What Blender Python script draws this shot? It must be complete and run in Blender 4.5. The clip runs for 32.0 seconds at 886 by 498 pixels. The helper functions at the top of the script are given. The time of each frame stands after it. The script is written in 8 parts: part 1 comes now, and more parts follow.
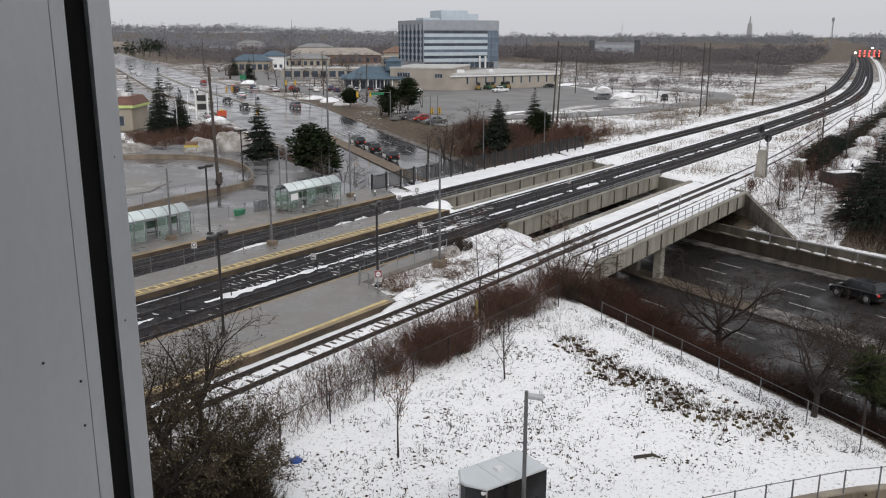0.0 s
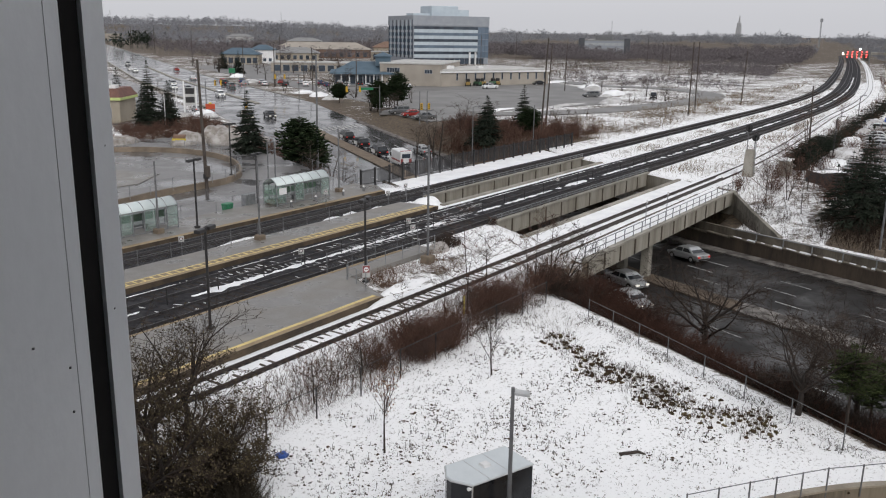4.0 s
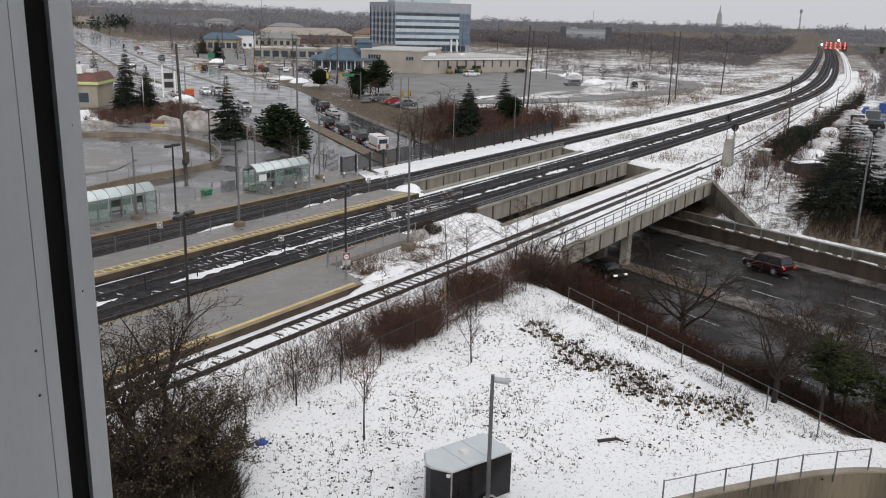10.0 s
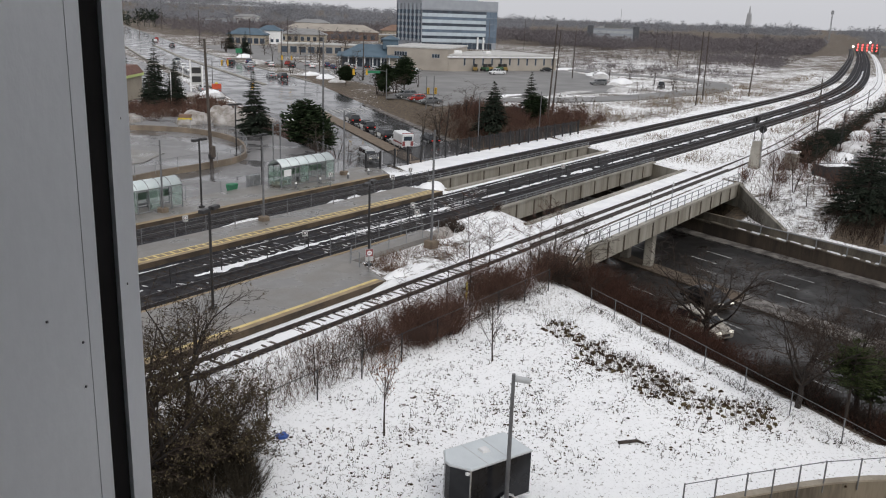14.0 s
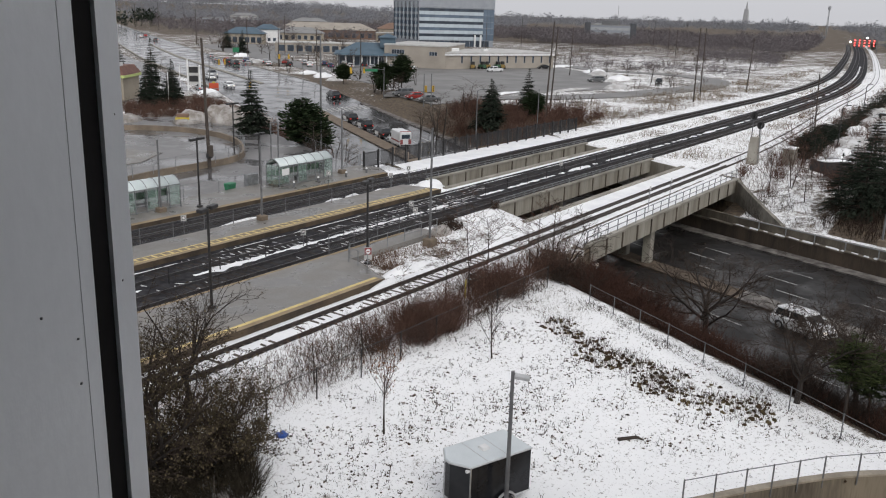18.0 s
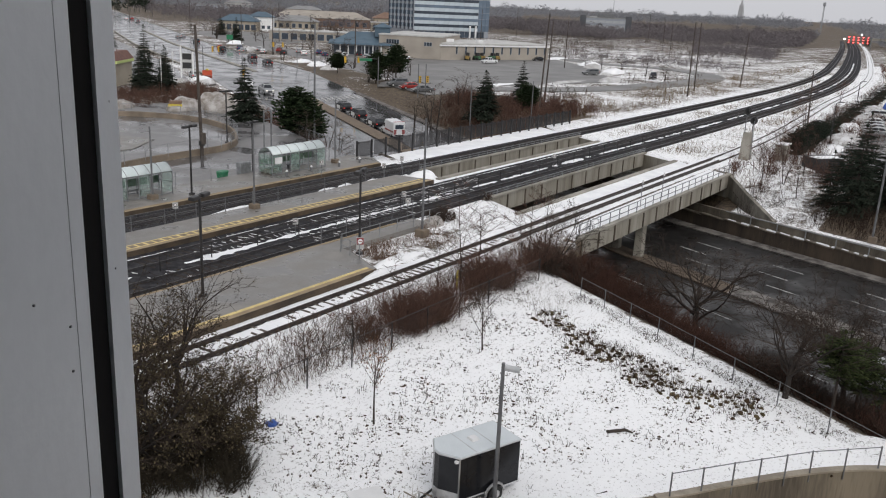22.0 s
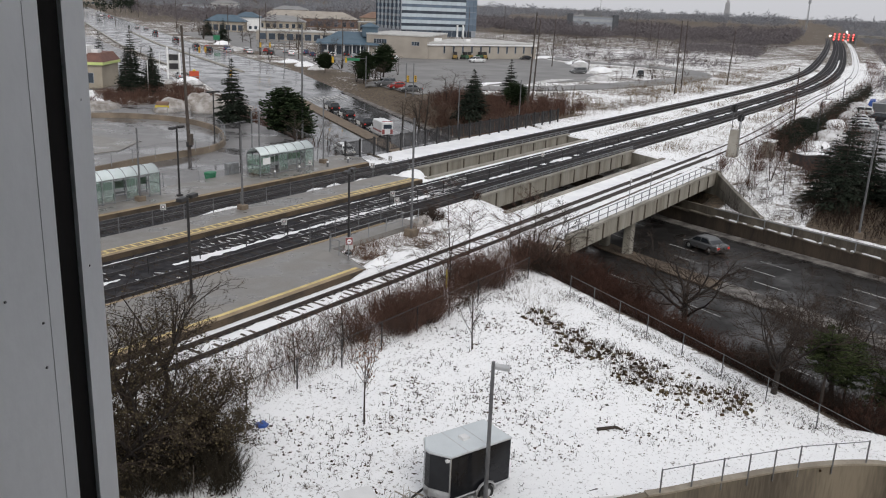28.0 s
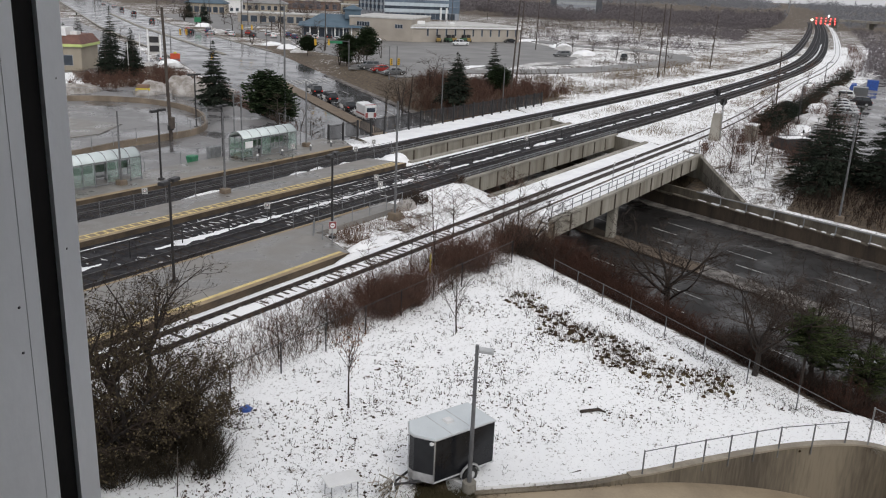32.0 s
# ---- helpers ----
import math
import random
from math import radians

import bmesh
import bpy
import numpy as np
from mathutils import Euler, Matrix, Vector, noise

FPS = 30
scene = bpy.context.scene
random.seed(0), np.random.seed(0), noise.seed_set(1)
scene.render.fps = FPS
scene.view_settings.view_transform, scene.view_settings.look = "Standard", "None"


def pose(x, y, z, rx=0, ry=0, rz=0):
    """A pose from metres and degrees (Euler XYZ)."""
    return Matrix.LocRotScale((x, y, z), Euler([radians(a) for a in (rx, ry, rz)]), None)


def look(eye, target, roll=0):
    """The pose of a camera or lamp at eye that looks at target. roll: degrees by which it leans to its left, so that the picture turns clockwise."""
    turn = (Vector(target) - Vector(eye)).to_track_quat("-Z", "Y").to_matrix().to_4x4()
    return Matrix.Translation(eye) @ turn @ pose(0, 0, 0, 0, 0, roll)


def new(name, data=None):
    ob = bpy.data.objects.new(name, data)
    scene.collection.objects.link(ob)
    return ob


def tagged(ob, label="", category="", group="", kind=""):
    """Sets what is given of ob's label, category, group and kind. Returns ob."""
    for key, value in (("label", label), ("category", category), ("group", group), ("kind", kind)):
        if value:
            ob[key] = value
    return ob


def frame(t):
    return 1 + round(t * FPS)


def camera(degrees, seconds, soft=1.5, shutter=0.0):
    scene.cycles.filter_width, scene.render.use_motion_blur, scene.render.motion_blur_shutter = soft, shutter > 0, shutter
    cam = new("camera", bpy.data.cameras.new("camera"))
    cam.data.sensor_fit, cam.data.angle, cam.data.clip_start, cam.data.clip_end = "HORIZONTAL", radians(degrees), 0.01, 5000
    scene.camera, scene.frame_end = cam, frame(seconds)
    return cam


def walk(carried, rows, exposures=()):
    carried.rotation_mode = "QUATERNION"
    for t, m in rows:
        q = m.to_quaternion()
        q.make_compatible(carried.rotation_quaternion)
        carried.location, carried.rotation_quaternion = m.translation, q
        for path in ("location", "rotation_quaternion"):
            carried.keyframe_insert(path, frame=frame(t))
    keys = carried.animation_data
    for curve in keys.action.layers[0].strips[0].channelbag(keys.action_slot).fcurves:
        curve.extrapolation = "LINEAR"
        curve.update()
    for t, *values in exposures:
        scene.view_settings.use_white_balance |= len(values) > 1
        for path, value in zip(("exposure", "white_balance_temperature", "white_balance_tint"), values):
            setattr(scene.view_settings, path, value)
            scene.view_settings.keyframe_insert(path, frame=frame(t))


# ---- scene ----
cam = camera(54.8, 32.0, soft=1.1)
PATH = [
    (0, 0.000, 0.000, 17.000, -54.40, -14.00, -0.10),
    (0.5, -0.001, -0.003, 17.000, -54.55, -14.05, -0.17),
    (1, -0.004, 0.002, 16.997, -54.40, -14.47, -0.21),
    (1.5, -0.011, -0.005, 17.000, -54.03, -14.48, -0.02),
    (2, -0.011, -0.004, 17.000, -53.85, -14.24, 0.05),
    (2.5, -0.008, -0.004, 16.998, -54.02, -14.13, 0.00),
    (3, -0.006, -0.003, 16.994, -54.35, -14.50, -0.24),
    (3.5, -0.008, -0.005, 16.998, -54.63, -14.43, -0.51),
    (4, -0.006, -0.004, 16.998, -55.04, -14.26, -0.81),
    (4.5, -0.003, 0.001, 16.995, -55.28, -14.51, -1.13),
    (6.5, -0.003, -0.002, 16.996, -55.91, -14.85, -1.34),
    (7, -0.002, -0.003, 16.995, -55.84, -14.91, -1.24),
    (7.5, -0.004, -0.001, 16.994, -55.78, -15.00, -1.19),
    (8, -0.002, -0.009, 16.997, -55.91, -14.91, -1.08),
    (8.5, 0.003, -0.003, 16.994, -56.08, -14.78, -1.17),
    (9, 0.000, -0.004, 16.994, -56.12, -14.90, -1.35),
    (9.5, -0.001, -0.007, 16.995, -56.23, -14.95, -1.41),
    (10, 0.000, -0.007, 16.994, -56.23, -15.06, -1.40),
    (10.5, -0.003, -0.004, 16.992, -56.08, -15.35, -1.31),
    (11, -0.005, -0.006, 16.996, -55.84, -14.94, -0.96),
    (11.5, -0.001, -0.002, 16.993, -55.65, -14.83, -0.93),
    (12, -0.005, 0.002, 16.996, -55.27, -14.78, -0.94),
    (12.5, -0.004, 0.007, 16.993, -54.93, -14.98, -1.20),
    (13, -0.005, 0.013, 16.991, -54.60, -15.29, -1.59),
    (13.5, -0.007, 0.011, 16.993, -54.41, -15.32, -1.79),
    (14, -0.006, 0.009, 16.993, -54.50, -15.26, -1.97),
    (14.5, -0.009, 0.006, 16.993, -54.29, -15.25, -2.04),
    (16.5, -0.005, 0.006, 16.991, -54.63, -15.58, -1.68),
    (17, -0.005, 0.005, 16.990, -54.62, -15.65, -1.67),
    (17.5, -0.008, 0.002, 16.993, -54.65, -15.37, -1.62),
    (18, -0.004, 0.008, 16.990, -54.69, -15.39, -1.64),
    (18.5, -0.005, 0.007, 16.991, -54.93, -15.43, -1.67),
    (19, -0.009, 0.005, 16.993, -54.71, -15.31, -1.78),
    (19.5, -0.009, 0.004, 16.994, -54.63, -15.20, -2.04),
    (20, -0.005, 0.009, 16.990, -54.68, -15.32, -2.18),
    (20.5, -0.008, 0.004, 16.993, -54.80, -15.45, -2.31),
    (21, -0.006, 0.007, 16.991, -55.03, -15.58, -2.54),
    (21.5, -0.006, 0.008, 16.990, -55.10, -15.91, -2.50),
    (22, -0.005, 0.009, 16.991, -54.99, -15.98, -2.52),
    (22.5, -0.005, 0.006, 16.991, -55.05, -15.78, -2.44),
    (23, -0.006, 0.005, 16.991, -55.08, -15.78, -2.46),
    (23.5, -0.007, 0.005, 16.992, -55.15, -15.83, -2.53),
    (24, -0.007, 0.002, 16.992, -55.14, -15.79, -2.63),
    (24.5, -0.006, 0.004, 16.990, -55.18, -15.91, -2.57),
    (25, -0.005, 0.005, 16.991, -55.19, -15.78, -2.40),
    (25.5, -0.007, -0.002, 16.991, -55.35, -15.54, -2.31),
    (27.5, -0.005, -0.006, 16.992, -55.66, -15.97, -2.13),
    (28, -0.004, -0.007, 16.990, -55.81, -15.99, -2.24),
    (28.5, -0.004, -0.006, 16.990, -55.90, -16.23, -2.27),
    (29, -0.003, -0.005, 16.990, -56.04, -16.44, -2.26),
    (29.5, -0.002, -0.004, 16.990, -56.30, -16.38, -2.22),
    (30, -0.005, -0.003, 16.990, -56.19, -16.63, -2.22),
    (30.5, -0.002, -0.003, 16.990, -56.21, -16.62, -2.25),
    (31, -0.002, -0.002, 16.989, -56.37, -16.68, -2.39),
    (31.5, 0.001, -0.002, 16.987, -56.66, -16.83, -2.41),
    (32, 0.003, -0.001, 16.986, -56.88, -17.03, -2.45),
]
walk(cam, [(t, pose(x, y, z, 90 + pitch, roll, yaw)) for t, x, y, z, yaw, pitch, roll in PATH])

# ---- light ----
world = bpy.data.worlds.new("sky")
scene.world = world
world.use_nodes = True
wn, wl = world.node_tree.nodes, world.node_tree.links
wbg = wn["Background"]
sky = wn.new("ShaderNodeTexSky")
sky.sky_type, sky.sun_disc = "NISHITA", False
sky.sun_elevation, sky.sun_rotation = radians(32), radians(215)
sky.dust_density, sky.air_density, sky.ozone_density = 4.0, 1.0, 1.0
grey = wn.new("ShaderNodeHueSaturation")
grey.inputs["Saturation"].default_value = 0.10
cloud = wn.new("ShaderNodeMix")
cloud.data_type = "RGBA"
cloud.inputs[0].default_value = 0.72
cloud.inputs[7].default_value = (7.6, 7.65, 8.1, 1)
wl.new(sky.outputs[0], grey.inputs["Color"])
wl.new(grey.outputs[0], cloud.inputs[6])
wl.new(cloud.outputs[2], wbg.inputs[0])
wbg.inputs[1].default_value = 0.10
sun = new("sun", bpy.data.lights.new("sun", "SUN"))
sun.data.energy, sun.data.angle, sun.data.color = 1.1, radians(25), (1.0, 0.97, 0.93)
sun.matrix_world = look((0, 0, 60), (30, 40, 10))
scene.view_settings.exposure = 0.05


# ---- materials ----
def mat(name, a, b=None, scale=3.0, rough=0.8, metal=0.0, bump=0.15, fine=30.0, spread=(0.35, 0.65), local=False, var=0.0, spec=0.5, wet=None, squash=None):
    """Two colours mixed by a coarse and a fine noise, with a small relief."""
    m = bpy.data.materials.new(name)
    m.use_nodes = True
    n, l = m.node_tree.nodes, m.node_tree.links
    bsdf = n["Principled BSDF"]
    bsdf.inputs["Roughness"].default_value = rough
    bsdf.inputs["Metallic"].default_value = metal
    bsdf.inputs["Specular IOR Level"].default_value = spec
    b = b or tuple(c * 0.75 for c in a)
    tc = n.new("ShaderNodeTexCoord")
    geo = n.new("ShaderNodeNewGeometry")
    src = tc.outputs["Object"] if local else geo.outputs["Position"]
    if squash:
        mp = n.new("ShaderNodeMapping")
        mp.inputs["Scale"].default_value = (1, 1, squash)
        l.new(src, mp.inputs["Vector"])
        src = mp.outputs[0]
    n1, n2 = n.new("ShaderNodeTexNoise"), n.new("ShaderNodeTexNoise")
    n1.inputs["Scale"].default_value, n1.inputs["Detail"].default_value = scale, 6
    n2.inputs["Scale"].default_value, n2.inputs["Detail"].default_value = fine, 3
    l.new(src, n1.inputs["Vector"])
    l.new(src, n2.inputs["Vector"])
    add = n.new("ShaderNodeMath")
    add.operation = "MULTIPLY_ADD"
    add.inputs[1].default_value = 0.35
    l.new(n2.outputs["Fac"], add.inputs[0])
    l.new(n1.outputs["Fac"], add.inputs[2])
    ramp = n.new("ShaderNodeValToRGB")
    ramp.color_ramp.elements[0].position, ramp.color_ramp.elements[1].position = spread[0] + 0.17, spread[1] + 0.17
    ramp.color_ramp.elements[0].color, ramp.color_ramp.elements[1].color = (*a, 1), (*b, 1)
    l.new(add.outputs[0], ramp.inputs[0])
    col = ramp.outputs[0]
    if var:
        info = n.new("ShaderNodeObjectInfo")
        hsv = n.new("ShaderNodeHueSaturation")
        mr = n.new("ShaderNodeMapRange")
        mr.inputs[3].default_value, mr.inputs[4].default_value = 1 - var, 1 + var
        l.new(info.outputs["Random"], mr.inputs[0])
        l.new(mr.outputs[0], hsv.inputs["Value"])
        l.new(col, hsv.inputs["Color"])
        col = hsv.outputs[0]
    l.new(col, bsdf.inputs["Base Color"])
    if wet:
        damp = n.new("ShaderNodeMapRange")
        damp.inputs[1].default_value, damp.inputs[2].default_value = 0.42, 0.6
        damp.inputs[3].default_value, damp.inputs[4].default_value = wet
        l.new(n1.outputs["Fac"], damp.inputs[0])
        l.new(damp.outputs[0], bsdf.inputs["Roughness"])
    if bump:
        bp = n.new("ShaderNodeBump")
        bp.inputs["Strength"].default_value, bp.inputs["Distance"].default_value = bump, 0.02
        l.new(n2.outputs["Fac"], bp.inputs["Height"])
        l.new(bp.outputs[0], bsdf.inputs["Normal"])
    return m


def island(name, a, b, rough=0.9):
    """A colour that changes from piece to piece of one mesh."""
    m = bpy.data.materials.new(name)
    m.use_nodes = True
    n, l = m.node_tree.nodes, m.node_tree.links
    geo, ramp = n.new("ShaderNodeNewGeometry"), n.new("ShaderNodeValToRGB")
    ramp.color_ramp.elements[0].color, ramp.color_ramp.elements[1].color = (*a, 1), (*b, 1)
    l.new(geo.outputs["Random Per Island"], ramp.inputs[0])
    l.new(ramp.outputs[0], n["Principled BSDF"].inputs["Base Color"])
    n["Principled BSDF"].inputs["Roughness"].default_value = rough
    n["Principled BSDF"].inputs["Specular IOR Level"].default_value = 0.1
    return m


def glow(name, colour, strength):
    m = bpy.data.materials.new(name)
    m.use_nodes = True
    b = m.node_tree.nodes["Principled BSDF"]
    b.inputs["Base Color"].default_value = (*colour, 1)
    b.inputs["Emission Color"].default_value, b.inputs["Emission Strength"].default_value = (*colour, 1), strength
    return m


def glass(name, colour, alpha_mix=0.75, rough=0.05):
    """Clear sheet: part see-through, part gloss."""
    m = bpy.data.materials.new(name)
    m.use_nodes = True
    n, l = m.node_tree.nodes, m.node_tree.links
    mix, tr = n.new("ShaderNodeMixShader"), n.new("ShaderNodeBsdfTransparent")
    n["Principled BSDF"].inputs["Base Color"].default_value = (*colour, 1)
    n["Principled BSDF"].inputs["Roughness"].default_value = rough
    mix.inputs[0].default_value = 1 - alpha_mix
    l.new(tr.outputs[0], mix.inputs[1])
    l.new(n["Principled BSDF"].outputs[0], mix.inputs[2])
    l.new(mix.outputs[0], n["Material Output"].inputs["Surface"])
    return m


def ground_material():
    """Old snow over dead grass and earth: coarse patches, fine tufts."""
    m = bpy.data.materials.new("snowy_ground")
    m.use_nodes = True
    n, l = m.node_tree.nodes, m.node_tree.links
    bsdf = n["Principled BSDF"]
    bsdf.inputs["Roughness"].default_value = 0.85
    geo = n.new("ShaderNodeNewGeometry")

    def tex(scale, detail, rough=0.6):
        t = n.new("ShaderNodeTexNoise")
        t.inputs["Scale"].default_value, t.inputs["Detail"].default_value, t.inputs["Roughness"].default_value = scale, detail, rough
        l.new(geo.outputs["Position"], t.inputs["Vector"])
        return t.outputs["Fac"]

    def math_node(op, a, b):
        k = n.new("ShaderNodeMath")
        k.operation = op
        for i, v in enumerate((a, b)):
            if isinstance(v, (int, float)):
                k.inputs[i].default_value = v
            else:
                l.new(v, k.inputs[i])
        return k.outputs[0]

    attr = n.new("ShaderNodeAttribute")
    attr.attribute_name = "bare"
    coarse, mid, fine = tex(0.09, 5), tex(0.9, 6, 0.7), tex(7.0, 4, 0.7)
    mask = math_node("ADD", math_node("ADD", math_node("MULTIPLY", coarse, 0.7), math_node("MULTIPLY", mid, 0.9)), math_node("MULTIPLY", fine, 0.55))
    mask = math_node("ADD", mask, math_node("MULTIPLY", attr.outputs["Fac"], 1.0))
    ramp = n.new("ShaderNodeValToRGB")
    ramp.color_ramp.elements[0].position, ramp.color_ramp.elements[0].color = 0.0, (0, 0, 0, 1)
    ramp.color_ramp.elements[1].position, ramp.color_ramp.elements[1].color = 1.0, (1, 1, 1, 1)
    mr = n.new("ShaderNodeMapRange")
    mr.inputs[1].default_value, mr.inputs[2].default_value = 1.36, 1.50
    l.new(mask, mr.inputs[0])
    specks = n.new("ShaderNodeMapRange")
    specks.inputs[1].default_value, specks.inputs[2].default_value = 0.615, 0.67
    l.new(math_node("ADD", tex(3.0, 8, 0.75), math_node("MULTIPLY", attr.outputs["Fac"], 0.22)), specks.inputs[0])
    bits = n.new("ShaderNodeMapRange")
    bits.inputs[1].default_value, bits.inputs[2].default_value = 0.615, 0.67
    l.new(math_node("ADD", tex(6.5, 5, 0.75), math_node("MULTIPLY", coarse, 0.06)), bits.inputs[0])
    bare_mask = math_node("MAXIMUM", math_node("MAXIMUM", mr.outputs[0], specks.outputs[0]), math_node("MULTIPLY", bits.outputs[0], 0.8))
    soil = n.new("ShaderNodeValToRGB")
    e = soil.color_ramp.elements
    e[0].position, e[0].color = 0.35, (0.045, 0.032, 0.023, 1)
    e[1].position, e[1].color = 0.7, (0.15, 0.112, 0.072, 1)
    l.new(tex(2.3, 5), soil.inputs[0])
    snow = n.new("ShaderNodeValToRGB")
    snow.color_ramp.elements[0].color, snow.color_ramp.elements[1].color = (0.86, 0.868, 0.885, 1), (0.96, 0.963, 0.966, 1)
    l.new(tex(0.6, 4), snow.inputs[0])
    mx = n.new("ShaderNodeMix")
    mx.data_type = "RGBA"
    l.new(bare_mask, mx.inputs[0])
    l.new(snow.outputs[0], mx.inputs[6])
    l.new(soil.outputs[0], mx.inputs[7])
    l.new(mx.outputs[2], bsdf.inputs["Base Color"])
    bp = n.new("ShaderNodeBump")
    bp.inputs["Strength"].default_value, bp.inputs["Distance"].default_value = 0.6, 0.14
    l.new(math_node("ADD", mid, math_node("MULTIPLY", fine, 0.5)), bp.inputs["Height"])
    l.new(bp.outputs[0], bsdf.inputs["Normal"])
    return m


GROUND = ground_material()
SNOW = mat("snow", (0.90, 0.905, 0.915), (0.78, 0.79, 0.81), 0.5, 0.8, bump=0.5, fine=6)
SLUSHY = mat("slushy_grey_snow", (0.80, 0.80, 0.81), (0.34, 0.335, 0.34), 2.2, 0.6, bump=0.4, fine=9)
DIRTY_SNOW = mat("dirty_snow", (0.42, 0.40, 0.385), (0.20, 0.175, 0.15), 0.8, 0.9, bump=0.6, fine=5)
WET_ROAD = mat("wet_asphalt", (0.080, 0.080, 0.084), (0.050, 0.050, 0.053), 0.18, 0.2, bump=0.03, fine=9, wet=(0.08, 0.26))
DARK_ROAD = mat("salted_dark_asphalt", (0.022, 0.020, 0.019), (0.013, 0.012, 0.0115), 0.22, 0.6, bump=0.08, fine=9, spec=0.3, wet=(0.25, 0.7))
LOT = mat("worn_asphalt", (0.20, 0.195, 0.19), (0.13, 0.128, 0.125), 0.12, 0.55, bump=0.1, fine=6)
WET_LOT = mat("wet_worn_asphalt", (0.20, 0.195, 0.195), (0.085, 0.083, 0.085), 0.16, 0.3, bump=0.05, fine=6, wet=(0.5, 0.1))
PLATFORM = mat("damp_concrete_paving", (0.235, 0.222, 0.205), (0.13, 0.124, 0.116), 0.3, 0.4, bump=0.08, fine=12, wet=(0.6, 0.2))
SLUSH = mat("brown_slush", (0.20, 0.185, 0.17), (0.04, 0.034, 0.03), 0.9, 0.8, bump=0.5, fine=4)
POSTBASE = mat("brown_concrete_block", (0.19, 0.15, 0.11), (0.13, 0.10, 0.075), 1.5, 0.9)
STEEL = mat("worn_dark_rail", (0.085, 0.08, 0.082), (0.05, 0.047, 0.05), 2, 0.4, 0.6)
CONCRETE = mat("weathered_concrete", (0.34, 0.32, 0.28), (0.20, 0.185, 0.155), 0.35, 0.85, bump=0.2, fine=9)
DARK_CONCRETE = mat("stained_concrete", (0.13, 0.105, 0.08), (0.06, 0.049, 0.038), 0.5, 0.9, bump=0.25, fine=7)
BALLAST = mat("dark_ballast", (0.050, 0.049, 0.053), (0.018, 0.0175, 0.020), 1.6, 0.95, bump=0.9, fine=22, spec=0.15)
TIE = mat("creosoted_timber", (0.06, 0.045, 0.035), (0.11, 0.095, 0.085), 2, 0.9, var=0.3)
DARKTIE = mat("soaked_dark_timber", (0.026, 0.021, 0.019), (0.050, 0.042, 0.037), 2, 0.9, var=0.3, spec=0.15)
RAIL = mat("rusty_steel_rail", (0.040, 0.030, 0.027), (0.065, 0.052, 0.046), 2, 0.6, 0.3)
EDGEFACE = mat("brown_damp_platform_face", (0.10, 0.072, 0.046), (0.045, 0.034, 0.024), 0.7, 0.85, bump=0.2, fine=8)
YELLOW = mat("worn_yellow_paint", (0.70, 0.55, 0.23), (0.48, 0.38, 0.18), 1.5, 0.7, bump=0.05, fine=14)
TAN = mat("tan_edge_concrete", (0.34, 0.26, 0.16), (0.24, 0.18, 0.11), 0.8, 0.8)
GALV = mat("galvanised_steel", (0.34, 0.35, 0.36), (0.24, 0.25, 0.26), 2.5, 0.5, 0.6, bump=0.02)
STEEL_GREY = mat("grey_painted_steel", (0.17, 0.175, 0.18), (0.12, 0.12, 0.125), 2, 0.6, 0.2, bump=0.02)
BLACK = mat("black_painted_steel", (0.018, 0.018, 0.02), (0.03, 0.028, 0.028), 2, 0.5, 0.1, bump=0.02)
WOODPOLE = mat("weathered_pole_timber", (0.085, 0.07, 0.058), (0.05, 0.04, 0.035), 1.5, 0.9)
DARKBARK = mat("dark_wet_bark", (0.030, 0.023, 0.019), (0.016, 0.012, 0.010), 3, 0.95, bump=0.4)
BARK = mat("wet_bark", (0.058, 0.045, 0.037), (0.032, 0.025, 0.021), 3, 0.95, bump=0.4)
TWIG = island("twigs", (0.035, 0.026, 0.021), (0.105, 0.08, 0.062))
REDTWIG = island("red_brown_twigs", (0.042, 0.026, 0.021), (0.165, 0.095, 0.072))
BANKTWIG = island("dark_red_brown_twigs", (0.026, 0.014, 0.011), (0.100, 0.053, 0.039))
DEADLEAF = island("dead_leaves", (0.026, 0.021, 0.013), (0.135, 0.108, 0.066))
WEED = island("dead_weeds", (0.09, 0.065, 0.04), (0.27, 0.20, 0.12))
NEEDLE = island("spruce_needles", (0.010, 0.014, 0.010), (0.030, 0.038, 0.027))
PINE = island("pine_needles", (0.012, 0.022, 0.010), (0.036, 0.052, 0.024))
# distance haze is mixed into this twig colour, paler and greyer than near twigs
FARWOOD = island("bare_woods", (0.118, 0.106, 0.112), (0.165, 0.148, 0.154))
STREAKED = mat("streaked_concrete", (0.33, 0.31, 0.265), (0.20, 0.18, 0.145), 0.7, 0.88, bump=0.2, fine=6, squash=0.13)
LOOPWALL = mat("brown_stained_concrete", (0.25, 0.20, 0.15), (0.15, 0.12, 0.09), 0.5, 0.85, bump=0.15, fine=8)
# more distance haze in the colour: paler and bluer for the farthest woods
FARWOOD_HAZED = island("far_bare_woods", (0.190, 0.196, 0.215), (0.240, 0.246, 0.266))
WHITE = mat("white_paint", (0.78, 0.78, 0.78), (0.68, 0.68, 0.68), 1.2, 0.5, bump=0.02, local=True)
LINE = mat("worn_road_paint", (0.46, 0.46, 0.45), (0.16, 0.16, 0.155), 1.2, 0.7, bump=0.0)


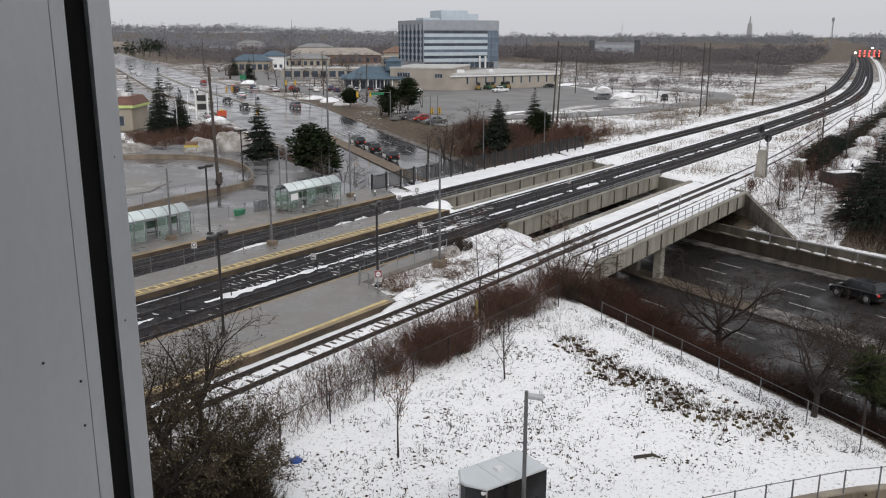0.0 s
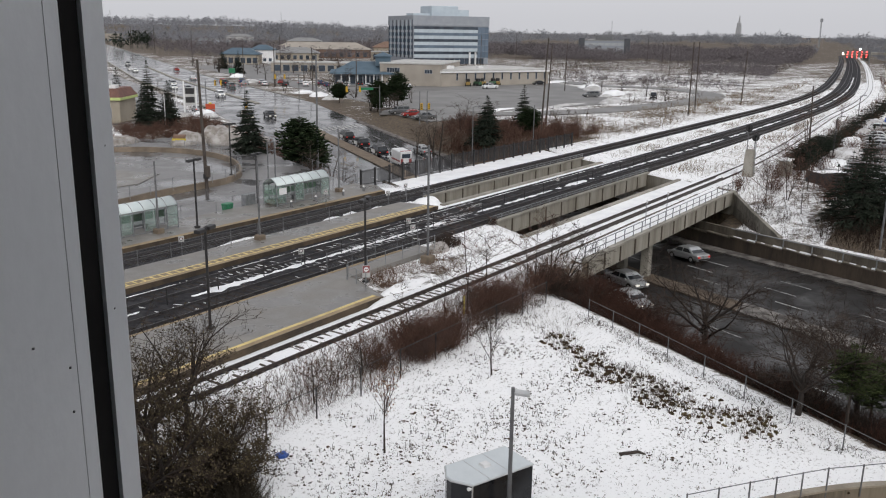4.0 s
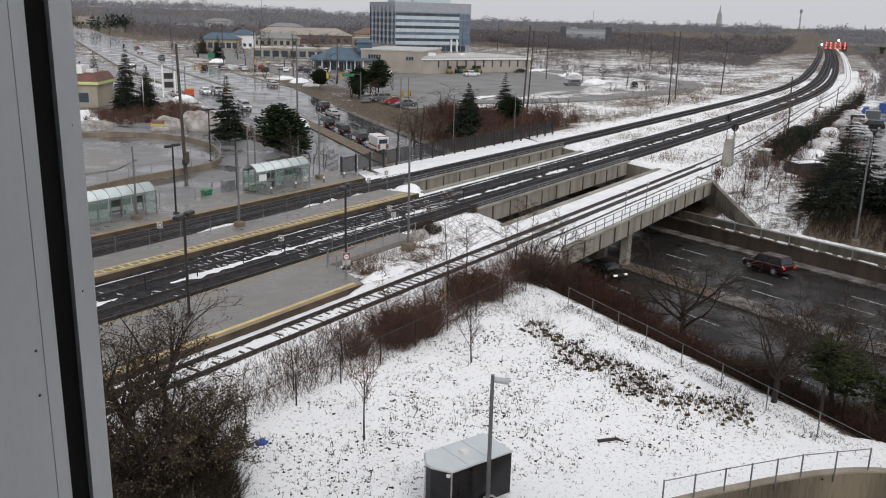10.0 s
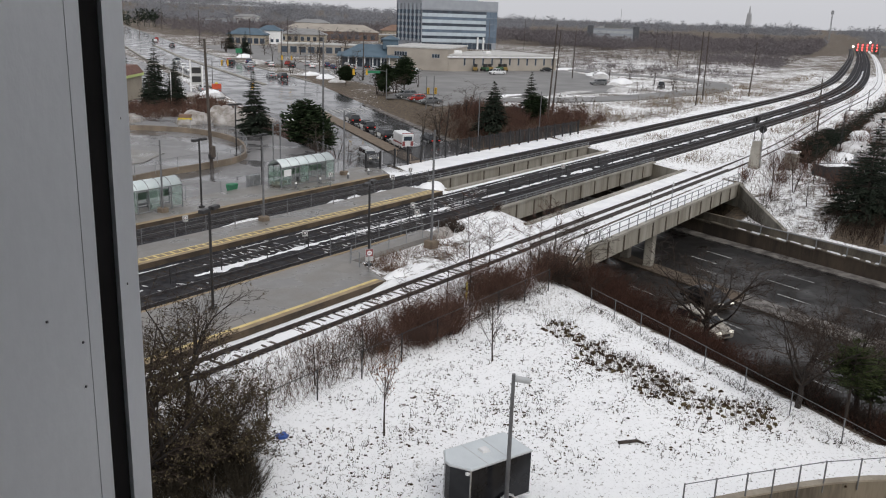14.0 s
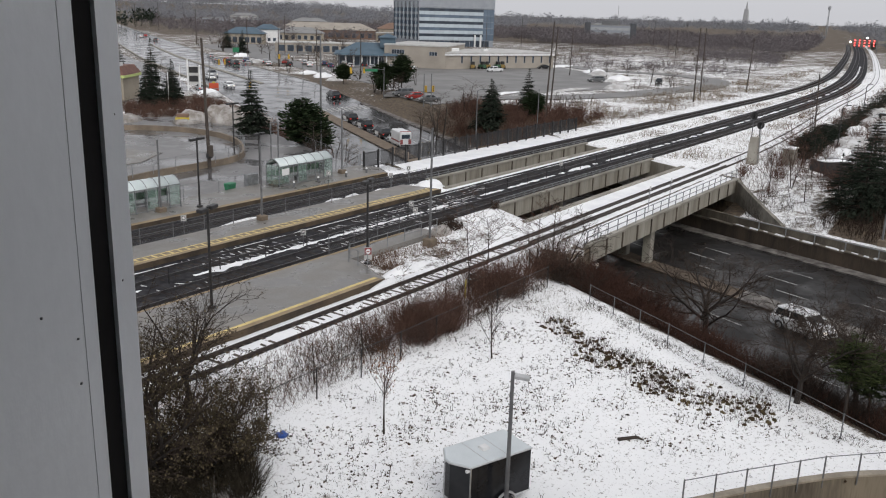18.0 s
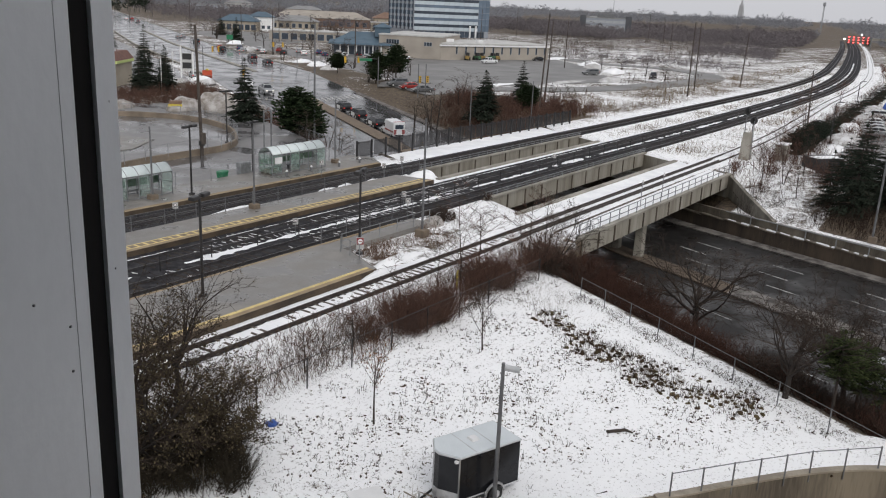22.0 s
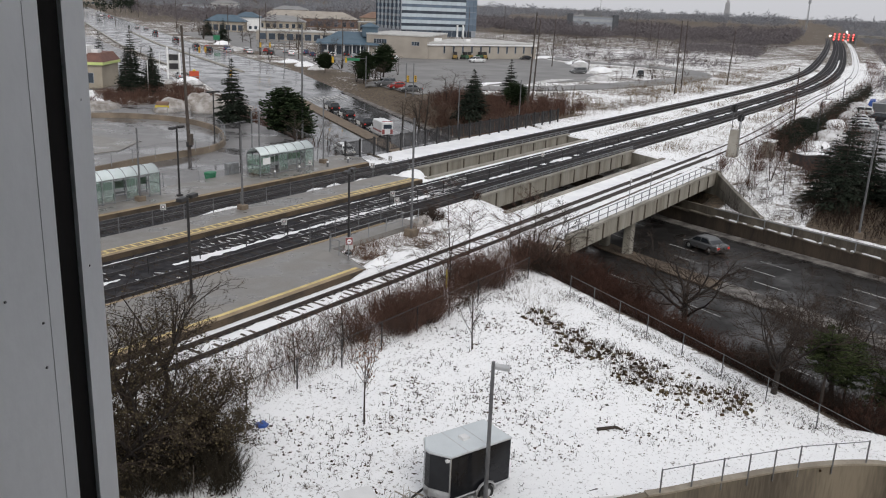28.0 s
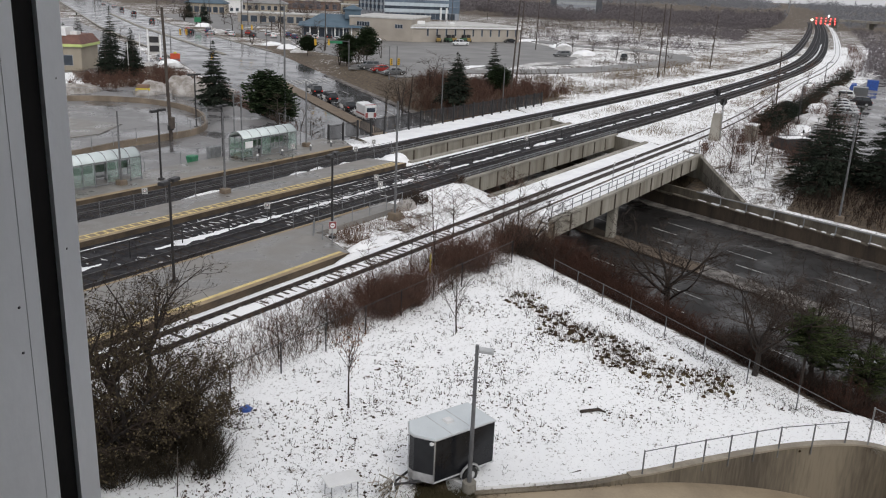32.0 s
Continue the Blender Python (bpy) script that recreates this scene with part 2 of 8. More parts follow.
# ---- mesh helpers ----
class Mesh:
    """Collects points and faces for one part."""

    def __init__(self):
        self.v, self.f = [], []

    def add(self, verts, faces):
        k = len(self.v)
        self.v += [tuple(p) for p in verts]
        self.f += [tuple(k + i for i in face) for face in faces]
        return self

    def box(self, x0, x1, y0, y1, z0, z1):
        return self.add([(x, y, z) for z in (z0, z1) for x, y in ((x0, y0), (x1, y0), (x1, y1), (x0, y1))],
                        [(3, 2, 1, 0), (4, 5, 6, 7), (0, 1, 5, 4), (1, 2, 6, 5), (2, 3, 7, 6), (3, 0, 4, 7)])

    def soft_box(self, x0, x1, y0, y1, z0, z1, b):
        """A box with chamfered upright edges and top."""
        def ring(x0, x1, y0, y1, b, z):
            return [(x0 + b, y0, z), (x1 - b, y0, z), (x1, y0 + b, z), (x1, y1 - b, z), (x1 - b, y1, z), (x0 + b, y1, z), (x0, y1 - b, z), (x0, y0 + b, z)]
        return self.loft([ring(x0, x1, y0, y1, b, z0), ring(x0, x1, y0, y1, b, z1 - b), ring(x0 + b, x1 - b, y0 + b, y1 - b, b * 0.6, z1)])

    def loft(self, rings, caps=True):
        n = len(rings[0])
        verts = [p for r in rings for p in r]
        faces = [(a * n + i, a * n + (i + 1) % n, (a + 1) * n + (i + 1) % n, (a + 1) * n + i) for a in range(len(rings) - 1) for i in range(n)]
        if caps:
            faces += [tuple(reversed(range(n))), tuple((len(rings) - 1) * n + i for i in range(n))]
        return self.add(verts, faces)

    def tube(self, p0, p1, r0, r1=None, n=8, caps=True):
        p0, p1 = Vector(p0), Vector(p1)
        r1 = r0 if r1 is None else r1
        d = (p1 - p0)
        if d.length < 1e-6:
            return self
        d.normalize()
        u = d.cross(Vector((0, 0, 1)) if abs(d.z) < 0.9 else Vector((1, 0, 0))).normalized()
        w = d.cross(u)
        ring = lambda c, r: [c + u * (r * math.cos(2 * math.pi * i / n)) + w * (r * math.sin(2 * math.pi * i / n)) for i in range(n)]
        return self.loft([ring(p0, r0), ring(p1, r1)], caps)

    def path(self, pts, r, n=6):
        for a, b in zip(pts, pts[1:]):
            self.tube(a, b, r, r, n)
        return self

    def prism(self, poly, z0, z1):
        n = len(poly)
        return self.loft([[(x, y, z0) for x, y in poly], [(x, y, z1) for x, y in poly]])

    def quad(self, *p):
        return self.add(p, [tuple(range(len(p)))])

    def sweep(self, section, line):
        """An open or closed section of (side, up) carried along a line of (x, y, z); side is to the left of the way."""
        rings = []
        for i, p in enumerate(line):
            a, b = Vector(line[max(i - 1, 0)]), Vector(line[min(i + 1, len(line) - 1)])
            d = Vector((b.x - a.x, b.y - a.y, 0)).normalized()
            s = Vector((-d.y, d.x, 0))
            rings.append([Vector(p) + s * o + Vector((0, 0, u)) for o, u in section])
        return self.loft(rings)


def part(name, m, material, parent=None, label="", smooth=False):
    data = bpy.data.meshes.new(name)
    data.from_pydata(m.v, [], m.f)
    data.materials.append(material)
    if smooth:
        data.polygons.foreach_set("use_smooth", [True] * len(data.polygons))
    data.update()
    ob = new(name, data)
    if parent:
        ob.parent = parent
    if label:
        ob["label"] = label
    return ob


def again(ob, m, parent=None):
    """Another object on the same mesh."""
    o = new(ob.name.split(".")[0], ob.data)
    o.parent = parent or ob.parent
    o.matrix_basis = m
    return o


def thing(name, m, label, category, group="", kind=""):
    ob = new(name)
    ob.empty_display_size = 0.2
    ob.matrix_basis = m
    return tagged(ob, label, category, group, kind)


SKEW = 0.54


def at(s, y):
    """The x of a place s metres along the tracks from the road's own line, y across them."""
    return s + SKEW * (y - 40)


def road_z(y):
    if y < 30:
        return min(-5.2 + 0.05 * (30 - y), -0.8)
    return -5.2 if y < 52 else min(-5.2 + 0.055 * (y - 52), -0.02)


def road_shift(y):
    return max(0.0, y - 250) * 0.06


def smooth(a, b, x):
    k = min(max((x - a) / (b - a), 0), 1)
    return k * k * (3 - 2 * k)


def ground_z(s, y):
    """Height of the earth: level, with the road's cutting through it."""
    base = -0.28 if y < 29 else -0.24
    if y < 29:
        base += 0.06 * noise.noise(Vector((s * 0.15, y * 0.15, 0))) + 0.05 * noise.noise(Vector((s * 0.7, y * 0.7, 8)))
    far = math.hypot(s, y)
    if far > 700:
        base += (far - 700) * 0.004 * smooth(700, 1500, far) * smooth(60, 400, y)
        base += 20 * smooth(30, 50, math.degrees(math.atan2(y, s + SKEW * (y - 40)))) * smooth(850, 1650, far)
    if y > 146:
        return base
    rz = road_z(y) - 0.06
    if 27.4 <= y <= 62:
        return rz if 66.3 < s < 103.5 else base
    if y < 27.4:
        if s <= 57.5:
            return base
        if s <= 66.5:
            return base + (rz - base) * smooth(57.5, 66.5, s)
        if s < 97.83:
            return rz
        return min(rz + 2.0, -0.4) + (-0.4 - min(rz + 2.0, -0.4)) * smooth(97.85, 118, s)
    if s <= 56:
        return base
    if s <= 66.5:
        return base + (rz - base) * smooth(56, 66.5, s)
    if s < 96.9:
        return rz
    return rz + (base - rz) * smooth(96.9, 105, s)


def bend(x):
    """How far the line of the tracks has curved to the north at x."""
    if x < 220:
        return 2.12e-4 * max(0, x - 120) ** 2
    if x > 400:
        return 24.1 + 0.165 * (x - 400) + 3.5e-5 * (x - 400) ** 2
    t = (x - 220) / 180
    a, b = t * t * (3 - 2 * t), t * (1 - t)
    return 2.12 * (1 - a) + 24.1 * a + 180 * b * (0.0424 * (1 - t) - 0.165 * t)


def siding(x):
    return 31.95 + 5.6 * smooth(105, 225, x) + bend(x)


def rand(a, b):
    return random.uniform(a, b)


# ---- ground ----
def below_wall(x, y):
    """How far a place lies on the building's side of the low wall, less a margin."""
    k = (x - 25.66) * -0.655 + (y - 10.52) * -0.755
    return min(k + 1.2, 2.5) if x < 36 and k > -1.2 and (x > 22 or y < 8) else 0


BAND = [(42.6, 21.8), (40.7, 18.4), (39.4, 15.5), (38.2, 12.6), (37.8, 9.4)]


def off_band(x, y):
    """How far a place in the field lies from the streak of dead weeds that crosses it."""
    best = 99.0
    for (ax, ay), (bx, by) in zip(BAND, BAND[1:]):
        dx, dy = bx - ax, by - ay
        t = min(max(((x - ax) * dx + (y - ay) * dy) / (dx * dx + dy * dy), 0), 1)
        best = min(best, math.hypot(x - ax - dx * t, y - ay - dy * t))
    return best


def build_ground():
    ss = [-2600, -1800, -1200, -800, -500, -350, -250, -180, -130, -90, -60, -40, -28, -20, -12, -6]
    ss += [i * 0.75 for i in range(0, 76)] + [57.5, 58.4, 59.5, 61.5, 63.5, 65, 66.25, 66.35, 72, 80, 90, 96.9, 97.80, 97.87, 99, 100.1, 100.3, 101, 103.45, 103.55, 106, 110, 114, 118]
    ss += [125 + 8 * i for i in range(22)] + [320, 350, 390, 440, 500, 580, 680, 800, 1000, 1300, 1700, 2300, 3000, 3900]
    yy = [-500, -300, -200, -140, -100, -70, -50, -35, -24, -16, -10, -5] + [i * 0.75 for i in range(0, 34)] + [26, 27.35, 27.45, 28, 29.5, 32, 36, 40, 46, 52, 58, 61.95, 62.05]
    yy += [66 + 4 * i for i in range(20)] + [146.5] + [155 + 10 * i for i in range(16)] + [330, 370, 420, 480, 560, 660, 800, 1000, 1300, 1700, 2300, 3100, 4000]
    verts, bare = [], []
    for y in yy:
        for s in ss:
            x = at(s, y)
            verts.append((x, y, ground_z(s, y) - (5.0 if below_wall(x, y) > 0.2 else 0)))
            b = 0.10 if not (26 <= y <= 62 and 66 < s < 104) else 0.8
            if y < 26 and s < 57:
                b = 0.10 + 0.09 * math.exp(-(off_band(x, y) / 1.5) ** 2)
            if y < 26 and 58.0 < s < 66.5:
                b = (0.85 if s > 59.4 else 0.3) if y < 21 else 0.36
            if y < 26 and s > 97:
                b = 0.45 - 0.30 * smooth(102, 98.5, s)
            if 26 <= y < 33 and s < 66:
                b = 0.22 if s < 58.5 or y > 28.2 else 0.42
            if 33 <= y < 60:
                b = (0.34 if 43 < x < 58 and y < 40 else 0.08) if x < 105 else 0.2
            if y > 62 and x < 150 and 40 < s < 66.5:
                b = 0.35
            if y > 62 and s > 97:
                b = 0.22
            if y > 62 and 97 < s < 116 and y < 112:
                b = 0.5
            if y < 26 and x < 40:
                b += 0.6 * math.exp(-((x - 23.4) ** 2 / 2.0 + (y - 14.0) ** 2 / 1.5)) + (0.4 if below_wall(x, y) > 0 else 0)
            if 15 < y < 26 and 97 < s < 106:
                b = 0.24
            if y > 60 and x > 118:
                b = 0.34
            if 62 < y < 116 and 97 < s < 122:
                b = 0.72
            if 112 <= y < 170 and 96 < s < 113:
                b = 0.52
            if 112 <= y < 140 and 40 < s < 66:
                b = 0.45
            if y > 180 or x > 400:
                b = 0.42
            if y < 33 and s > 104:
                b = 0.30
            if y < 15.5 and 100.2 < s < 130 and x < 112:
                b = 0.75
            if math.hypot(x, y) > 600 and (y > 130 or x > 700):
                b = 0.55
            bare.append(b)
    n = len(ss)
    faces = [(r * n + c, r * n + c + 1, (r + 1) * n + c + 1, (r + 1) * n + c) for r in range(len(yy) - 1) for c in range(n - 1)]
    m = Mesh()
    m.v, m.f = verts, faces
    ob = part("ground", m, GROUND, smooth=True)
    a = ob.data.attributes.new("bare", "FLOAT", "POINT")
    a.data.foreach_set("value", bare)
    tagged(ob, "old snow with dead grass and bare earth", "ground", kind="structure")


build_ground()


def ribbon(s0, s1, y0, y1, lift, step=3.0, thick=0.12):
    """A slab along the road between two of its lines."""
    m, rings = Mesh(), []
    n = max(1, int((y1 - y0) / step))
    for i in range(n + 1):
        y = y0 + (y1 - y0) * i / n
        z, k = road_z(y) + lift, road_shift(y)
        a, b = at(s0 + k, y), at(s1 + k, y)
        rings.append([(a, y, z), (b, y, z), (b, y, z - thick), (a, y, z - thick)])
    return m.loft(rings)


tagged(part("road", ribbon(66.6, 95.2, -460, 66, 0.0), DARK_ROAD), "dark wet asphalt road sunk below the railway", "road", kind="structure")
tagged(part("road", ribbon(66.6, 95.2, 66, 118, 0.0), WET_ROAD), "wet grey asphalt road rising from the underpass", "road", kind="structure")
tagged(part("road", ribbon(65.8, 96.4, 118, 152, 0.012), WET_ROAD), "wet grey asphalt crossing", "road", kind="structure")
tagged(part("road", ribbon(66.6, 97.0, 152, 900, 0.03, 12), WET_ROAD), "wet grey asphalt avenue", "road", kind="structure")
tagged(part("pavement", ribbon(95.2, 96.9, -460, 118, 0.14), SLUSH), "pavement under dirty ploughed snow", "pavement", kind="structure")
tagged(part("pavement", ribbon(64.8, 66.6, 62.5, 118, 0.14), CONCRETE), "damp concrete pavement", "pavement", kind="structure")
med = part("median", ribbon(79.3, 81.9, -460, 18, 0.16), SLUSH)
tagged(med, "raised median with dirty snow", "median", kind="structure")
tagged(part("median", ribbon(79.2, 82.2, 60, 116, 0.16), POSTBASE), "raised median of brown paving", "median", kind="structure")
tagged(part("median", ribbon(79.4, 81.8, 18, 60, 0.16), mat("bare_brown_earth", (0.13, 0.098, 0.07), (0.075, 0.057, 0.042), 0.9, 0.95, bump=0.4, fine=6)), "raised median of bare brown earth", "median", kind="structure")
tagged(part("median", ribbon(80.6, 82.0, 152, 330, 0.17, 10), CONCRETE), "narrow concrete median", "median", kind="structure")
for a, b in ((65.9, 66.6), (96.9, 97.6)):
    tagged(part("kerb", ribbon(a, b, 152, 700, 0.16, 12), CONCRETE), "concrete kerb", "kerb", kind="structure")

# lane dashes, each on the road
marks = thing("lane_markings", pose(0, 0, 0), "worn white lane dashes on the asphalt", "road marking", kind="structure")
for s in (70.6, 74.4, 85.0, 88.0, 91.2):
    for i in range(-10, 13):
        y = 4 + i * 8.6 + (s * 7.3) % 4
        if -80 < y < 112:
            part("dash", ribbon(s - 0.09, s + 0.09, y, y + 3.0, 0.012, 1.5, 0.008), LINE, marks)
for i in range(10):
    y = 119.5
    part("dash", ribbon(82.6 + i * 1.35, 83.2 + i * 1.35, y - 7, y - 3.5, 0.02, 2, 0.008), LINE, marks)
for s in (71, 75, 86.5, 90.5):
    for i in range(22):
        y = 156 + i * 9
        part("dash", ribbon(s - 0.09, s + 0.09, y, y + 3.5, 0.045, 1.5, 0.008), LINE, marks)


def flat(name, poly, z, material, label, category, thick=0.15):
    return tagged(part(name, Mesh().prism(poly, z - thick, z), material), label, category, kind="structure")


def route(points, width, z0, z1):
    """A flat way of that width along a smooth line through the points."""
    pts = spline(points, 8)
    m = Mesh()
    return m.sweep([(-width / 2, z0), (width / 2, z0), (width / 2, z1), (-width / 2, z1)], [(x, y, 0) for x, y in pts])


def spline(points, n):
    out = []
    p = [points[0]] + list(points) + [points[-1]]
    for i in range(1, len(p) - 2):
        for k in range(n):
            t = k / n
            out.append(tuple(0.5 * ((2 * p[i][j]) + (-p[i - 1][j] + p[i + 1][j]) * t + (2 * p[i - 1][j] - 5 * p[i][j] + 4 * p[i + 1][j] - p[i + 2][j]) * t * t
                                    + (-p[i - 1][j] + 3 * p[i][j] - 3 * p[i + 1][j] + p[i + 2][j]) * t ** 3) for j in range(len(p[i]))))
    return out + [tuple(points[-1])]


flat("car_park", [(156, 107), (172, 99), (206, 91), (248, 114), (292, 160), (266, 148), (229, 160), (222, 180), (206, 192), (at(112, 160), 160), (at(112, 130), 130)], -0.1, LOT, "worn grey asphalt car park", "car park")
flat("car_park", [(106, 20.5), (128, 22), (170, 24), (345, 46), (330, 30), (230, 0), (112, 0)], -0.3, WET_LOT, "wet asphalt car park behind the trees", "car park")
flat("car_park", [(136.5, 98.5), (150, 96), (158, 107), (152, 121), (147.5, 119.5)], -0.06, LOT, "small asphalt car park by the crossing", "car park")
flat("car_park", [(70, 142), (98, 138), (at(60, 146), 146), (at(63, 170), 170), (at(63, 300), 300), (150, 300), (90, 170)], -0.12, WET_LOT, "wet asphalt yard of a filling station", "car park")
tagged(part("side_road", route([(146, 118), (160, 98), (182, 85), (208, 80), (236, 78), (262, 85), (276, 103), (276, 128), (300, 165)], 8.5, -0.3, -0.07), LOT), "curving asphalt side road", "road", kind="structure")
flat("car_park", [(at(112, 162), 162), (205, 193.5), (232, 240), (300, 262), (300, 330), (at(104, 330) + 5, 330)], -0.14, LOT, "worn asphalt car park before a row of shops", "car park")
flat("bus_loop", [(20, 62.9), (73, 62.9), (89, 97), (92, 113), (60, 122), (20, 122)], -0.08, WET_LOT, "wet asphalt bus loop", "bus loop")
flat("loop_island", [(20, 84), (58, 82), (64, 86), (62, 93), (50, 97), (20, 98)], 0.02, PLATFORM, "raised paved island in the bus loop", "traffic island")


# ---- railway ----
def line_of(func, x0, x1, step=4.0, z=0.0):
    n = int((x1 - x0) / step)
    return [(x0 + (x1 - x0) * i / n, func(x0 + (x1 - x0) * i / n), z) for i in range(n + 1)]


TRACKS = [("siding", siding, 0), ("main", lambda x: 42.1 + bend(x), 1), ("main", lambda x: 46.1 + bend(x), 1), ("north", lambda x: 55.3 + bend(x) - 3 * smooth(140, 330, x), 0)]


def ballast_bed(y0, y1, x0, x1, top, material, label):
    m = Mesh().sweep([(y0 - 0.5, top - 0.45), (y1 + 0.5, top - 0.45), (y1, top), (y0, top)], line_of(lambda x: bend(x), x0, x1, 4))
    tagged(part("track_bed", m, material), label, "track bed", kind="structure")


ballast_bed(40.9, 48.0, -60, 900, -0.17, BALLAST, "dark wet ballast under the main tracks")
bed = Mesh().sweep([(-2.9, -0.65), (2.5, -0.65), (2.2, -0.19), (-2.6, -0.19)], line_of(TRACKS[3][1], -60, 74, 4))
tagged(part("track_bed", bed, BALLAST), "dark wet ballast between the platforms", "track bed", kind="structure")
bed = Mesh().sweep([(-1.2, -0.6), (1.2, -0.6), (1.15, -0.188), (-1.15, -0.188)], line_of(siding, 10, 112, 2))
tagged(part("track_bed", bed, BALLAST), "dark ballast showing along the siding's rails", "track bed", kind="structure")
bed = Mesh().sweep([(-2.2, -0.65), (2.2, -0.65), (1.7, -0.19), (-1.7, -0.19)], line_of(TRACKS[3][1], 74, 900, 4))
tagged(part("track_bed", bed, BALLAST), "dark wet ballast under the north track", "track bed", kind="structure")
bed = Mesh()
cols = [-1.9, -1.6, -1.35, -1.15, -1.0, -0.88, -0.75, -0.62, -0.5, -0.3, -0.1, 0.1, 0.3, 0.5, 0.62, 0.75, 0.88, 1.0, 1.15, 1.35, 1.6, 1.9]
rows = line_of(siding, 12, 112, 0.2)
for x, y, _ in rows:
    for c in cols:
        bumpy = 0.012 * noise.noise(Vector((x * 0.8, c * 1.6, 0))) + 0.014 * noise.noise(Vector((x * 2.3, c * 2.3, 5)))
        k = abs(abs(c) - 0.75)
        melt = 0.085 * smooth(0.22 - 0.08 * smooth(56, 59, x), 0.10 - 0.05 * smooth(56, 59, x), k + 0.07 * noise.noise(Vector((x * 1.4, c, 3))))
        inner = -0.013 * smooth(0.7, 0.5, abs(c)) * smooth(58, 54, x) * (0.2 + 0.8 * smooth(36, 47, x)) * (0.6 + 0.8 * noise.noise(Vector((x * 0.35, 2, 7))))
        bed.v.append((x, y + c, -0.156 + bumpy * 1.4 + inner - melt + 0.010 * smooth(54, 64, x) + (0.014 if abs(c) > 1.1 else 0) - 0.3 * max(0, abs(c) - 1.45)))
w_ = len(cols)
bed.f += [(r * w_ + c, (r + 1) * w_ + c, (r + 1) * w_ + c + 1, r * w_ + c + 1) for r in range(len(rows) - 1) for c in range(w_ - 1)]
tagged(part("track_bed", bed, SNOW, smooth=True), "lumpy snow lying over the siding's sleepers", "track bed", kind="structure")
bed = Mesh().sweep([(-1.9, -0.5), (1.9, -0.5), (1.25, -0.157), (-1.25, -0.157)], line_of(siding, 112, 860, 3))
tagged(part("track_bed", bed, SNOW), "snow-covered ballast of the siding", "track bed", kind="structure")


def snow_strip(func, half, x0, x1, z, seed, label="strip of old snow along the track"):
    """A ragged thin sheet of snow."""
    m, rings = Mesh(), []
    for x, y, _ in line_of(func, x0, x1, 0.35):
        wide = 0.38 + 1.0 * noise.noise(Vector((x * 0.17, seed + 4, 1))) + 0.75 * noise.noise(Vector((x * 0.8, seed + 2, 1)))
        a = half * max(0.01, wide + 0.5 * noise.noise(Vector((x * 1.4, seed, 0))) + 0.45 * noise.noise(Vector((x * 4.3, seed, 6))))
        b = half * max(0.01, wide + 0.5 * noise.noise(Vector((x * 1.4, seed + 9, 0))) + 0.45 * noise.noise(Vector((x * 4.3, seed + 9, 6))))
        k = z - 0.06 * smooth(0.25, 0.0, wide)
        rings.append([(x, y - a, k - 0.05), (x, y + b, k - 0.05), (x, y + b * 0.7, k + 0.015), (x, y - a * 0.7, k + 0.015)])
    tagged(part("snow_patch", m.loft(rings), SNOW), label, "snow", kind="stuff")


snow_strip(lambda x: 44.25 + bend(x), 0.62, 15, 420, -0.165, 1.0)
snow_strip(lambda x: 52.75, 0.20, 44, 70, -0.18, 7.0)
snow_strip(lambda x: 47.35 + bend(x), 0.16, 20, 112, -0.165, 3.0)


def snow_flecks(func, x0, x1, seed, level, across, label):
    """Scraps of snow left between the sleepers of a track."""
    g = random.Random(seed)
    m = Mesh()
    n = int((x1 - x0) / 0.61)
    for i in range(n):
        x = x0 + 0.305 + i * 0.61
        for c in across:
            if noise.noise(Vector((x * 0.16, c * 0.7, seed))) + 0.6 * noise.noise(Vector((x * 0.9, c * 1.3, seed + 3))) < level + g.uniform(-0.22, 0.22):
                continue
            a, b, k = g.uniform(0.05, 0.15), g.uniform(0.15, 0.62), 10
            ox, oy = g.gauss(0, 0.04), g.gauss(0, 0.15)
            tilt = g.gauss(0, 0.25)
            rim = []
            for j in range(k):
                u, v = a * g.uniform(0.4, 1.3) * math.cos(6.283 * j / k), b * g.uniform(0.6, 1.2) * math.sin(6.283 * j / k)
                rim.append((x + ox + u + tilt * v, func(x) + c + oy + v))
            top = [(x + ox + (p - x - ox) * 0.5, func(x) + c + oy + (q - func(x) - c - oy) * 0.7) for p, q in rim]
            m.loft([[(p, q, -0.185) for p, q in rim], [(p, q, -0.150) for p, q in top]])
    tagged(part("snow_patch", m, SLUSHY, smooth=True), label, "snow", kind="stuff")


snow_flecks(lambda x: 46.1 + bend(x), 22, 74, 4, -0.08, (-1.2, -0.4, 0.25, 1.15), "scraps of snow between the far main track's sleepers")
snow_flecks(lambda x: 42.1 + bend(x), 22, 62, 9, 0.36, (-1.1, -0.4, 0.1, 0.5, 1.2), "few scraps of snow between the near main track's sleepers")
snow_flecks(lambda x: 44.1 + bend(x), 50, 70, 14, 0.05, (-0.7, -0.35, 0.3, 0.65), "scraps of snow between the two main tracks")

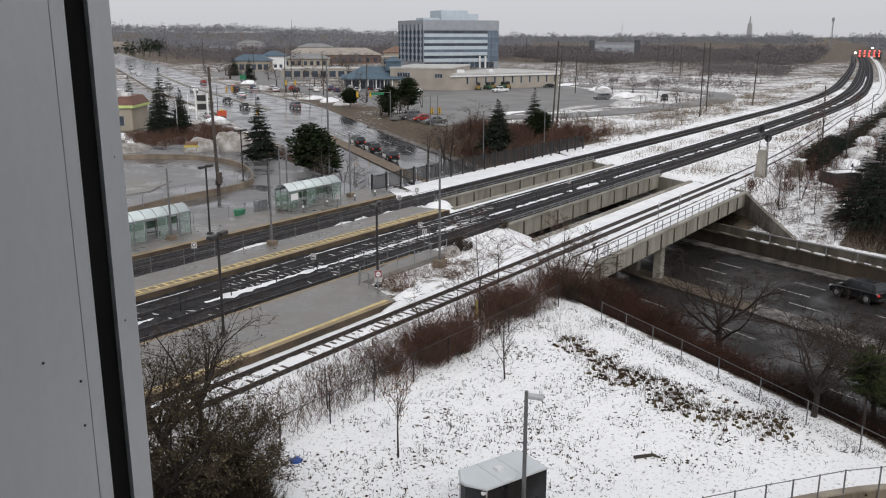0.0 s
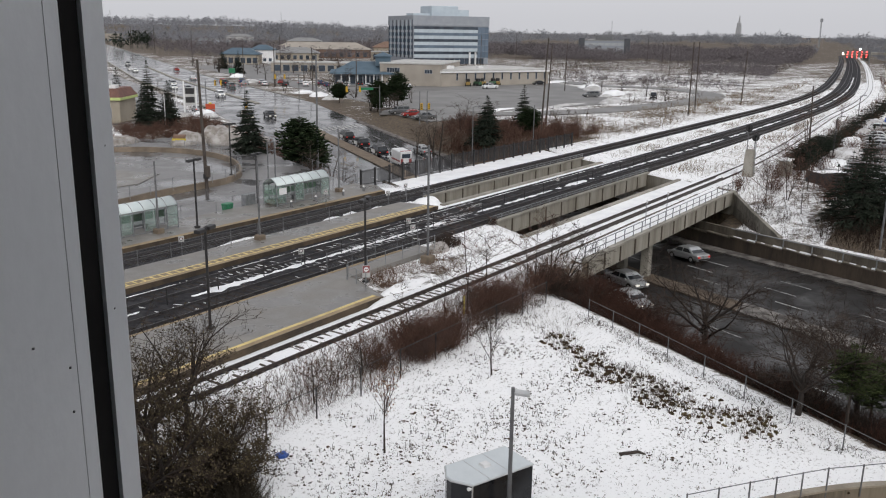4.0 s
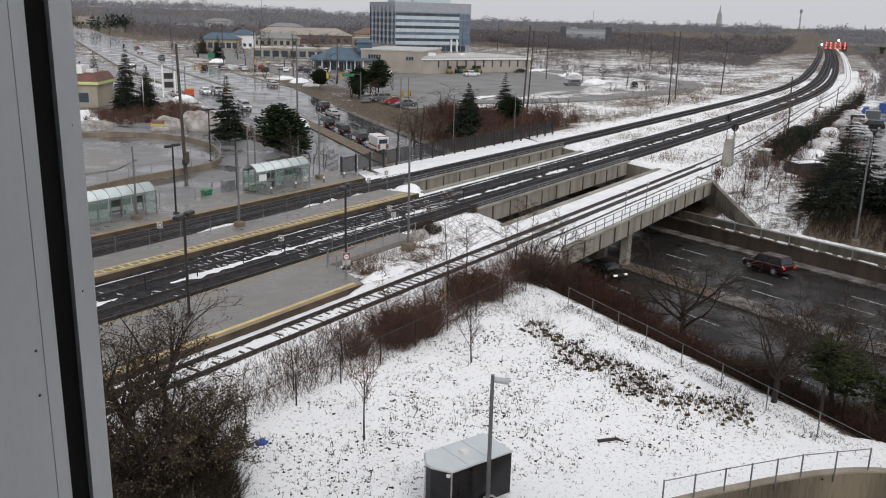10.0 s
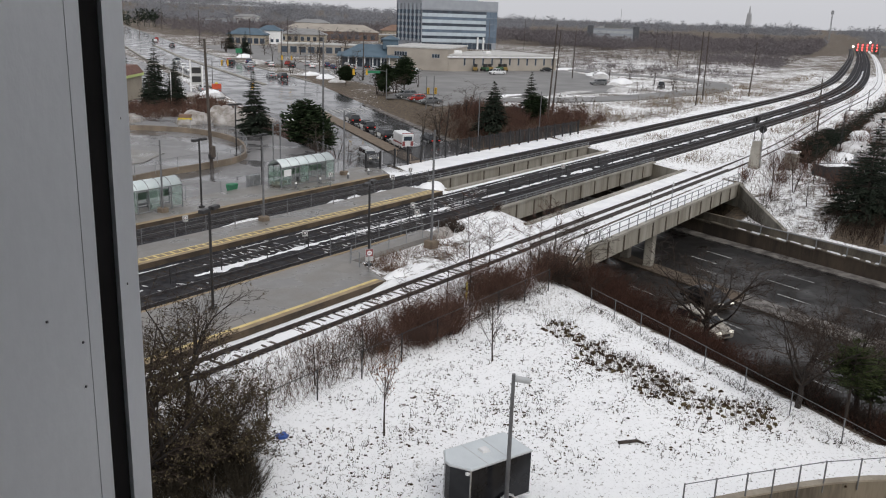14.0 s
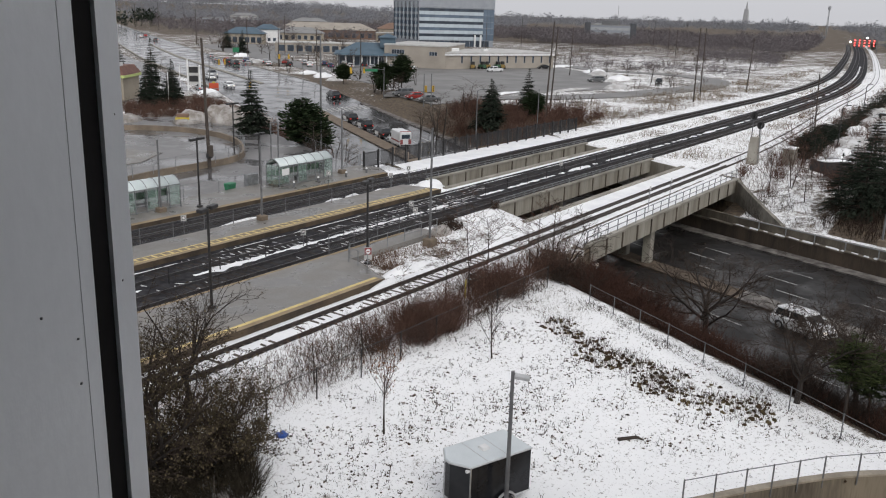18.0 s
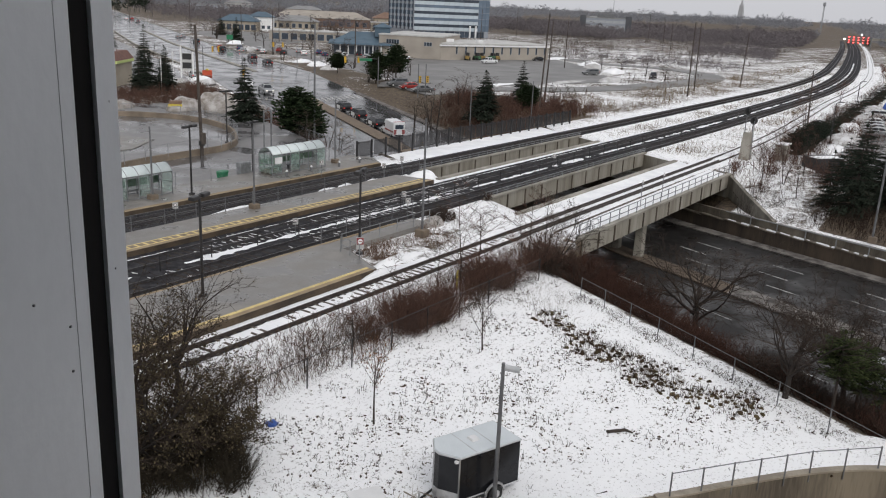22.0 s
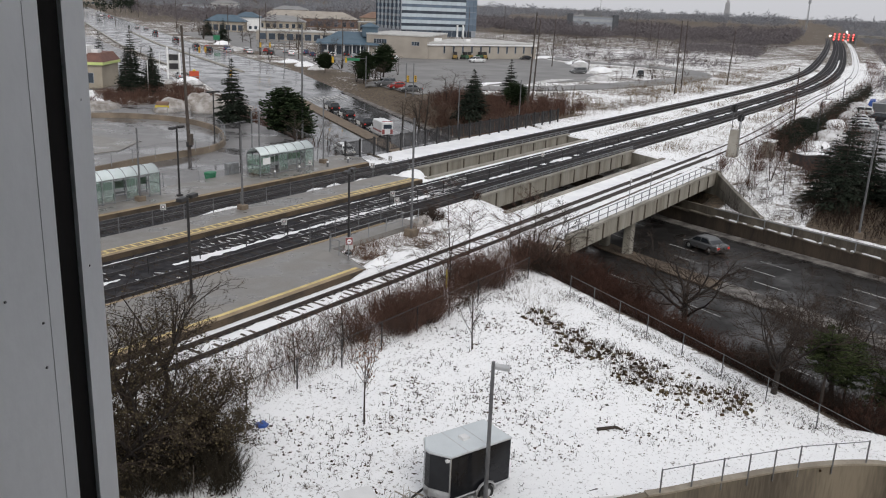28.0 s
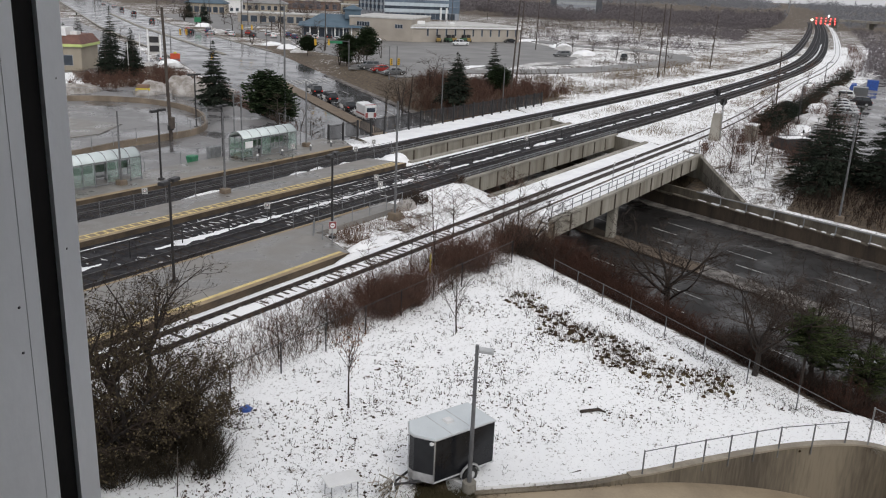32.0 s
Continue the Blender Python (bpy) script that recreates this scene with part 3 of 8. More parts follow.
tie_mesh = dark_tie = None
for name, func, dark in TRACKS:
    x1 = 860
    tr = thing("railway_track", pose(0, 0, 0), "rusty steel rails on timber sleepers, siding half buried in snow" if name == "siding" else "rusty steel rails on dark timber sleepers", "railway track", "tracks", kind="structure")
    for o in (-0.7525, 0.7525):
        part("rail", Mesh().sweep([(o - 0.06, -0.17), (o + 0.06, -0.17), (o + 0.035, -0.03), (o + 0.036, 0), (o - 0.036, 0), (o - 0.035, -0.03)], line_of(func, -60, x1, 2.5)), RAIL if name == "siding" else STEEL, tr)
    if tie_mesh is None:
        tie_mesh = part("sleeper", Mesh().soft_box(-0.115, 0.115, -1.28, 1.28, -0.3, -0.155, 0.012), TIE, tr)
        tie_mesh.matrix_basis = pose(14, func(14), 0)
    elif dark_tie is None:
        dark_tie = part("sleeper", Mesh().soft_box(-0.115, 0.115, -1.28, 1.28, -0.3, -0.160, 0.012), DARKTIE, tr)
        dark_tie.matrix_basis = pose(14, func(14), 0)
    far_ties, x = Mesh(), 14.6
    while x < 300:
        y = func(x)
        if x < 112:
            again(tie_mesh if name == "siding" else dark_tie, pose(x, y, -0.006 + rand(-0.012, 0.012), 0, 0, rand(-1.5, 1.5)), tr)
        else:
            far_ties.box(x - 0.115, x + 0.115, y - 1.25, y + 1.25, -0.3, -0.16)
        x += 0.61
    ob = part("sleepers", far_ties, DARKTIE, tr)
    tagged(ob, kind="stuff")

guard = bpy.data.objects["railway_track"]
for o in (-0.42, 0.42):
    part("guard_rail", Mesh().sweep([(o - 0.05, -0.17), (o + 0.05, -0.17), (o + 0.035, -0.01), (o - 0.035, -0.01)], line_of(siding, 57, 106, 2.5)), RAIL, guard)

tr_ = thing("cable_trough", pose(0, 0, 0), "narrow dark cable trough along the siding's bridge deck", "cable trough", kind="structure")
part("trough", Mesh().sweep([(-0.13, -0.25), (0.13, -0.25), (0.12, -0.165), (-0.12, -0.165)], [(60 + i * 3.0, 30.05 + 0.035 * i, 0) for i in range(18)]), DARK_CONCRETE, tr_)

# ---- platforms ----
plat = flat("platform", [(-40, 33.6), (41.6, 33.6), (43.6, 37.6), (43.6, 40.25), (-40, 40.25)], 0.2, PLATFORM, "damp grey concrete platform", "platform", 0.7)
flat("platform_walkway", [(43.6, 38.35), (54.2, 38.35), (54.2, 40.2), (43.6, 40.2)], 0.17, PLATFORM, "narrow concrete walkway off the platform's end", "platform", 0.6)
for y0, y1, m in ((33.62, 33.98, TAN), (34.0, 34.28, YELLOW)):
    part("edge_strip", Mesh().box(-40, 41.4, y0, y1, 0.19, 0.206), m, plat)
part("edge_strip", Mesh().box(-40, 52, 40.0, 40.22, 0.16, 0.207), TAN, plat)
part("platform_face", Mesh().box(-40, 41.55, 33.55, 33.598, -0.3, 0.203), EDGEFACE, plat, "brown damp face under the platform's edge")
part("platform_face", Mesh().prism([(41.62, 33.56), (43.66, 37.6), (43.605, 37.6), (41.6, 33.6)], -0.3, 0.203), EDGEFACE, plat)
plat = flat("platform", [(-40, 48.05), (68.3, 48.05), (67.5, 52.2), (-40, 52.2)], 0.2, PLATFORM, "damp concrete island platform with a tactile edge", "platform", 0.7)
part("edge_strip", Mesh().box(-40, 68.2, 48.06, 48.45, 0.19, 0.206), TAN, plat)
for y in (48.47, 49.18):
    part("edge_strip", Mesh().box(-40, 68, y, y + 0.12, 0.19, 0.206), YELLOW, plat)
bar = part("tactile_rung", Mesh().box(-0.085, 0.085, 48.59, 49.18, 0.19, 0.2055), YELLOW, plat)
tile = part("tactile_tile", Mesh().box(-0.26, 0.26, 48.6, 49.17, 0.19, 0.2035), mat("grimy_tan_tile", (0.27, 0.215, 0.14), (0.17, 0.135, 0.09), 1.5, 0.8), plat)
for i in range(66):
    again(bar, pose(21 + i * 0.71, 0, 0), plat)
    again(tile, pose(21.355 + i * 0.71, 0, 0), plat)
part("platform_face", Mesh().box(-40, 68.25, 48.0, 48.048, -0.3, 0.203), EDGEFACE, plat, "brown damp face under the platform's edge")
plat = flat("platform", [(-40, 57.4), (71.5, 57.4), (73.5, 60.2), (72.8, 62.8), (-40, 62.8)], 0.2, PLATFORM, "damp concrete platform with bus shelters", "platform", 0.7)
part("edge_strip", Mesh().box(-40, 71.4, 57.42, 57.95, 0.16, 0.207), TAN, plat)
part("platform_face", Mesh().box(-40, 71.45, 57.35, 57.398, -0.3, 0.203), EDGEFACE, plat, "brown damp face under the platform's edge")


# ---- bridges ----
def deck(name, y0, y1, top, material, label, depth=0.5):
    poly = [(at(65.4, y0), y0), (at(104.2, y0), y0), (at(104.2, y1), y1), (at(65.4, y1), y1)]
    return tagged(part(name, Mesh().prism(poly, top - depth, top), material), label, "bridge", kind="structure")


south = deck("bridge_deck", 27.75, 35.2, -0.2, SNOW, "snow-covered concrete deck of the siding's bridge")
centre = deck("bridge_deck", 40.7, 48.9, -0.26, SNOW, "concrete bridge deck carrying the main tracks")
north = deck("bridge_deck", 53.2, 61.6, -0.26, SNOW, "concrete bridge deck carrying the north track")


def fascia(parent, y, out, top, depth, ribs, step=3.1, rail_h=1.0, rail_mat=GALV):
    """A girder's outer face along a bridge: coping, recessed face, ribs and a railing."""
    s0, s1 = 65.6, 104.0
    x0, x1 = at(s0, y), at(s1, y)
    part("girder", Mesh().box(x0, x1, min(y, y + out * 0.3), max(y, y + out * 0.3), top - depth, top - 0.02), STREAKED, parent)
    part("coping", Mesh().box(x0, x1, min(y - out * 0.05, y + out * 0.42), max(y - out * 0.05, y + out * 0.42), top - 0.02, top + 0.16), CONCRETE, parent)
    n = int((x1 - x0) / step)
    rib = part("rib", Mesh().box(-0.07, 0.07, min(y + out * 0.3, y + out * 0.4), max(y + out * 0.3, y + out * 0.4), top - depth + 0.05, top - 0.03), DARK_CONCRETE, parent)
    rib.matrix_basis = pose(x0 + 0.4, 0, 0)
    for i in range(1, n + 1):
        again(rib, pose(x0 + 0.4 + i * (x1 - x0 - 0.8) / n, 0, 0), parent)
    if rail_h:
        n = int((x1 - x0) / 1.9)
        post = part("railing_post", Mesh().box(-0.035, 0.035, y + out * 0.15 - 0.03, y + out * 0.15 + 0.03, top + 0.15, top + 0.15 + rail_h), rail_mat, parent)
        post.matrix_basis = pose(x0 + 0.2, 0, 0)
        for i in range(1, n + 1):
            again(post, pose(x0 + 0.2 + i * (x1 - x0 - 0.4) / n, 0, 0), parent)
        for z in (rail_h, rail_h * 0.5):
            part("railing_bar", Mesh().box(x0, x1, y + out * 0.15 - 0.025, y + out * 0.15 + 0.025, top + 0.12 + z, top + 0.18 + z), rail_mat, parent)


fascia(south, 27.75, -1, -0.12, 1.45, True)
fascia(south, 35.2, 1, -0.2, 1.35, True, rail_h=0)
fascia(centre, 40.7, -1, -0.2, 1.55, True, 3.4, 0.5)
fascia(centre, 48.9, 1, -0.24, 1.4, True, 3.4, 0)
fascia(north, 53.2, -1, -0.2, 1.55, True, 3.4, 0.5)
for parent, y0, y1 in ((south, 28.1, 34.9), (centre, 41.5, 48.6), (north, 53.5, 61.4)):
    for s in (80.7,):
        n = 3 if y1 - y0 < 8 else 4
        for i in range(n):
            y = y0 + 0.4 + (y1 - y0 - 0.8) * i / (n - 1)
            x = at(s, y)
            part("pier", Mesh().soft_box(x - 0.42, x + 0.42, y - 0.42, y + 0.42, road_z(y) - 0.1, -1.8, 0.08), CONCRETE, parent)
        part("pier_cap", Mesh().prism([(at(s, y0) - 0.55, y0), (at(s, y0) + 0.55, y0), (at(s, y1) + 0.55, y1), (at(s, y1) - 0.55, y1)], -1.85, -1.45), CONCRETE, parent)
    # beams under the deck in a darker brown concrete than the girders
    part("soffit_beams", Mesh().prism([(at(66, y0), y0), (at(103.6, y0), y0), (at(103.6, y1), y1), (at(66, y1), y1)], -1.45, -0.7), DARK_CONCRETE, parent)


def wall(name, pts, thick, label, material=CONCRETE):
    """A wall along points (x, y, foot, head)."""
    m = Mesh()
    rings = []
    for i, (x, y, a, b) in enumerate(pts):
        p, q = pts[max(i - 1, 0)], pts[min(i + 1, len(pts) - 1)]
        d = Vector((q[0] - p[0], q[1] - p[1], 0)).normalized()
        sx, sy = -d.y * thick, d.x * thick
        rings.append([(x, y, a), (x + sx, y + sy, a), (x + sx, y + sy, b), (x, y, b)])
    return tagged(part(name, m.loft(rings), material), label, "wall", kind="structure")


wall("abutment_wall", [(at(66.3, y), y, -5.4, -0.3) for y in (27.4, 63)], 0.5, "concrete abutment of the railway bridges", DARK_CONCRETE)
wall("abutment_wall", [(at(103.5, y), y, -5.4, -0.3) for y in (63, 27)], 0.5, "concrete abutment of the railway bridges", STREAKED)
wall("wing_wall", [(at(104.4, 27.5), 27.4, -5.3, -0.12), (at(100.5, 23.5), 23.4, -5.0, -1.0), (at(98.3, 19.6), 19.5, -4.8, -2.3)], -0.4, "sloping concrete wing wall streaked with damp", mat("damp_blotched_concrete", (0.25, 0.235, 0.20), (0.06, 0.052, 0.042), 0.45, 0.88, bump=0.2, fine=6, squash=0.3))
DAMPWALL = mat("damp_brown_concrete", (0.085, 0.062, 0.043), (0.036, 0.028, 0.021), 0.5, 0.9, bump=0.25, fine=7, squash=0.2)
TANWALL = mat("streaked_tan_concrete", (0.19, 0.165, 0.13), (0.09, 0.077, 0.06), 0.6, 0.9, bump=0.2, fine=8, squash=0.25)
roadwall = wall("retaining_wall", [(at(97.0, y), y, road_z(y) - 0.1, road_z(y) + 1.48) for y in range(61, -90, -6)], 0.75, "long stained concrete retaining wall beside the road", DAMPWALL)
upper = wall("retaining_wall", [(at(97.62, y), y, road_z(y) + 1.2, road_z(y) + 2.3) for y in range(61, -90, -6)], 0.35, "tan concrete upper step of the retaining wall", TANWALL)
for y in range(58, -89, -3):
    part("ledge", Mesh().prism([(at(96.93, y), y), (at(97.55, y), y), (at(97.55, y - 2.94), y - 2.94), (at(96.93, y - 2.94), y - 2.94)], 0, 0.10), TANWALL, roadwall).matrix_basis = pose(0, 0, road_z(y - 1.5) + 1.43)
    if y < 25:
        x = at(97.12, y)
        part("railing_post", Mesh().box(x - 0.05, x + 0.05, y - 0.05, y + 0.05, road_z(y) + 1.4, road_z(y) + 2.42), GALV, roadwall)
part("railing_bar", Mesh().path([(at(97.12, y), y, road_z(y) + 2.40) for y in range(25, -89, -3)], 0.06), GALV, roadwall)
g_ = random.Random(21)
ledge_snow = Mesh()
for i in range(70):
    y = g_.uniform(-40, 24)
    z = road_z(y) + 1.53
    k = g_.uniform(0.3, 1.2)
    ledge_snow.loft([[(at(97.08, y), y, z - 0.05), (at(97.42, y), y, z - 0.05), (at(97.42, y + k), y + k, z - 0.05), (at(97.08, y + k), y + k, z - 0.05)],
                     [(at(97.14, y + 0.1), y + 0.1, z + 0.05), (at(97.36, y + 0.1), y + 0.1, z + 0.05), (at(97.36, y + k - 0.1), y + k - 0.1, z + 0.05), (at(97.14, y + k - 0.1), y + k - 0.1, z + 0.05)]])
tagged(part("snow_patch", ledge_snow, SNOW), "scraps of snow on the retaining wall's ledge", "snow", kind="stuff")

# ---- the building that the camera stands in ----
FACE = -54.4                    # the way the window looks, as a yaw
fx, fy = -math.sin(radians(FACE)), math.cos(radians(FACE))
inner = pose(0, 0, 17, 0, 0, FACE)          # x right, y ahead


def inside(name, m, material, label, category, kind="structure"):
    ob = part(name, m, material)
    ob.matrix_basis = inner
    return tagged(ob, label, category, kind=kind)


PANEL = mat("white_enamelled_panel", (0.74, 0.76, 0.78), (0.68, 0.70, 0.72), 0.9, 0.42, bump=0.03, fine=60, local=True)
GASKET = mat("black_rubber", (0.010, 0.0095, 0.0095), (0.016, 0.015, 0.015), 8, 0.9, bump=0.05, local=True, spec=0.05)
PLASTER = mat("white_plaster", (0.74, 0.73, 0.70), (0.68, 0.67, 0.65), 0.8, 0.9, bump=0.05, local=True)
FLOORING = mat("grey_floor_tiles", (0.30, 0.29, 0.28), (0.24, 0.23, 0.22), 0.8, 0.5, bump=0.03, local=True)
jx = -0.25
win = thing("window_1", inner, "white enamelled window frame with a black rubber gasket", "window", kind="structure")
part("jamb_panel", Mesh().box(jx - 0.06, jx, -0.15, 0.562, -0.95, 1.25), PANEL, win)
part("groove", Mesh().box(jx - 0.05, jx - 0.0004, 0.5620, 0.5630, -0.95, 1.25), STEEL_GREY, win)
part("jamb_panel", Mesh().box(jx - 0.06, jx, 0.5632, 0.586, -0.95, 1.25), PANEL, win)
part("gasket", Mesh().box(jx - 0.06, jx - 0.002, 0.5857, 0.6225, -0.95, 1.25), GASKET, win)
part("outer_frame", Mesh().box(jx - 0.06, jx + 0.001, 0.6225, 0.663, -0.95, 1.25), PANEL, win)
part("right_jamb", Mesh().box(1.6, 1.66, -0.15, 0.663, -0.95, 1.25), PANEL, win)
part("window_sill", Mesh().box(jx - 0.06, 1.66, -0.2, 0.66, -1.0, -0.95), PANEL, win)
part("head", Mesh().box(jx - 0.06, 1.66, -0.15, 0.663, 1.25, 1.31), PANEL, win)
speck = Mesh().box(-0.0006, 0.0006, -0.0007, 0.0007, -0.0007, 0.0007)
sp = part("speck", speck, STEEL_GREY, win)
sp.matrix_basis = pose(jx + 0.001, 0.6368, -0.2168)
for y, z in ((0.5503, -0.2317), (0.5491, -0.2642), (0.5009, -0.1988), (0.6455, -0.0894)):
    again(sp, pose(jx + 0.0006, y, z), win)
wl_ = Mesh().box(-7, jx - 0.06, 0.3, 0.55, -3, 2.2)
wl_.box(1.66, 7, 0.3, 0.55, -3, 2.2).box(jx - 0.06, 1.66, 0.3, 0.55, 1.31, 2.2).box(jx - 0.06, 1.66, 0.3, 0.55, -3, -1.0)
inside("wall_front", wl_, PLASTER, "plain plaster wall round the window", "wall")
inside("wall_back", Mesh().box(-7, 7, -4.2, -4, -1.7, 1.6), PLASTER, "plain plaster wall", "wall")
inside("wall_side", Mesh().box(-7.2, -7, -4.2, 0.55, -1.7, 1.6), PLASTER, "plain plaster wall", "wall")
inside("wall_side", Mesh().box(7, 7.2, -4.2, 0.55, -1.7, 1.6), PLASTER, "plain plaster wall", "wall")
inside("floor", Mesh().box(-7.2, 7.2, -4.2, 0.3, -1.8, -1.7), FLOORING, "grey tiled floor", "floor")
inside("ceiling", Mesh().box(-7.2, 7.2, -4.2, 0.3, 1.6, 1.7), PLASTER, "white plaster ceiling", "ceiling")
inside("outer_wall", Mesh().box(-20, 20, -14, 0.28, -17.4, -3.0), CONCRETE, "lower storeys of the building below the window", "building")
inside("outer_wall", Mesh().box(-20, 20, -14, 0.28, 2.2, 6), CONCRETE, "upper storeys of the building above the window", "building")


# ---- fences ----
def chain_fence(line, h, step, label, wire=0.16, post_mat=GALV, wire_r=0.006, rails=(1.0,), post_r=0.035, wired=True, category="fence", group=""):
    """Posts, rails and woven wire along (x, y, z) points."""
    fe = thing("fence", pose(*line[0]), label, category, group)
    o = Vector(line[0])
    post = None
    wires = Mesh()
    for a, b in zip(line, line[1:]):
        a, b = Vector(a) - o, Vector(b) - o
        length = (b - a).length
        n = max(1, round(length / step))
        for i in range(n + (1 if b + o == Vector(line[-1]) else 0)):
            p = a.lerp(b, i / n)
            if post is None:
                post = part("post", Mesh().tube((0, 0, -0.25), (0, 0, h + 0.04), post_r, post_r, 6), post_mat, fe)
                post.matrix_basis = Matrix.Translation(p)
            else:
                again(post, Matrix.Translation(p), fe)
        for r in rails:
            part("rail", Mesh().tube(a + Vector((0, 0, h * r)), b + Vector((0, 0, h * r)), post_r * 0.6, post_r * 0.6, 5), post_mat, fe)
        if wired:
            k, d = int(length / wire), (b - a) / length
            up = int(h / wire)
            for i in range(-up, k):
                for sgn in (0, 1):
                    lo, hi = i * wire, i * wire + h
                    t0, t1 = max(0, -lo / h if lo < 0 else 0), min(1, (length - lo) / h)
                    if t1 - t0 < 0.02:
                        continue
                    z = (lambda t: h * t) if sgn == 0 else (lambda t: h * (1 - t))
                    wires.tube(a + d * (lo + h * t0) + Vector((0, 0, z(t0))), a + d * (lo + h * t1) + Vector((0, 0, z(t1))), wire_r, wire_r, 3, False)
    if wired:
        tagged(part("wire_mesh", wires, post_mat, fe), kind="stuff")
    return fe


chain_fence([(14, 25.3, -0.28), (48.0, 25.0, -0.28)], 1.5, 3.0, "rusty chain-link fence between the snowy field and the siding", post_mat=BLACK, wire_r=0.0022)
chain_fence([(at(57.1, 21.5), 21.5, -0.28), (at(56.95, 15.0), 15.0, -0.28), (at(56.35, 2.4), 2.4, -0.28)], 1.2, 2.7, "chain-link fence along the top of the bank", wire=0.25, wire_r=0.0012, post_mat=STEEL_GREY, post_r=0.028)
chain_fence([(at(56.4, 1.8), 1.8, -0.28), (at(57.0, -12.0), -12.0, -0.28)], 1.85, 3.0, "tall chain-link fence past the corner", wire=0.2, wire_r=0.0020)
rail_line = [(27.98, 8.49, -0.2), (30.24, 6.88, -0.2), (33.14, 4.72, -0.2), (35.33, 2.6, -0.2)]
chain_fence(rail_line, 1.08, 1.38, "low grey steel railing on a concrete wall", wired=False, post_mat=STEEL_GREY, post_r=0.032)
chain_fence([(43.4, 40.12, 0.18), (54.2, 40.12, 0.17)], 1.5, 2.7, "galvanised steel fence between walkway and tracks", wire=0.3, wire_r=0.003, post_mat=STEEL_GREY)
chain_fence([(43.7, 38.42, 0.18), (54.2, 38.42, 0.17)], 1.05, 2.1, "galvanised railing along the walkway", wired=False, rails=(1.0, 0.5))
chain_fence([(43.0, 37.9, 0.2), (42.4, 35.7, 0.2)], 1.05, 1.1, "galvanised railing across the platform's end", wired=False, rails=(1.0, 0.5))
chain_fence([(16, 52.35, 0.2), (72, 52.6, 0.1)], 1.15, 2.9, "post-and-wire fence along the back of the island platform", wire=0.3, wire_r=0.004, post_mat=STEEL_GREY, rails=(1.0, 0.55))
chain_fence([(16, 44.05, -0.18), (112, 44.05, -0.18)], 1.1, 4.1, "dark post-and-rail fence between the main tracks", wired=False, rails=(0.95, 0.5), post_mat=BLACK, post_r=0.04)
chain_fence([(16, 62.6, 0.2), (73, 62.6, 0.2)], 1.25, 4.2, "galvanised steel fence behind the north platform", wire=0.3, wire_r=0.004)
chain_fence([(73.2, 63.0, -0.1), (78.2, 74.4, -0.1), (83.2, 84.3, -0.1), (88.6, 97.0, -0.1), (93, 108, -0.1)], 1.3, 3.5, "chain-link fence round the outer edge of the bus loop", wire=0.35, wire_r=0.004)


def iron_fence():
    """Black railings over the north bridge."""
    fe = thing("iron_fence", pose(72.6, 61.75, 0.05), "black steel picket fence along the edge of the bridge", "fence")
    length, h = 50.0, 1.75
    post = part("post", Mesh().soft_box(-0.1, 0.1, -0.1, 0.1, -0.4, h + 0.14, 0.03), BLACK, fe)
    picket = part("picket", Mesh().box(-0.036, 0.036, -0.02, 0.02, 0.05, h), BLACK, fe)
    picket.matrix_basis = pose(0.17, -0.03, 0)
    for i in range(1, 21):
        again(post, pose(length * i / 20, -1.2 * i / 20, 0), fe)
    n = 290
    for i in range(1, n):
        if i % 15:
            again(picket, pose(0.17 + length * i / n, -1.2 * i / n - 0.03, 0), fe)
    for z in (0.12, h - 0.15):
        part("rail", Mesh().tube((0, 0, z), (length, -1.2, z), 0.03, 0.03, 4), BLACK, fe)


iron_fence()


# ---- lamps and poles ----
LENS = mat("frosted_lamp_glass", (0.55, 0.56, 0.55), (0.45, 0.46, 0.46), 5, 0.3, local=True)


def platform_lamp(x, y, z, h, rz, label):
    la = thing("platform_lamp", pose(x, y, z, 0, 0, rz), label, "lamp", "platform lamps")
    part("base", Mesh().soft_box(-0.2, 0.2, -0.2, 0.2, 0, 0.14, 0.03), BLACK, la)
    part("pole", Mesh().tube((0, 0, 0.1), (0, 0, h), 0.085, 0.075, 10), BLACK, la)
    for s in (-1, 1):
        part("arm", Mesh().tube((0, 0, h - 0.12), (s * 0.3, 0, h - 0.1), 0.03, 0.03, 6), BLACK, la)
        hd = part("lamp_head", Mesh().soft_box(-0.36, 0.36, -0.19, 0.19, -0.08, 0.12, 0.04), BLACK, la)
        hd.matrix_basis = pose(s * 0.55, 0, h - 0.12, 0, 0, 0)
        part("lens", Mesh().box(-0.28, 0.28, -0.13, 0.13, -0.095, -0.078), LENS, hd)
    return la


platform_lamp(30.72, 37.58, 0.2, 6.0, 20, "black twin-headed lamp on the concrete platform")
platform_lamp(43.45, 36.6, 0.2, 5.9, 20, "black twin-headed lamp at the platform's end")
platform_lamp(58.4, 63.2, -0.05, 5.2, 15, "black twin-headed lamp beside the bus shelters")
platform_lamp(47.35, 58.9, 0.2, 6.0, 15, "black twin-headed lamp on the north platform")
platform_lamp(69.0, 79.0, -0.05, 6.2, 0, "black twin-headed lamp in the bus loop")
platform_lamp(64.9, 110.5, -0.05, 6.0, 10, "black twin-headed lamp by the heaped snow")


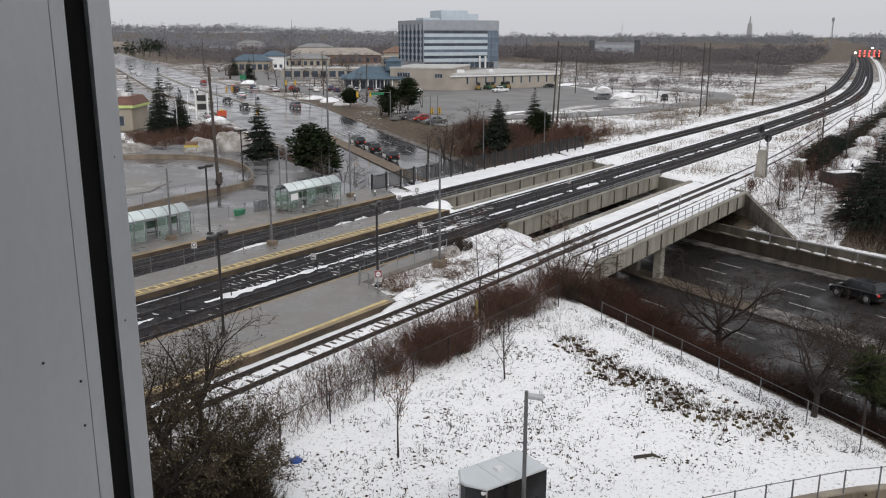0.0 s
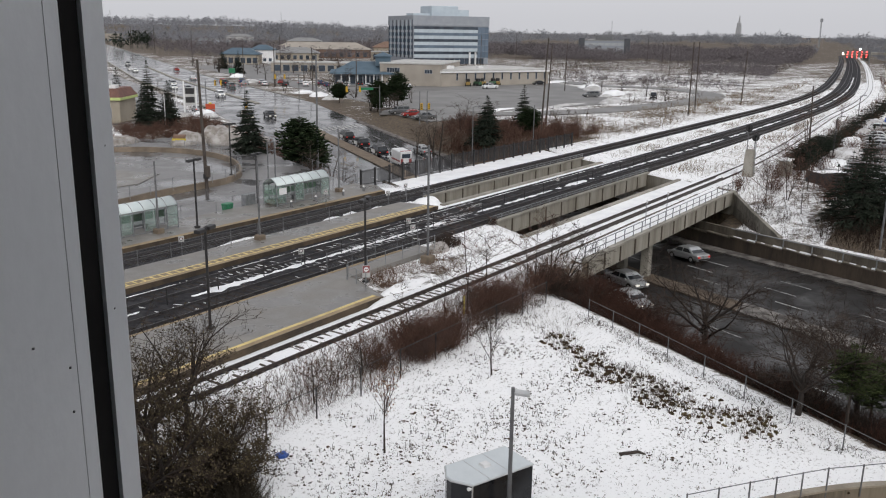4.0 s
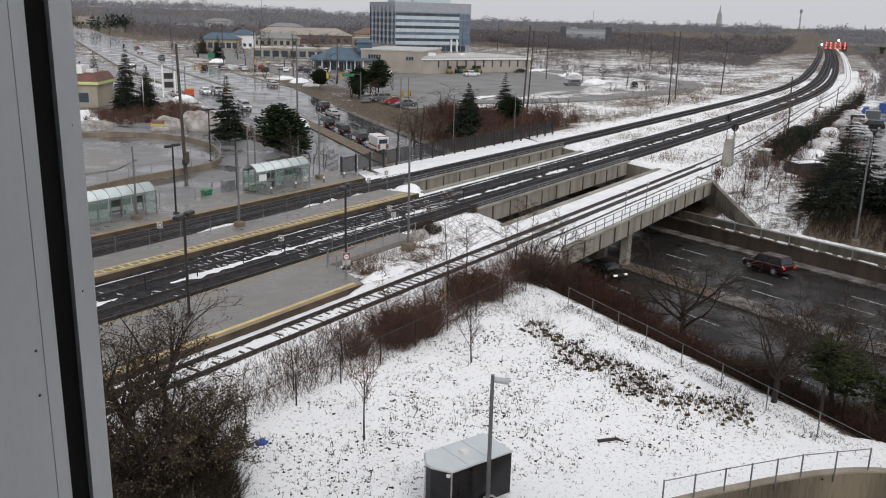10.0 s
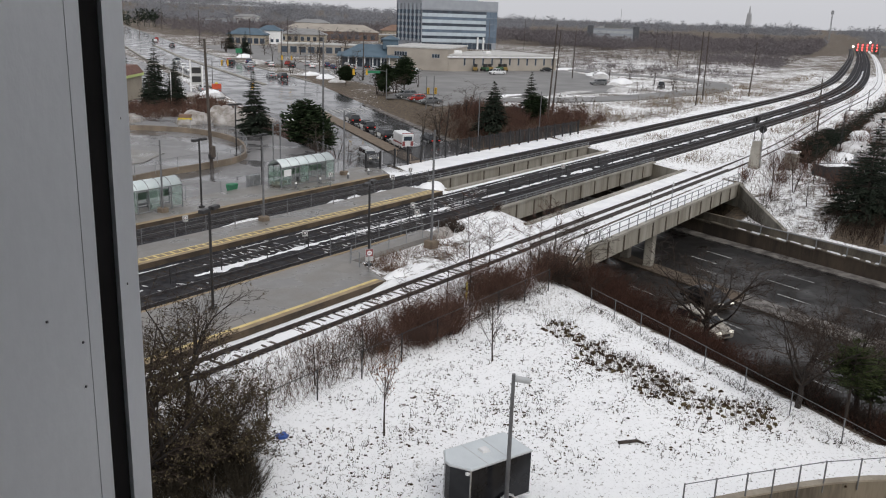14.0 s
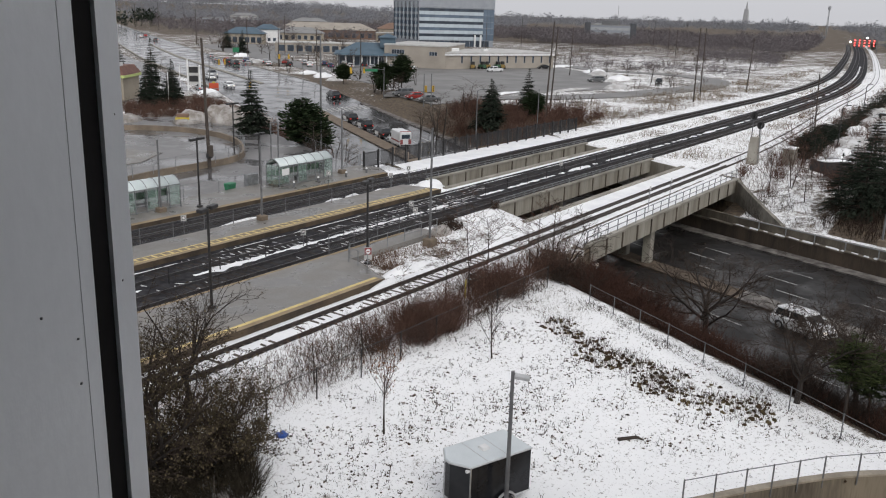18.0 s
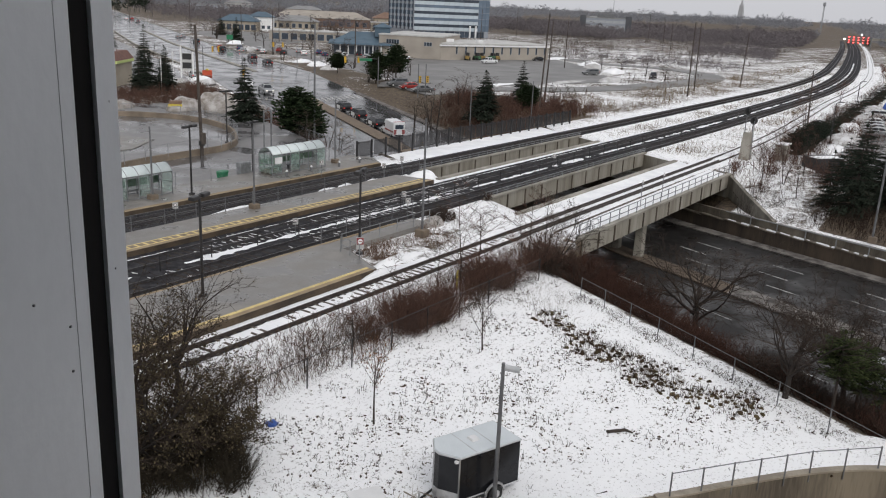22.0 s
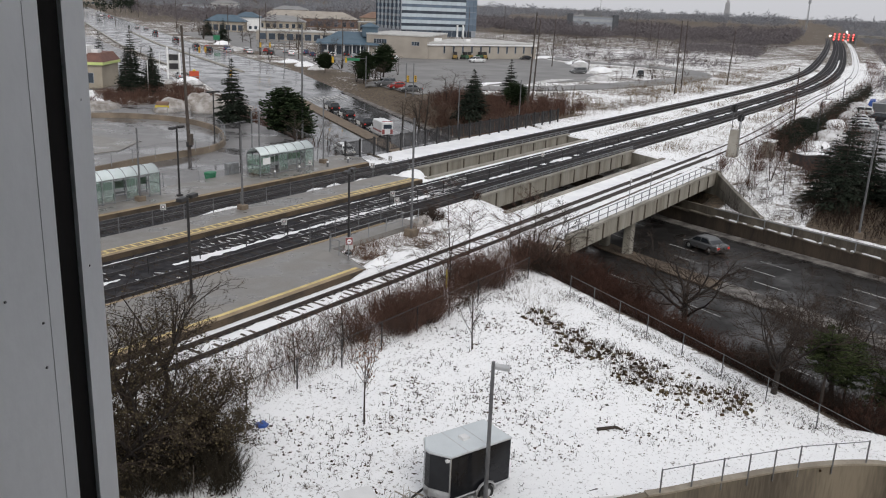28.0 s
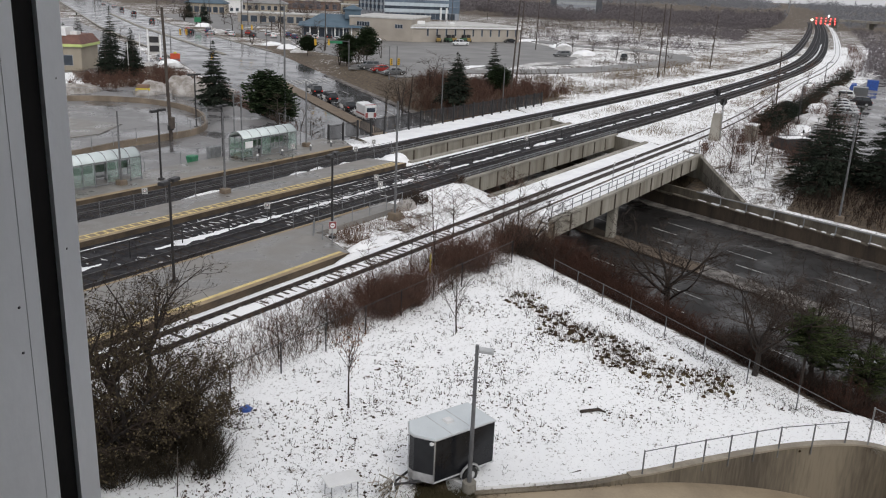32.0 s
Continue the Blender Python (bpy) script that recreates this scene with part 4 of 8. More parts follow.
def steel_post(x, y, z, h, label, r=0.09, block=0.35, block_h=0.4, arm=0.0, arm_rz=0, mat_=STEEL_GREY, head=None):
    po = thing("steel_post", pose(x, y, z), label, "post")
    if block:
        part("concrete_base", Mesh().soft_box(-block, block, -block, block, -0.1, block_h, 0.05), POSTBASE, po)
    part("pole", Mesh().tube((0, 0, 0), (0, 0, h), r, r * 0.75, 8), mat_, po)
    if arm:
        c, s = math.cos(radians(arm_rz)), math.sin(radians(arm_rz))
        part("arm", Mesh().path([(0, 0, h - 0.05), (c * arm * 0.4, s * arm * 0.4, h + 0.12), (c * arm, s * arm, h + 0.18)], r * 0.45), mat_, po)
        hd = part("lamp_head", Mesh().soft_box(-0.3, 0.3, -0.13, 0.13, -0.06, 0.07, 0.04), head or mat_, po)
        hd.matrix_basis = pose(c * (arm + 0.25), s * (arm + 0.25), h + 0.17, 0, 0, arm_rz)
    return po


steel_post(43.95, 59.7, 0.2, 6.1, "grey steel post in a concrete block beside a shelter")
steel_post(47.6, 51.4, 0.2, 6.5, "grey steel post in a concrete block on the island platform")
steel_post(51.5, 37.15, -0.2, 9.0, "tall grey steel post in a brown concrete block", 0.1, 0.42, 0.55)
steel_post(67.9, 60.8, 0.2, 6.8, "grey steel post in a concrete block near the platform's end")
steel_post(36.3, 60.5, 0.2, 6.1, "grey steel post in a concrete block beside a shelter")
gan = thing("steel_gantry", pose(59.0, 61.9, 0.2), "pair of grey steel posts joined at the top", "frame")
part("concrete_base", Mesh().soft_box(-0.5, 1.2, -0.4, 0.4, -0.1, 0.35, 0.05), POSTBASE, gan)
for x in (-0.25, 0.7):
    part("pole", Mesh().tube((x, 0, 0), (x, 0, 6.1), 0.07, 0.07, 8), STEEL_GREY, gan)
for z in (6.05, 5.2):
    part("crossbar", Mesh().tube((-0.25, 0, z), (0.7, 0, z), 0.05, 0.05, 6), STEEL_GREY, gan)
steel_post(102.7, 66.4, -0.2, 6.9, "slim grey lamp post behind the picket fence", 0.08, 0, 0, 0.7, -60)
steel_post(119.3, 65.7, -0.2, 6.3, "slim grey post behind the picket fence", 0.08, 0)
steel_post(152.5, 124.0, -0.1, 8.0, "street lamp with a long arm over the crossing", 0.11, 0, 0, 3.4, 15)
steel_post(83.2, 10.2, -1.75, 9.6, "tall grey lamp post behind the retaining wall", 0.1, 0.35, 0.4, 1.0, 150)
steel_post(135.8, 24.6, -0.35, 6.0, "dark lamp post above the car park", 0.09, 0, 0, 0.8, -40, BLACK)
steel_post(191.0, 30.8, -0.35, 6.0, "dark lamp post above the car park", 0.09, 0, 0, 0.8, -40, BLACK)
lp_ = steel_post(23.45, 13.3, -0.28, 5.66, "grey lamp post on a round concrete foot beside the trailer", 0.085, 0.0)
hd_ = part("lamp_head", Mesh().soft_box(0.05, 0.58, -0.15, 0.15, -0.05, 0.07, 0.03), mat("weathered_lamp_housing", (0.50, 0.51, 0.52), (0.38, 0.39, 0.40), 3, 0.4, local=True), lp_, "pale weathered lamp head")
hd_.matrix_basis = pose(0, 0, 5.50, 0, 6, -62)
ft = thing("lamp_foot", pose(23.45, 13.3, -0.3), "round concrete foot of a lamp post", "lamp foot")
part("drum", Mesh().tube((0, 0, -0.2), (0, 0, 0.36), 0.27, 0.25, 16), CONCRETE, ft)


def utility_pole(x, y, z, h, label, arms=1, lean=(0, 0), r=0.17, can=False, rz=35, mat_=WOODPOLE):
    po = thing("utility_pole", pose(x, y, z), label, "pole", "utility poles")
    top = Vector((lean[0], lean[1], h))
    part("pole", Mesh().tube((0, 0, -0.3), top, r, r * 0.62, 8), mat_, po)
    for i in range(arms):
        a = part("crossarm", Mesh().box(-1.1, 1.1, -0.05, 0.05, -0.06, 0.06), mat_, po)
        a.matrix_basis = Matrix.Translation(top * ((h - 0.5 - i * 1.0) / h)) @ pose(0, 0, 0, 0, 0, rz)
    if can:
        part("box", Mesh().soft_box(-0.25, 0.25, -0.45, 0.02, 1.4, 2.6, 0.04), mat_, po)
    return po


utility_pole(61.05, 73.95, -0.1, 13.9, "tall dark timber pole with junction boxes", 0, (-0.3, 0.1), 0.2, True)
part("collar", Mesh().tube((0, 0, 1.2), (0, 0, 1.7), 0.34, 0.34, 8), BLACK, bpy.data.objects["utility_pole"])
utility_pole(81.8, 76.9, -0.2, 14.1, "tall weathered pole above the pines", 0, (0.1, 0), 0.15, mat_=STEEL_GREY)
utility_pole(126.6, 68.4, -0.2, 16.5, "tall leaning timber utility pole", 1, (0.9, -0.3))
utility_pole(147.5, 78.6, -0.2, 15.0, "tall leaning timber utility pole", 1, (0.7, -0.3))
utility_pole(240.8, 122.3, -0.2, 14.5, "timber utility pole in the snowy waste ground", 1, (0.5, 0))
utility_pole(187.9, 64.7, -0.2, 15.8, "tall timber utility pole beside the track", 0, (0.5, 0.2))
utility_pole(203.5, 68.6, -0.2, 15.7, "tall timber utility pole beside the track", 0, (-0.2, 0.1))
utility_pole(227.9, 64.9, -0.2, 13.6, "timber utility pole beside the track", 0, (0.8, -0.3))
utility_pole(145.6, 30.0, -0.2, 9.8, "bare dark pole leaning beside the siding", 0, (-0.8, 0.3), 0.14)
for x, y, h in ((214, 236, 14), (246, 250, 15), (268, 330, 16), (300, 420, 18), (390, 520, 22), (190, 196, 13), (330, 210, 16), (430, 250, 18), (350, 130, 14), (420, 160, 15), (500, 200, 17), (175, 150, 12), (188, 178, 12)):
    utility_pole(x, y, -0.2, h, "distant timber utility pole along the avenue", 1, (rand(-0.3, 0.3), 0), 0.16)
for x, y, h in ((510, 900, 38), (720, 1050, 38), (850, 860, 38), (1000, 720, 36), (1250, 560, 36)):
    utility_pole(x, y, 0.5, h, "very tall floodlight mast far off", 1, (0, 0), 0.35, mat_=STEEL_GREY)


# ---- shelters ----
ROOFSHEET = mat("translucent_white_roof", (0.66, 0.72, 0.72), (0.56, 0.63, 0.63), 0.9, 0.35, bump=0.02, local=True)
GREENGLASS = glass("green_tinted_glass", (0.30, 0.42, 0.37), 0.78)
FROST = mat("frosted_green_band", (0.28, 0.42, 0.30), (0.22, 0.34, 0.25), 1.5, 0.4, local=True, bump=0.0)


def bus_shelter(x, y, z, length, label):
    sh = thing("bus_shelter", pose(x, y, z), label, "shelter", "bus shelters")
    w, eave, rise = 1.9, 2.05, 0.62
    n = round(length / 1.16)
    arc = [(w * i / 10, eave + rise * math.sin(math.pi * i / 10) ** 0.8) for i in range(11)]
    rings = []
    for px in (0, length):
        rings.append([(px, a, b) for a, b in arc] + [(px, a, b - 0.03) for a, b in reversed(arc)])
    part("roof", Mesh().loft(rings), ROOFSHEET, sh, "translucent white barrel roof", True)
    for i in range(n + 1):
        px = length * i / n
        part("roof_rib", Mesh().path([(px, a, b + 0.02) for a, b in arc], 0.03, 5), GALV, sh)
    for i in range(n + 1):
        px = length * i / n
        for yy in (0.03, w - 0.03):
            if yy < 1 or i % 2 == 0:
                part("upright", Mesh().box(px - 0.035, px + 0.035, yy - 0.035, yy + 0.035, 0, eave), GALV, sh)
    for i in range(n):
        a, b = length * i / n + 0.05, length * (i + 1) / n - 0.05
        pane = part("pane", Mesh().box(a, b, w - 0.045, w - 0.03, 0.25, eave - 0.08), GREENGLASS, sh, "green-tinted glass pane")
        part("frosted_band", Mesh().box(a, b, w - 0.03, w - 0.022, 0.75, 1.35), FROST, pane)
        if i not in (1, n - 2, n // 2):
            part("pane", Mesh().box(a, b, 0.02, 0.035, 0.25, eave - 0.08), GREENGLASS, sh, "green-tinted glass pane")
    for px in (0.02, length - 0.035):
        part("end_pane", Mesh().box(px, px + 0.015, 0.1, w - 0.1, 0.2, eave), GREENGLASS, sh, "green-tinted end pane")
        part("end_rail", Mesh().box(px - 0.01, px + 0.03, 0.05, w - 0.05, 1.0, 1.06), GALV, sh)
    part("notice", Mesh().box(0.3, 1.3, -0.012, 0.0, 1.1, 1.75), WHITE, sh, "white notice board")
    for i in (1, n - 3):
        px = length * (i + 0.5) / n
        part("bench", Mesh().box(px - 0.8, px + 0.8, w - 0.55, w - 0.12, 0.42, 0.48).box(px - 0.7, px - 0.64, w - 0.5, w - 0.2, 0, 0.42).box(px + 0.64, px + 0.7, w - 0.5, w - 0.2, 0, 0.42), STEEL_GREY, sh)
    for z in (eave - 0.05, 0.12):
        part("sill_rail", Mesh().box(0, length, 0.0, 0.06, z - 0.03, z + 0.03).box(0, length, w - 0.06, w, z - 0.03, z + 0.03), GALV, sh)


bus_shelter(37.4, 60.2, 0.2, 9.0, "glass shelter with a barrel roof of translucent white sheet")
bus_shelter(58.0, 60.0, 0.2, 7.5, "glass shelter with a barrel roof of translucent white sheet")

# ---- trackside and platform furniture ----
SIGNFACE = mat("weathered_sign_face", (0.50, 0.50, 0.49), (0.38, 0.38, 0.37), 4, 0.6, bump=0, local=True)
RED = mat("red_sign_paint", (0.28, 0.07, 0.07), (0.22, 0.06, 0.06), 4, 0.5, bump=0, local=True)
GREEN = mat("green_plastic", (0.02, 0.20, 0.09), (0.015, 0.15, 0.07), 3, 0.5, local=True)
YPLASTIC = mat("yellow_plastic", (0.62, 0.50, 0.06), (0.5, 0.4, 0.05), 3, 0.5, local=True)
BLUE = mat("blue_plastic", (0.025, 0.085, 0.34), (0.02, 0.06, 0.24), 3, 0.45, local=True)


def sign(x, y, z, h, w, hh, label, red=False, rz=0):
    si = thing("sign", pose(x, y, z, 0, 0, rz), label, "sign", "trackside signs")
    part("post", Mesh().tube((0, 0, -0.2), (0, 0, h), 0.03, 0.03, 6), STEEL_GREY, si)
    bd = part("board", Mesh().box(-w / 2, w / 2, -0.045, -0.03, h - hh, h), SIGNFACE, si)
    if red:
        part("red_field", Mesh().box(-w / 2 + 0.03, w / 2 - 0.03, -0.052, -0.044, h - hh * 0.62, h - 0.03), RED, bd, "red field of the sign")
        part("disc", Mesh().tube((0, -0.054, h - hh * 0.34), (0, -0.05, h - hh * 0.34), hh * 0.2, hh * 0.2, 16), WHITE, bd)
        part("bar", Mesh().box(-hh * 0.13, hh * 0.13, -0.058, -0.053, h - hh * 0.37, h - hh * 0.31), RED, bd)
    else:
        part("ring", Mesh().tube((0, -0.052, h - hh * 0.45), (0, -0.046, h - hh * 0.45), hh * 0.28, hh * 0.28, 14), BLACK, bd)
        part("ring_field", Mesh().tube((0, -0.056, h - hh * 0.45), (0, -0.051, h - hh * 0.45), hh * 0.2, hh * 0.2, 14), WHITE, bd)
        part("slash", Mesh().box(-hh * 0.2, hh * 0.2, -0.06, -0.055, h - hh * 0.48, h - hh * 0.42), RED, bd)
    return si


sign(42.9, 36.1, -0.1, 1.7, 0.55, 0.85, "red and white no-entry board at the platform's end", True, -35)
for x, y, z, h in ((41.0, 53.0, 0, 1.5), (44.9, 44.1, -0.2, 1.35), (58.2, 44.1, -0.2, 1.4), (62.0, 57.3, 0.2, 1.5), (66.5, 53, 0, 1.4), (71.5, 54.6, -0.1, 1.4), (86, 44.05, -0.2, 1.5), (53.5, 40.1, 0.1, 1.9)):
    sign(x, y, z, h, 0.42, 0.48, "small white warning board with a barred ring", False, -35)

for x in (74.03, 79.34):
    dp = thing("marker_post", pose(x, 28.66, -0.2), "slim grey post with a small white plate on the bridge deck", "marker", "deck posts")
    part("post", Mesh().tube((0, 0, -0.05), (0, 0, 2.5), 0.035, 0.035, 6), GALV, dp)
    part("plate", Mesh().box(-0.16, 0.16, -0.06, -0.04, 2.2, 2.5), WHITE, dp)

bn = thing("grit_bin", pose(54.6, 63.3, -0.05, 0, 0, 10), "green plastic grit bin by the fence", "bin")
part("body", Mesh().loft([[(-0.40, -0.28, 0), (0.40, -0.28, 0), (0.40, 0.28, 0), (-0.40, 0.28, 0)], [(-0.48, -0.34, 0.6), (0.48, -0.34, 0.6), (0.48, 0.34, 0.6), (-0.48, 0.34, 0.6)]]), GREEN, bn)
part("lid", Mesh().soft_box(-0.52, 0.52, -0.37, 0.37, 0.6, 0.74, 0.06), GREEN, bn)
cb = thing("utility_box", pose(57.4, 63.4, -0.05), "grey steel utility box by the fence", "utility box")
part("body", Mesh().soft_box(-0.7, 0.7, -0.3, 0.3, 0, 1.25, 0.05), GALV, cb)
part("door", Mesh().box(-0.32, 0.32, -0.32, -0.3, 0.1, 1.1), GALV, cb)
for x in (59, 62.5, 66.5, 69.8):
    bl = thing("bollard", pose(x, 58.9 + 0.1 * (x % 3), 0.2), "short white-topped bollard on the platform", "bollard", "bollards")
    part("shaft", Mesh().tube((0, 0, 0), (0, 0, 0.45), 0.11, 0.11, 10), STEEL_GREY, bl)
    part("cap", Mesh().tube((0, 0, 0.45), (0, 0, 0.62), 0.12, 0.08, 10), WHITE, bl)


def rail_signal():
    """Two dark signal heads on masts over a tall concrete foundation."""
    sg = thing("railway_signal", pose(110.6, 29.7, -0.25), "railway signal with black heads on a concrete foundation", "signal")
    part("foundation", Mesh().loft([[(-0.85, -0.6, -0.3), (0.85, -0.6, -0.3), (0.85, 0.6, -0.3), (-0.85, 0.6, -0.3)], [(-0.55, -0.45, 3.4), (0.55, -0.45, 3.4), (0.55, 0.45, 3.4), (-0.55, 0.45, 3.4)]]), CONCRETE, sg)
    for x, y, z in ((-0.35, 0.35, 6.1), (0.45, -0.35, 4.9)):
        part("mast", Mesh().tube((x, y, 3.4), (x, y, z + 0.5), 0.06, 0.06, 8), STEEL_GREY, sg)
        hd = part("signal_head", Mesh().tube((x - 0.12, y - 0.1, z), (x - 0.02, y, z), 0.48, 0.48, 20), BLACK, sg)
        for k in (-0.25, 0.0, 0.25):
            part("hood", Mesh().tube((x - 0.35, y - 0.33, z + k), (x - 0.1, y - 0.08, z + k), 0.11, 0.11, 10), BLACK, hd)
    for x in (-0.15, 0.15):
        part("ladder_stile", Mesh().tube((x, -0.62, 0), (x, -0.62, 5), 0.025, 0.025, 5), GALV, sg)
    for i in range(12):
        part("rung", Mesh().tube((-0.15, -0.62, 0.4 + i * 0.38), (0.15, -0.62, 0.4 + i * 0.38), 0.015, 0.015, 4), GALV, sg)


rail_signal()
hut = thing("relay_hut", pose(114.5, 26.2, -0.3), "small grey steel relay hut beside the siding", "hut")
part("body", Mesh().soft_box(-0.9, 0.9, -0.7, 0.7, 0, 2.0, 0.05), CONCRETE, hut)
part("roof", Mesh().soft_box(-1.0, 1.0, -0.8, 0.8, 2.0, 2.15, 0.04), SNOW, hut)
sd = thing("shed", pose(112.8, 20.9, -0.7, 0, 0, -38), "low dark shed with snow on its roof", "shed")
part("body", Mesh().box(-1.9, 1.9, -1.3, 1.3, 0, 1.7), BLACK, sd)
part("roof", Mesh().soft_box(-1.95, 1.95, -1.35, 0.2, 1.7, 1.8, 0.04), SNOW, sd)

REDLAMP = glow("red_signal_lamp", (1.0, 0.09, 0.08), 5.0)
AMBERLAMP = glow("warm_lamp", (1.0, 0.72, 0.5), 9.0)
gan = thing("signal_bridge", pose(640, 108, 0, 0, 0, 12), "far signal gantry with lit red lamps over the tracks", "signal")
for y in (-7, 10):
    part("leg", Mesh().box(-0.3, 0.3, y - 0.3, y + 0.3, -0.5, 8.2), STEEL_GREY, gan)
part("beam", Mesh().box(-0.4, 0.4, -7, 10, 7.6, 8.2), STEEL_GREY, gan)
for i, y in enumerate((-4.9, -2.0, 0.9, 3.8, 6.7)):
    hd = part("signal_head", Mesh().box(-0.3, 0.3, y - 0.6, y + 0.6, 3.6, 8.8), BLACK, gan)
    for z in (4.5, 6.2, 7.9):
        part("lamp", Mesh().tube((-0.55, y, z), (-0.31, y, z), 0.42, 0.42, 10), REDLAMP, hd, "lit red lamp")
part("lamp", Mesh().tube((-0.6, 9.4, 6.6), (-0.35, 9.4, 6.6), 0.6, 0.6, 10), AMBERLAMP, gan, "bright warm lamp")
part("lamp", Mesh().tube((-0.6, -0.6, 9.6), (-0.35, -0.6, 9.6), 0.5, 0.5, 10), glow("white_lamp", (0.9, 1.0, 1.0), 8), gan, "white lamp")


# ---- the snowy field ----
TRAILER = mat("black_gloss_sheet", (0.010, 0.0105, 0.013), (0.017, 0.018, 0.021), 1.2, 0.2, bump=0.03, fine=5, local=True, spec=0.3)
TROOF = mat("white_sheet_roof", (0.60, 0.64, 0.66), (0.52, 0.56, 0.58), 0.8, 0.5, bump=0.03, local=True)
ALU = mat("aluminium_trim", (0.62, 0.62, 0.62), (0.5, 0.5, 0.5), 5, 0.35, 0.8, local=True)
TYRE = mat("tyre_rubber", (0.02, 0.02, 0.02), (0.03, 0.03, 0.03), 6, 0.9, local=True)


def cargo_trailer():
    """Enclosed trailer with a faceted nose; local x runs back from the nose."""
    tr = thing("cargo_trailer", pose(22.34, 15.1, -0.28, 0, 0, -20), "black enclosed cargo trailer with a white roof, parked on the snow", "trailer")
    w, length, z0, z1 = 0.81, 3.15, 0.40, 2.12
    plan = [(0.0, -0.14), (0.42, -w), (length, -w), (length, w), (0.42, w), (0.0, 0.14)]
    grow = lambda d: [(-d, -0.14 - d * 0.4), (0.42 - d * 0.4, -w - d), (length + d, -w - d), (length + d, w + d), (0.42 - d * 0.4, w + d), (-d, 0.14 + d * 0.4)]
    part("body", Mesh().prism(plan, z0, z1), TRAILER, tr, "black gloss body")
    part("roof", Mesh().loft([[(x, y, z1) for x, y in grow(0.015)], [(x, y, z1 + 0.03) for x, y in grow(0.015)], [(x * 0.985 + 0.02, y * 0.96, z1 + 0.06) for x, y in plan]]), TROOF, tr, "white sheet roof")
    edge = grow(0.02)
    for i in range(6):
        a, b = edge[i], edge[(i + 1) % 6]
        part("roof_trim", Mesh().tube((*a, z1), (*b, z1), 0.03, 0.03, 5), ALU, tr)
        if i in (1, 3):
            part("sill_trim", Mesh().tube((*a, z0 + 0.04), (*b, z0 + 0.04), 0.035, 0.035, 5), ALU, tr)
    for i in (0, 4, 5):
        a, b = edge[i], edge[(i + 1) % 6]
        d = Vector((b[1] - a[1], a[0] - b[0])).normalized() * 0.012
        part("stone_guard", Mesh().add([(a[0], a[1], z0), (b[0], b[1], z0), (b[0], b[1], z0 + 0.34), (a[0], a[1], z0 + 0.34), (a[0] + 0.03, a[1] * 0.97, z0), (b[0] + 0.03, b[1] * 0.97, z0), (b[0] + 0.03, b[1] * 0.97, z0 + 0.34), (a[0] + 0.03, a[1] * 0.97, z0 + 0.34)],
                                       [(0, 1, 2, 3), (7, 6, 5, 4), (0, 4, 5, 1), (3, 2, 6, 7), (0, 3, 7, 4), (1, 5, 6, 2)]), ALU, tr, "bright metal stone guard")
    part("corner_trim", Mesh().box(0.4, 0.44, -w - 0.02, -w + 0.02, z0, z1), ALU, tr)
    for x in (1.15, 2.05):
        part("roof_seam", Mesh().box(x - 0.012, x + 0.012, -w, w, z1 + 0.055, z1 + 0.068), ALU, tr)
    vent = part("roof_vent", Mesh().loft([[(1.42, -0.17, z1 + 0.04), (1.78, -0.17, z1 + 0.04), (1.78, 0.19, z1 + 0.04), (1.42, 0.19, z1 + 0.04)], [(1.46, -0.13, z1 + 0.15), (1.74, -0.13, z1 + 0.15), (1.74, 0.15, z1 + 0.15), (1.46, 0.15, z1 + 0.15)]]), WHITE, tr, "white roof vent")
    for s in (-1, 1):
        wh = part("wheel", Mesh().tube((2.0, s * (w - 0.02), 0.31), (2.0, s * (w + 0.17), 0.31), 0.31, 0.31, 20), TYRE, tr)
        part("rim", Mesh().tube((2.0, s * (w + 0.12), 0.31), (2.0, s * (w + 0.18), 0.31), 0.19, 0.17, 14), ALU, wh)
        arch = [(2.0 + 0.42 * math.cos(math.pi * i / 8), s * (w + 0.1), 0.33 + 0.40 * math.sin(math.pi * i / 8)) for i in range(9)]
        part("mudguard", Mesh().path(arch, 0.05, 5), ALU, tr)
    part("side_door", Mesh().box(0.75, 1.35, -w - 0.012, -w, z0 + 0.1, z1 - 0.1), TRAILER, tr)
    part("marker_lamp", Mesh().soft_box(0.26, 0.40, -0.80, -0.68, z1 - 0.17, z1 - 0.08, 0.015), WHITE, tr, "white marker lamp")
    part("drawbar", Mesh().path([(0.4, -0.5, 0.38), (-0.85, 0, 0.38), (0.4, 0.5, 0.38)], 0.045, 6), BLACK, tr)
    part("jack", Mesh().tube((-0.7, 0, 0), (-0.7, 0, 0.75), 0.035, 0.035, 8), ALU, tr)
    part("number_plate", Mesh().box(length + 0.005, length + 0.015, -0.6, -0.3, 0.6, 0.75), WHITE, tr)


cargo_trailer()
tb = thing("folding_table", pose(20.4, 16.7, -0.28, 0, 0, -30), "white plastic folding table standing in the snow", "table")
part("tabletop", Mesh().soft_box(-0.62, 0.62, -0.4, 0.4, 0.70, 0.75, 0.02), WHITE, tb)
for x in (-0.5, 0.5):
    for y in (-0.32, 0.32):
        part("leg", Mesh().tube((x, y, 0), (x * 0.95, y, 0.71), 0.015, 0.015, 6), STEEL_GREY, tb)
STRAW = island("bleached_dead_wood", (0.16, 0.13, 0.095), (0.46, 0.42, 0.36))
bh = thing("branch_heap", pose(21.6, 15.55, -0.28), "heap of broken bleached branches with snow on them", "branches")
g_ = random.Random(33)
heap, caps_ = Mesh(), Mesh()
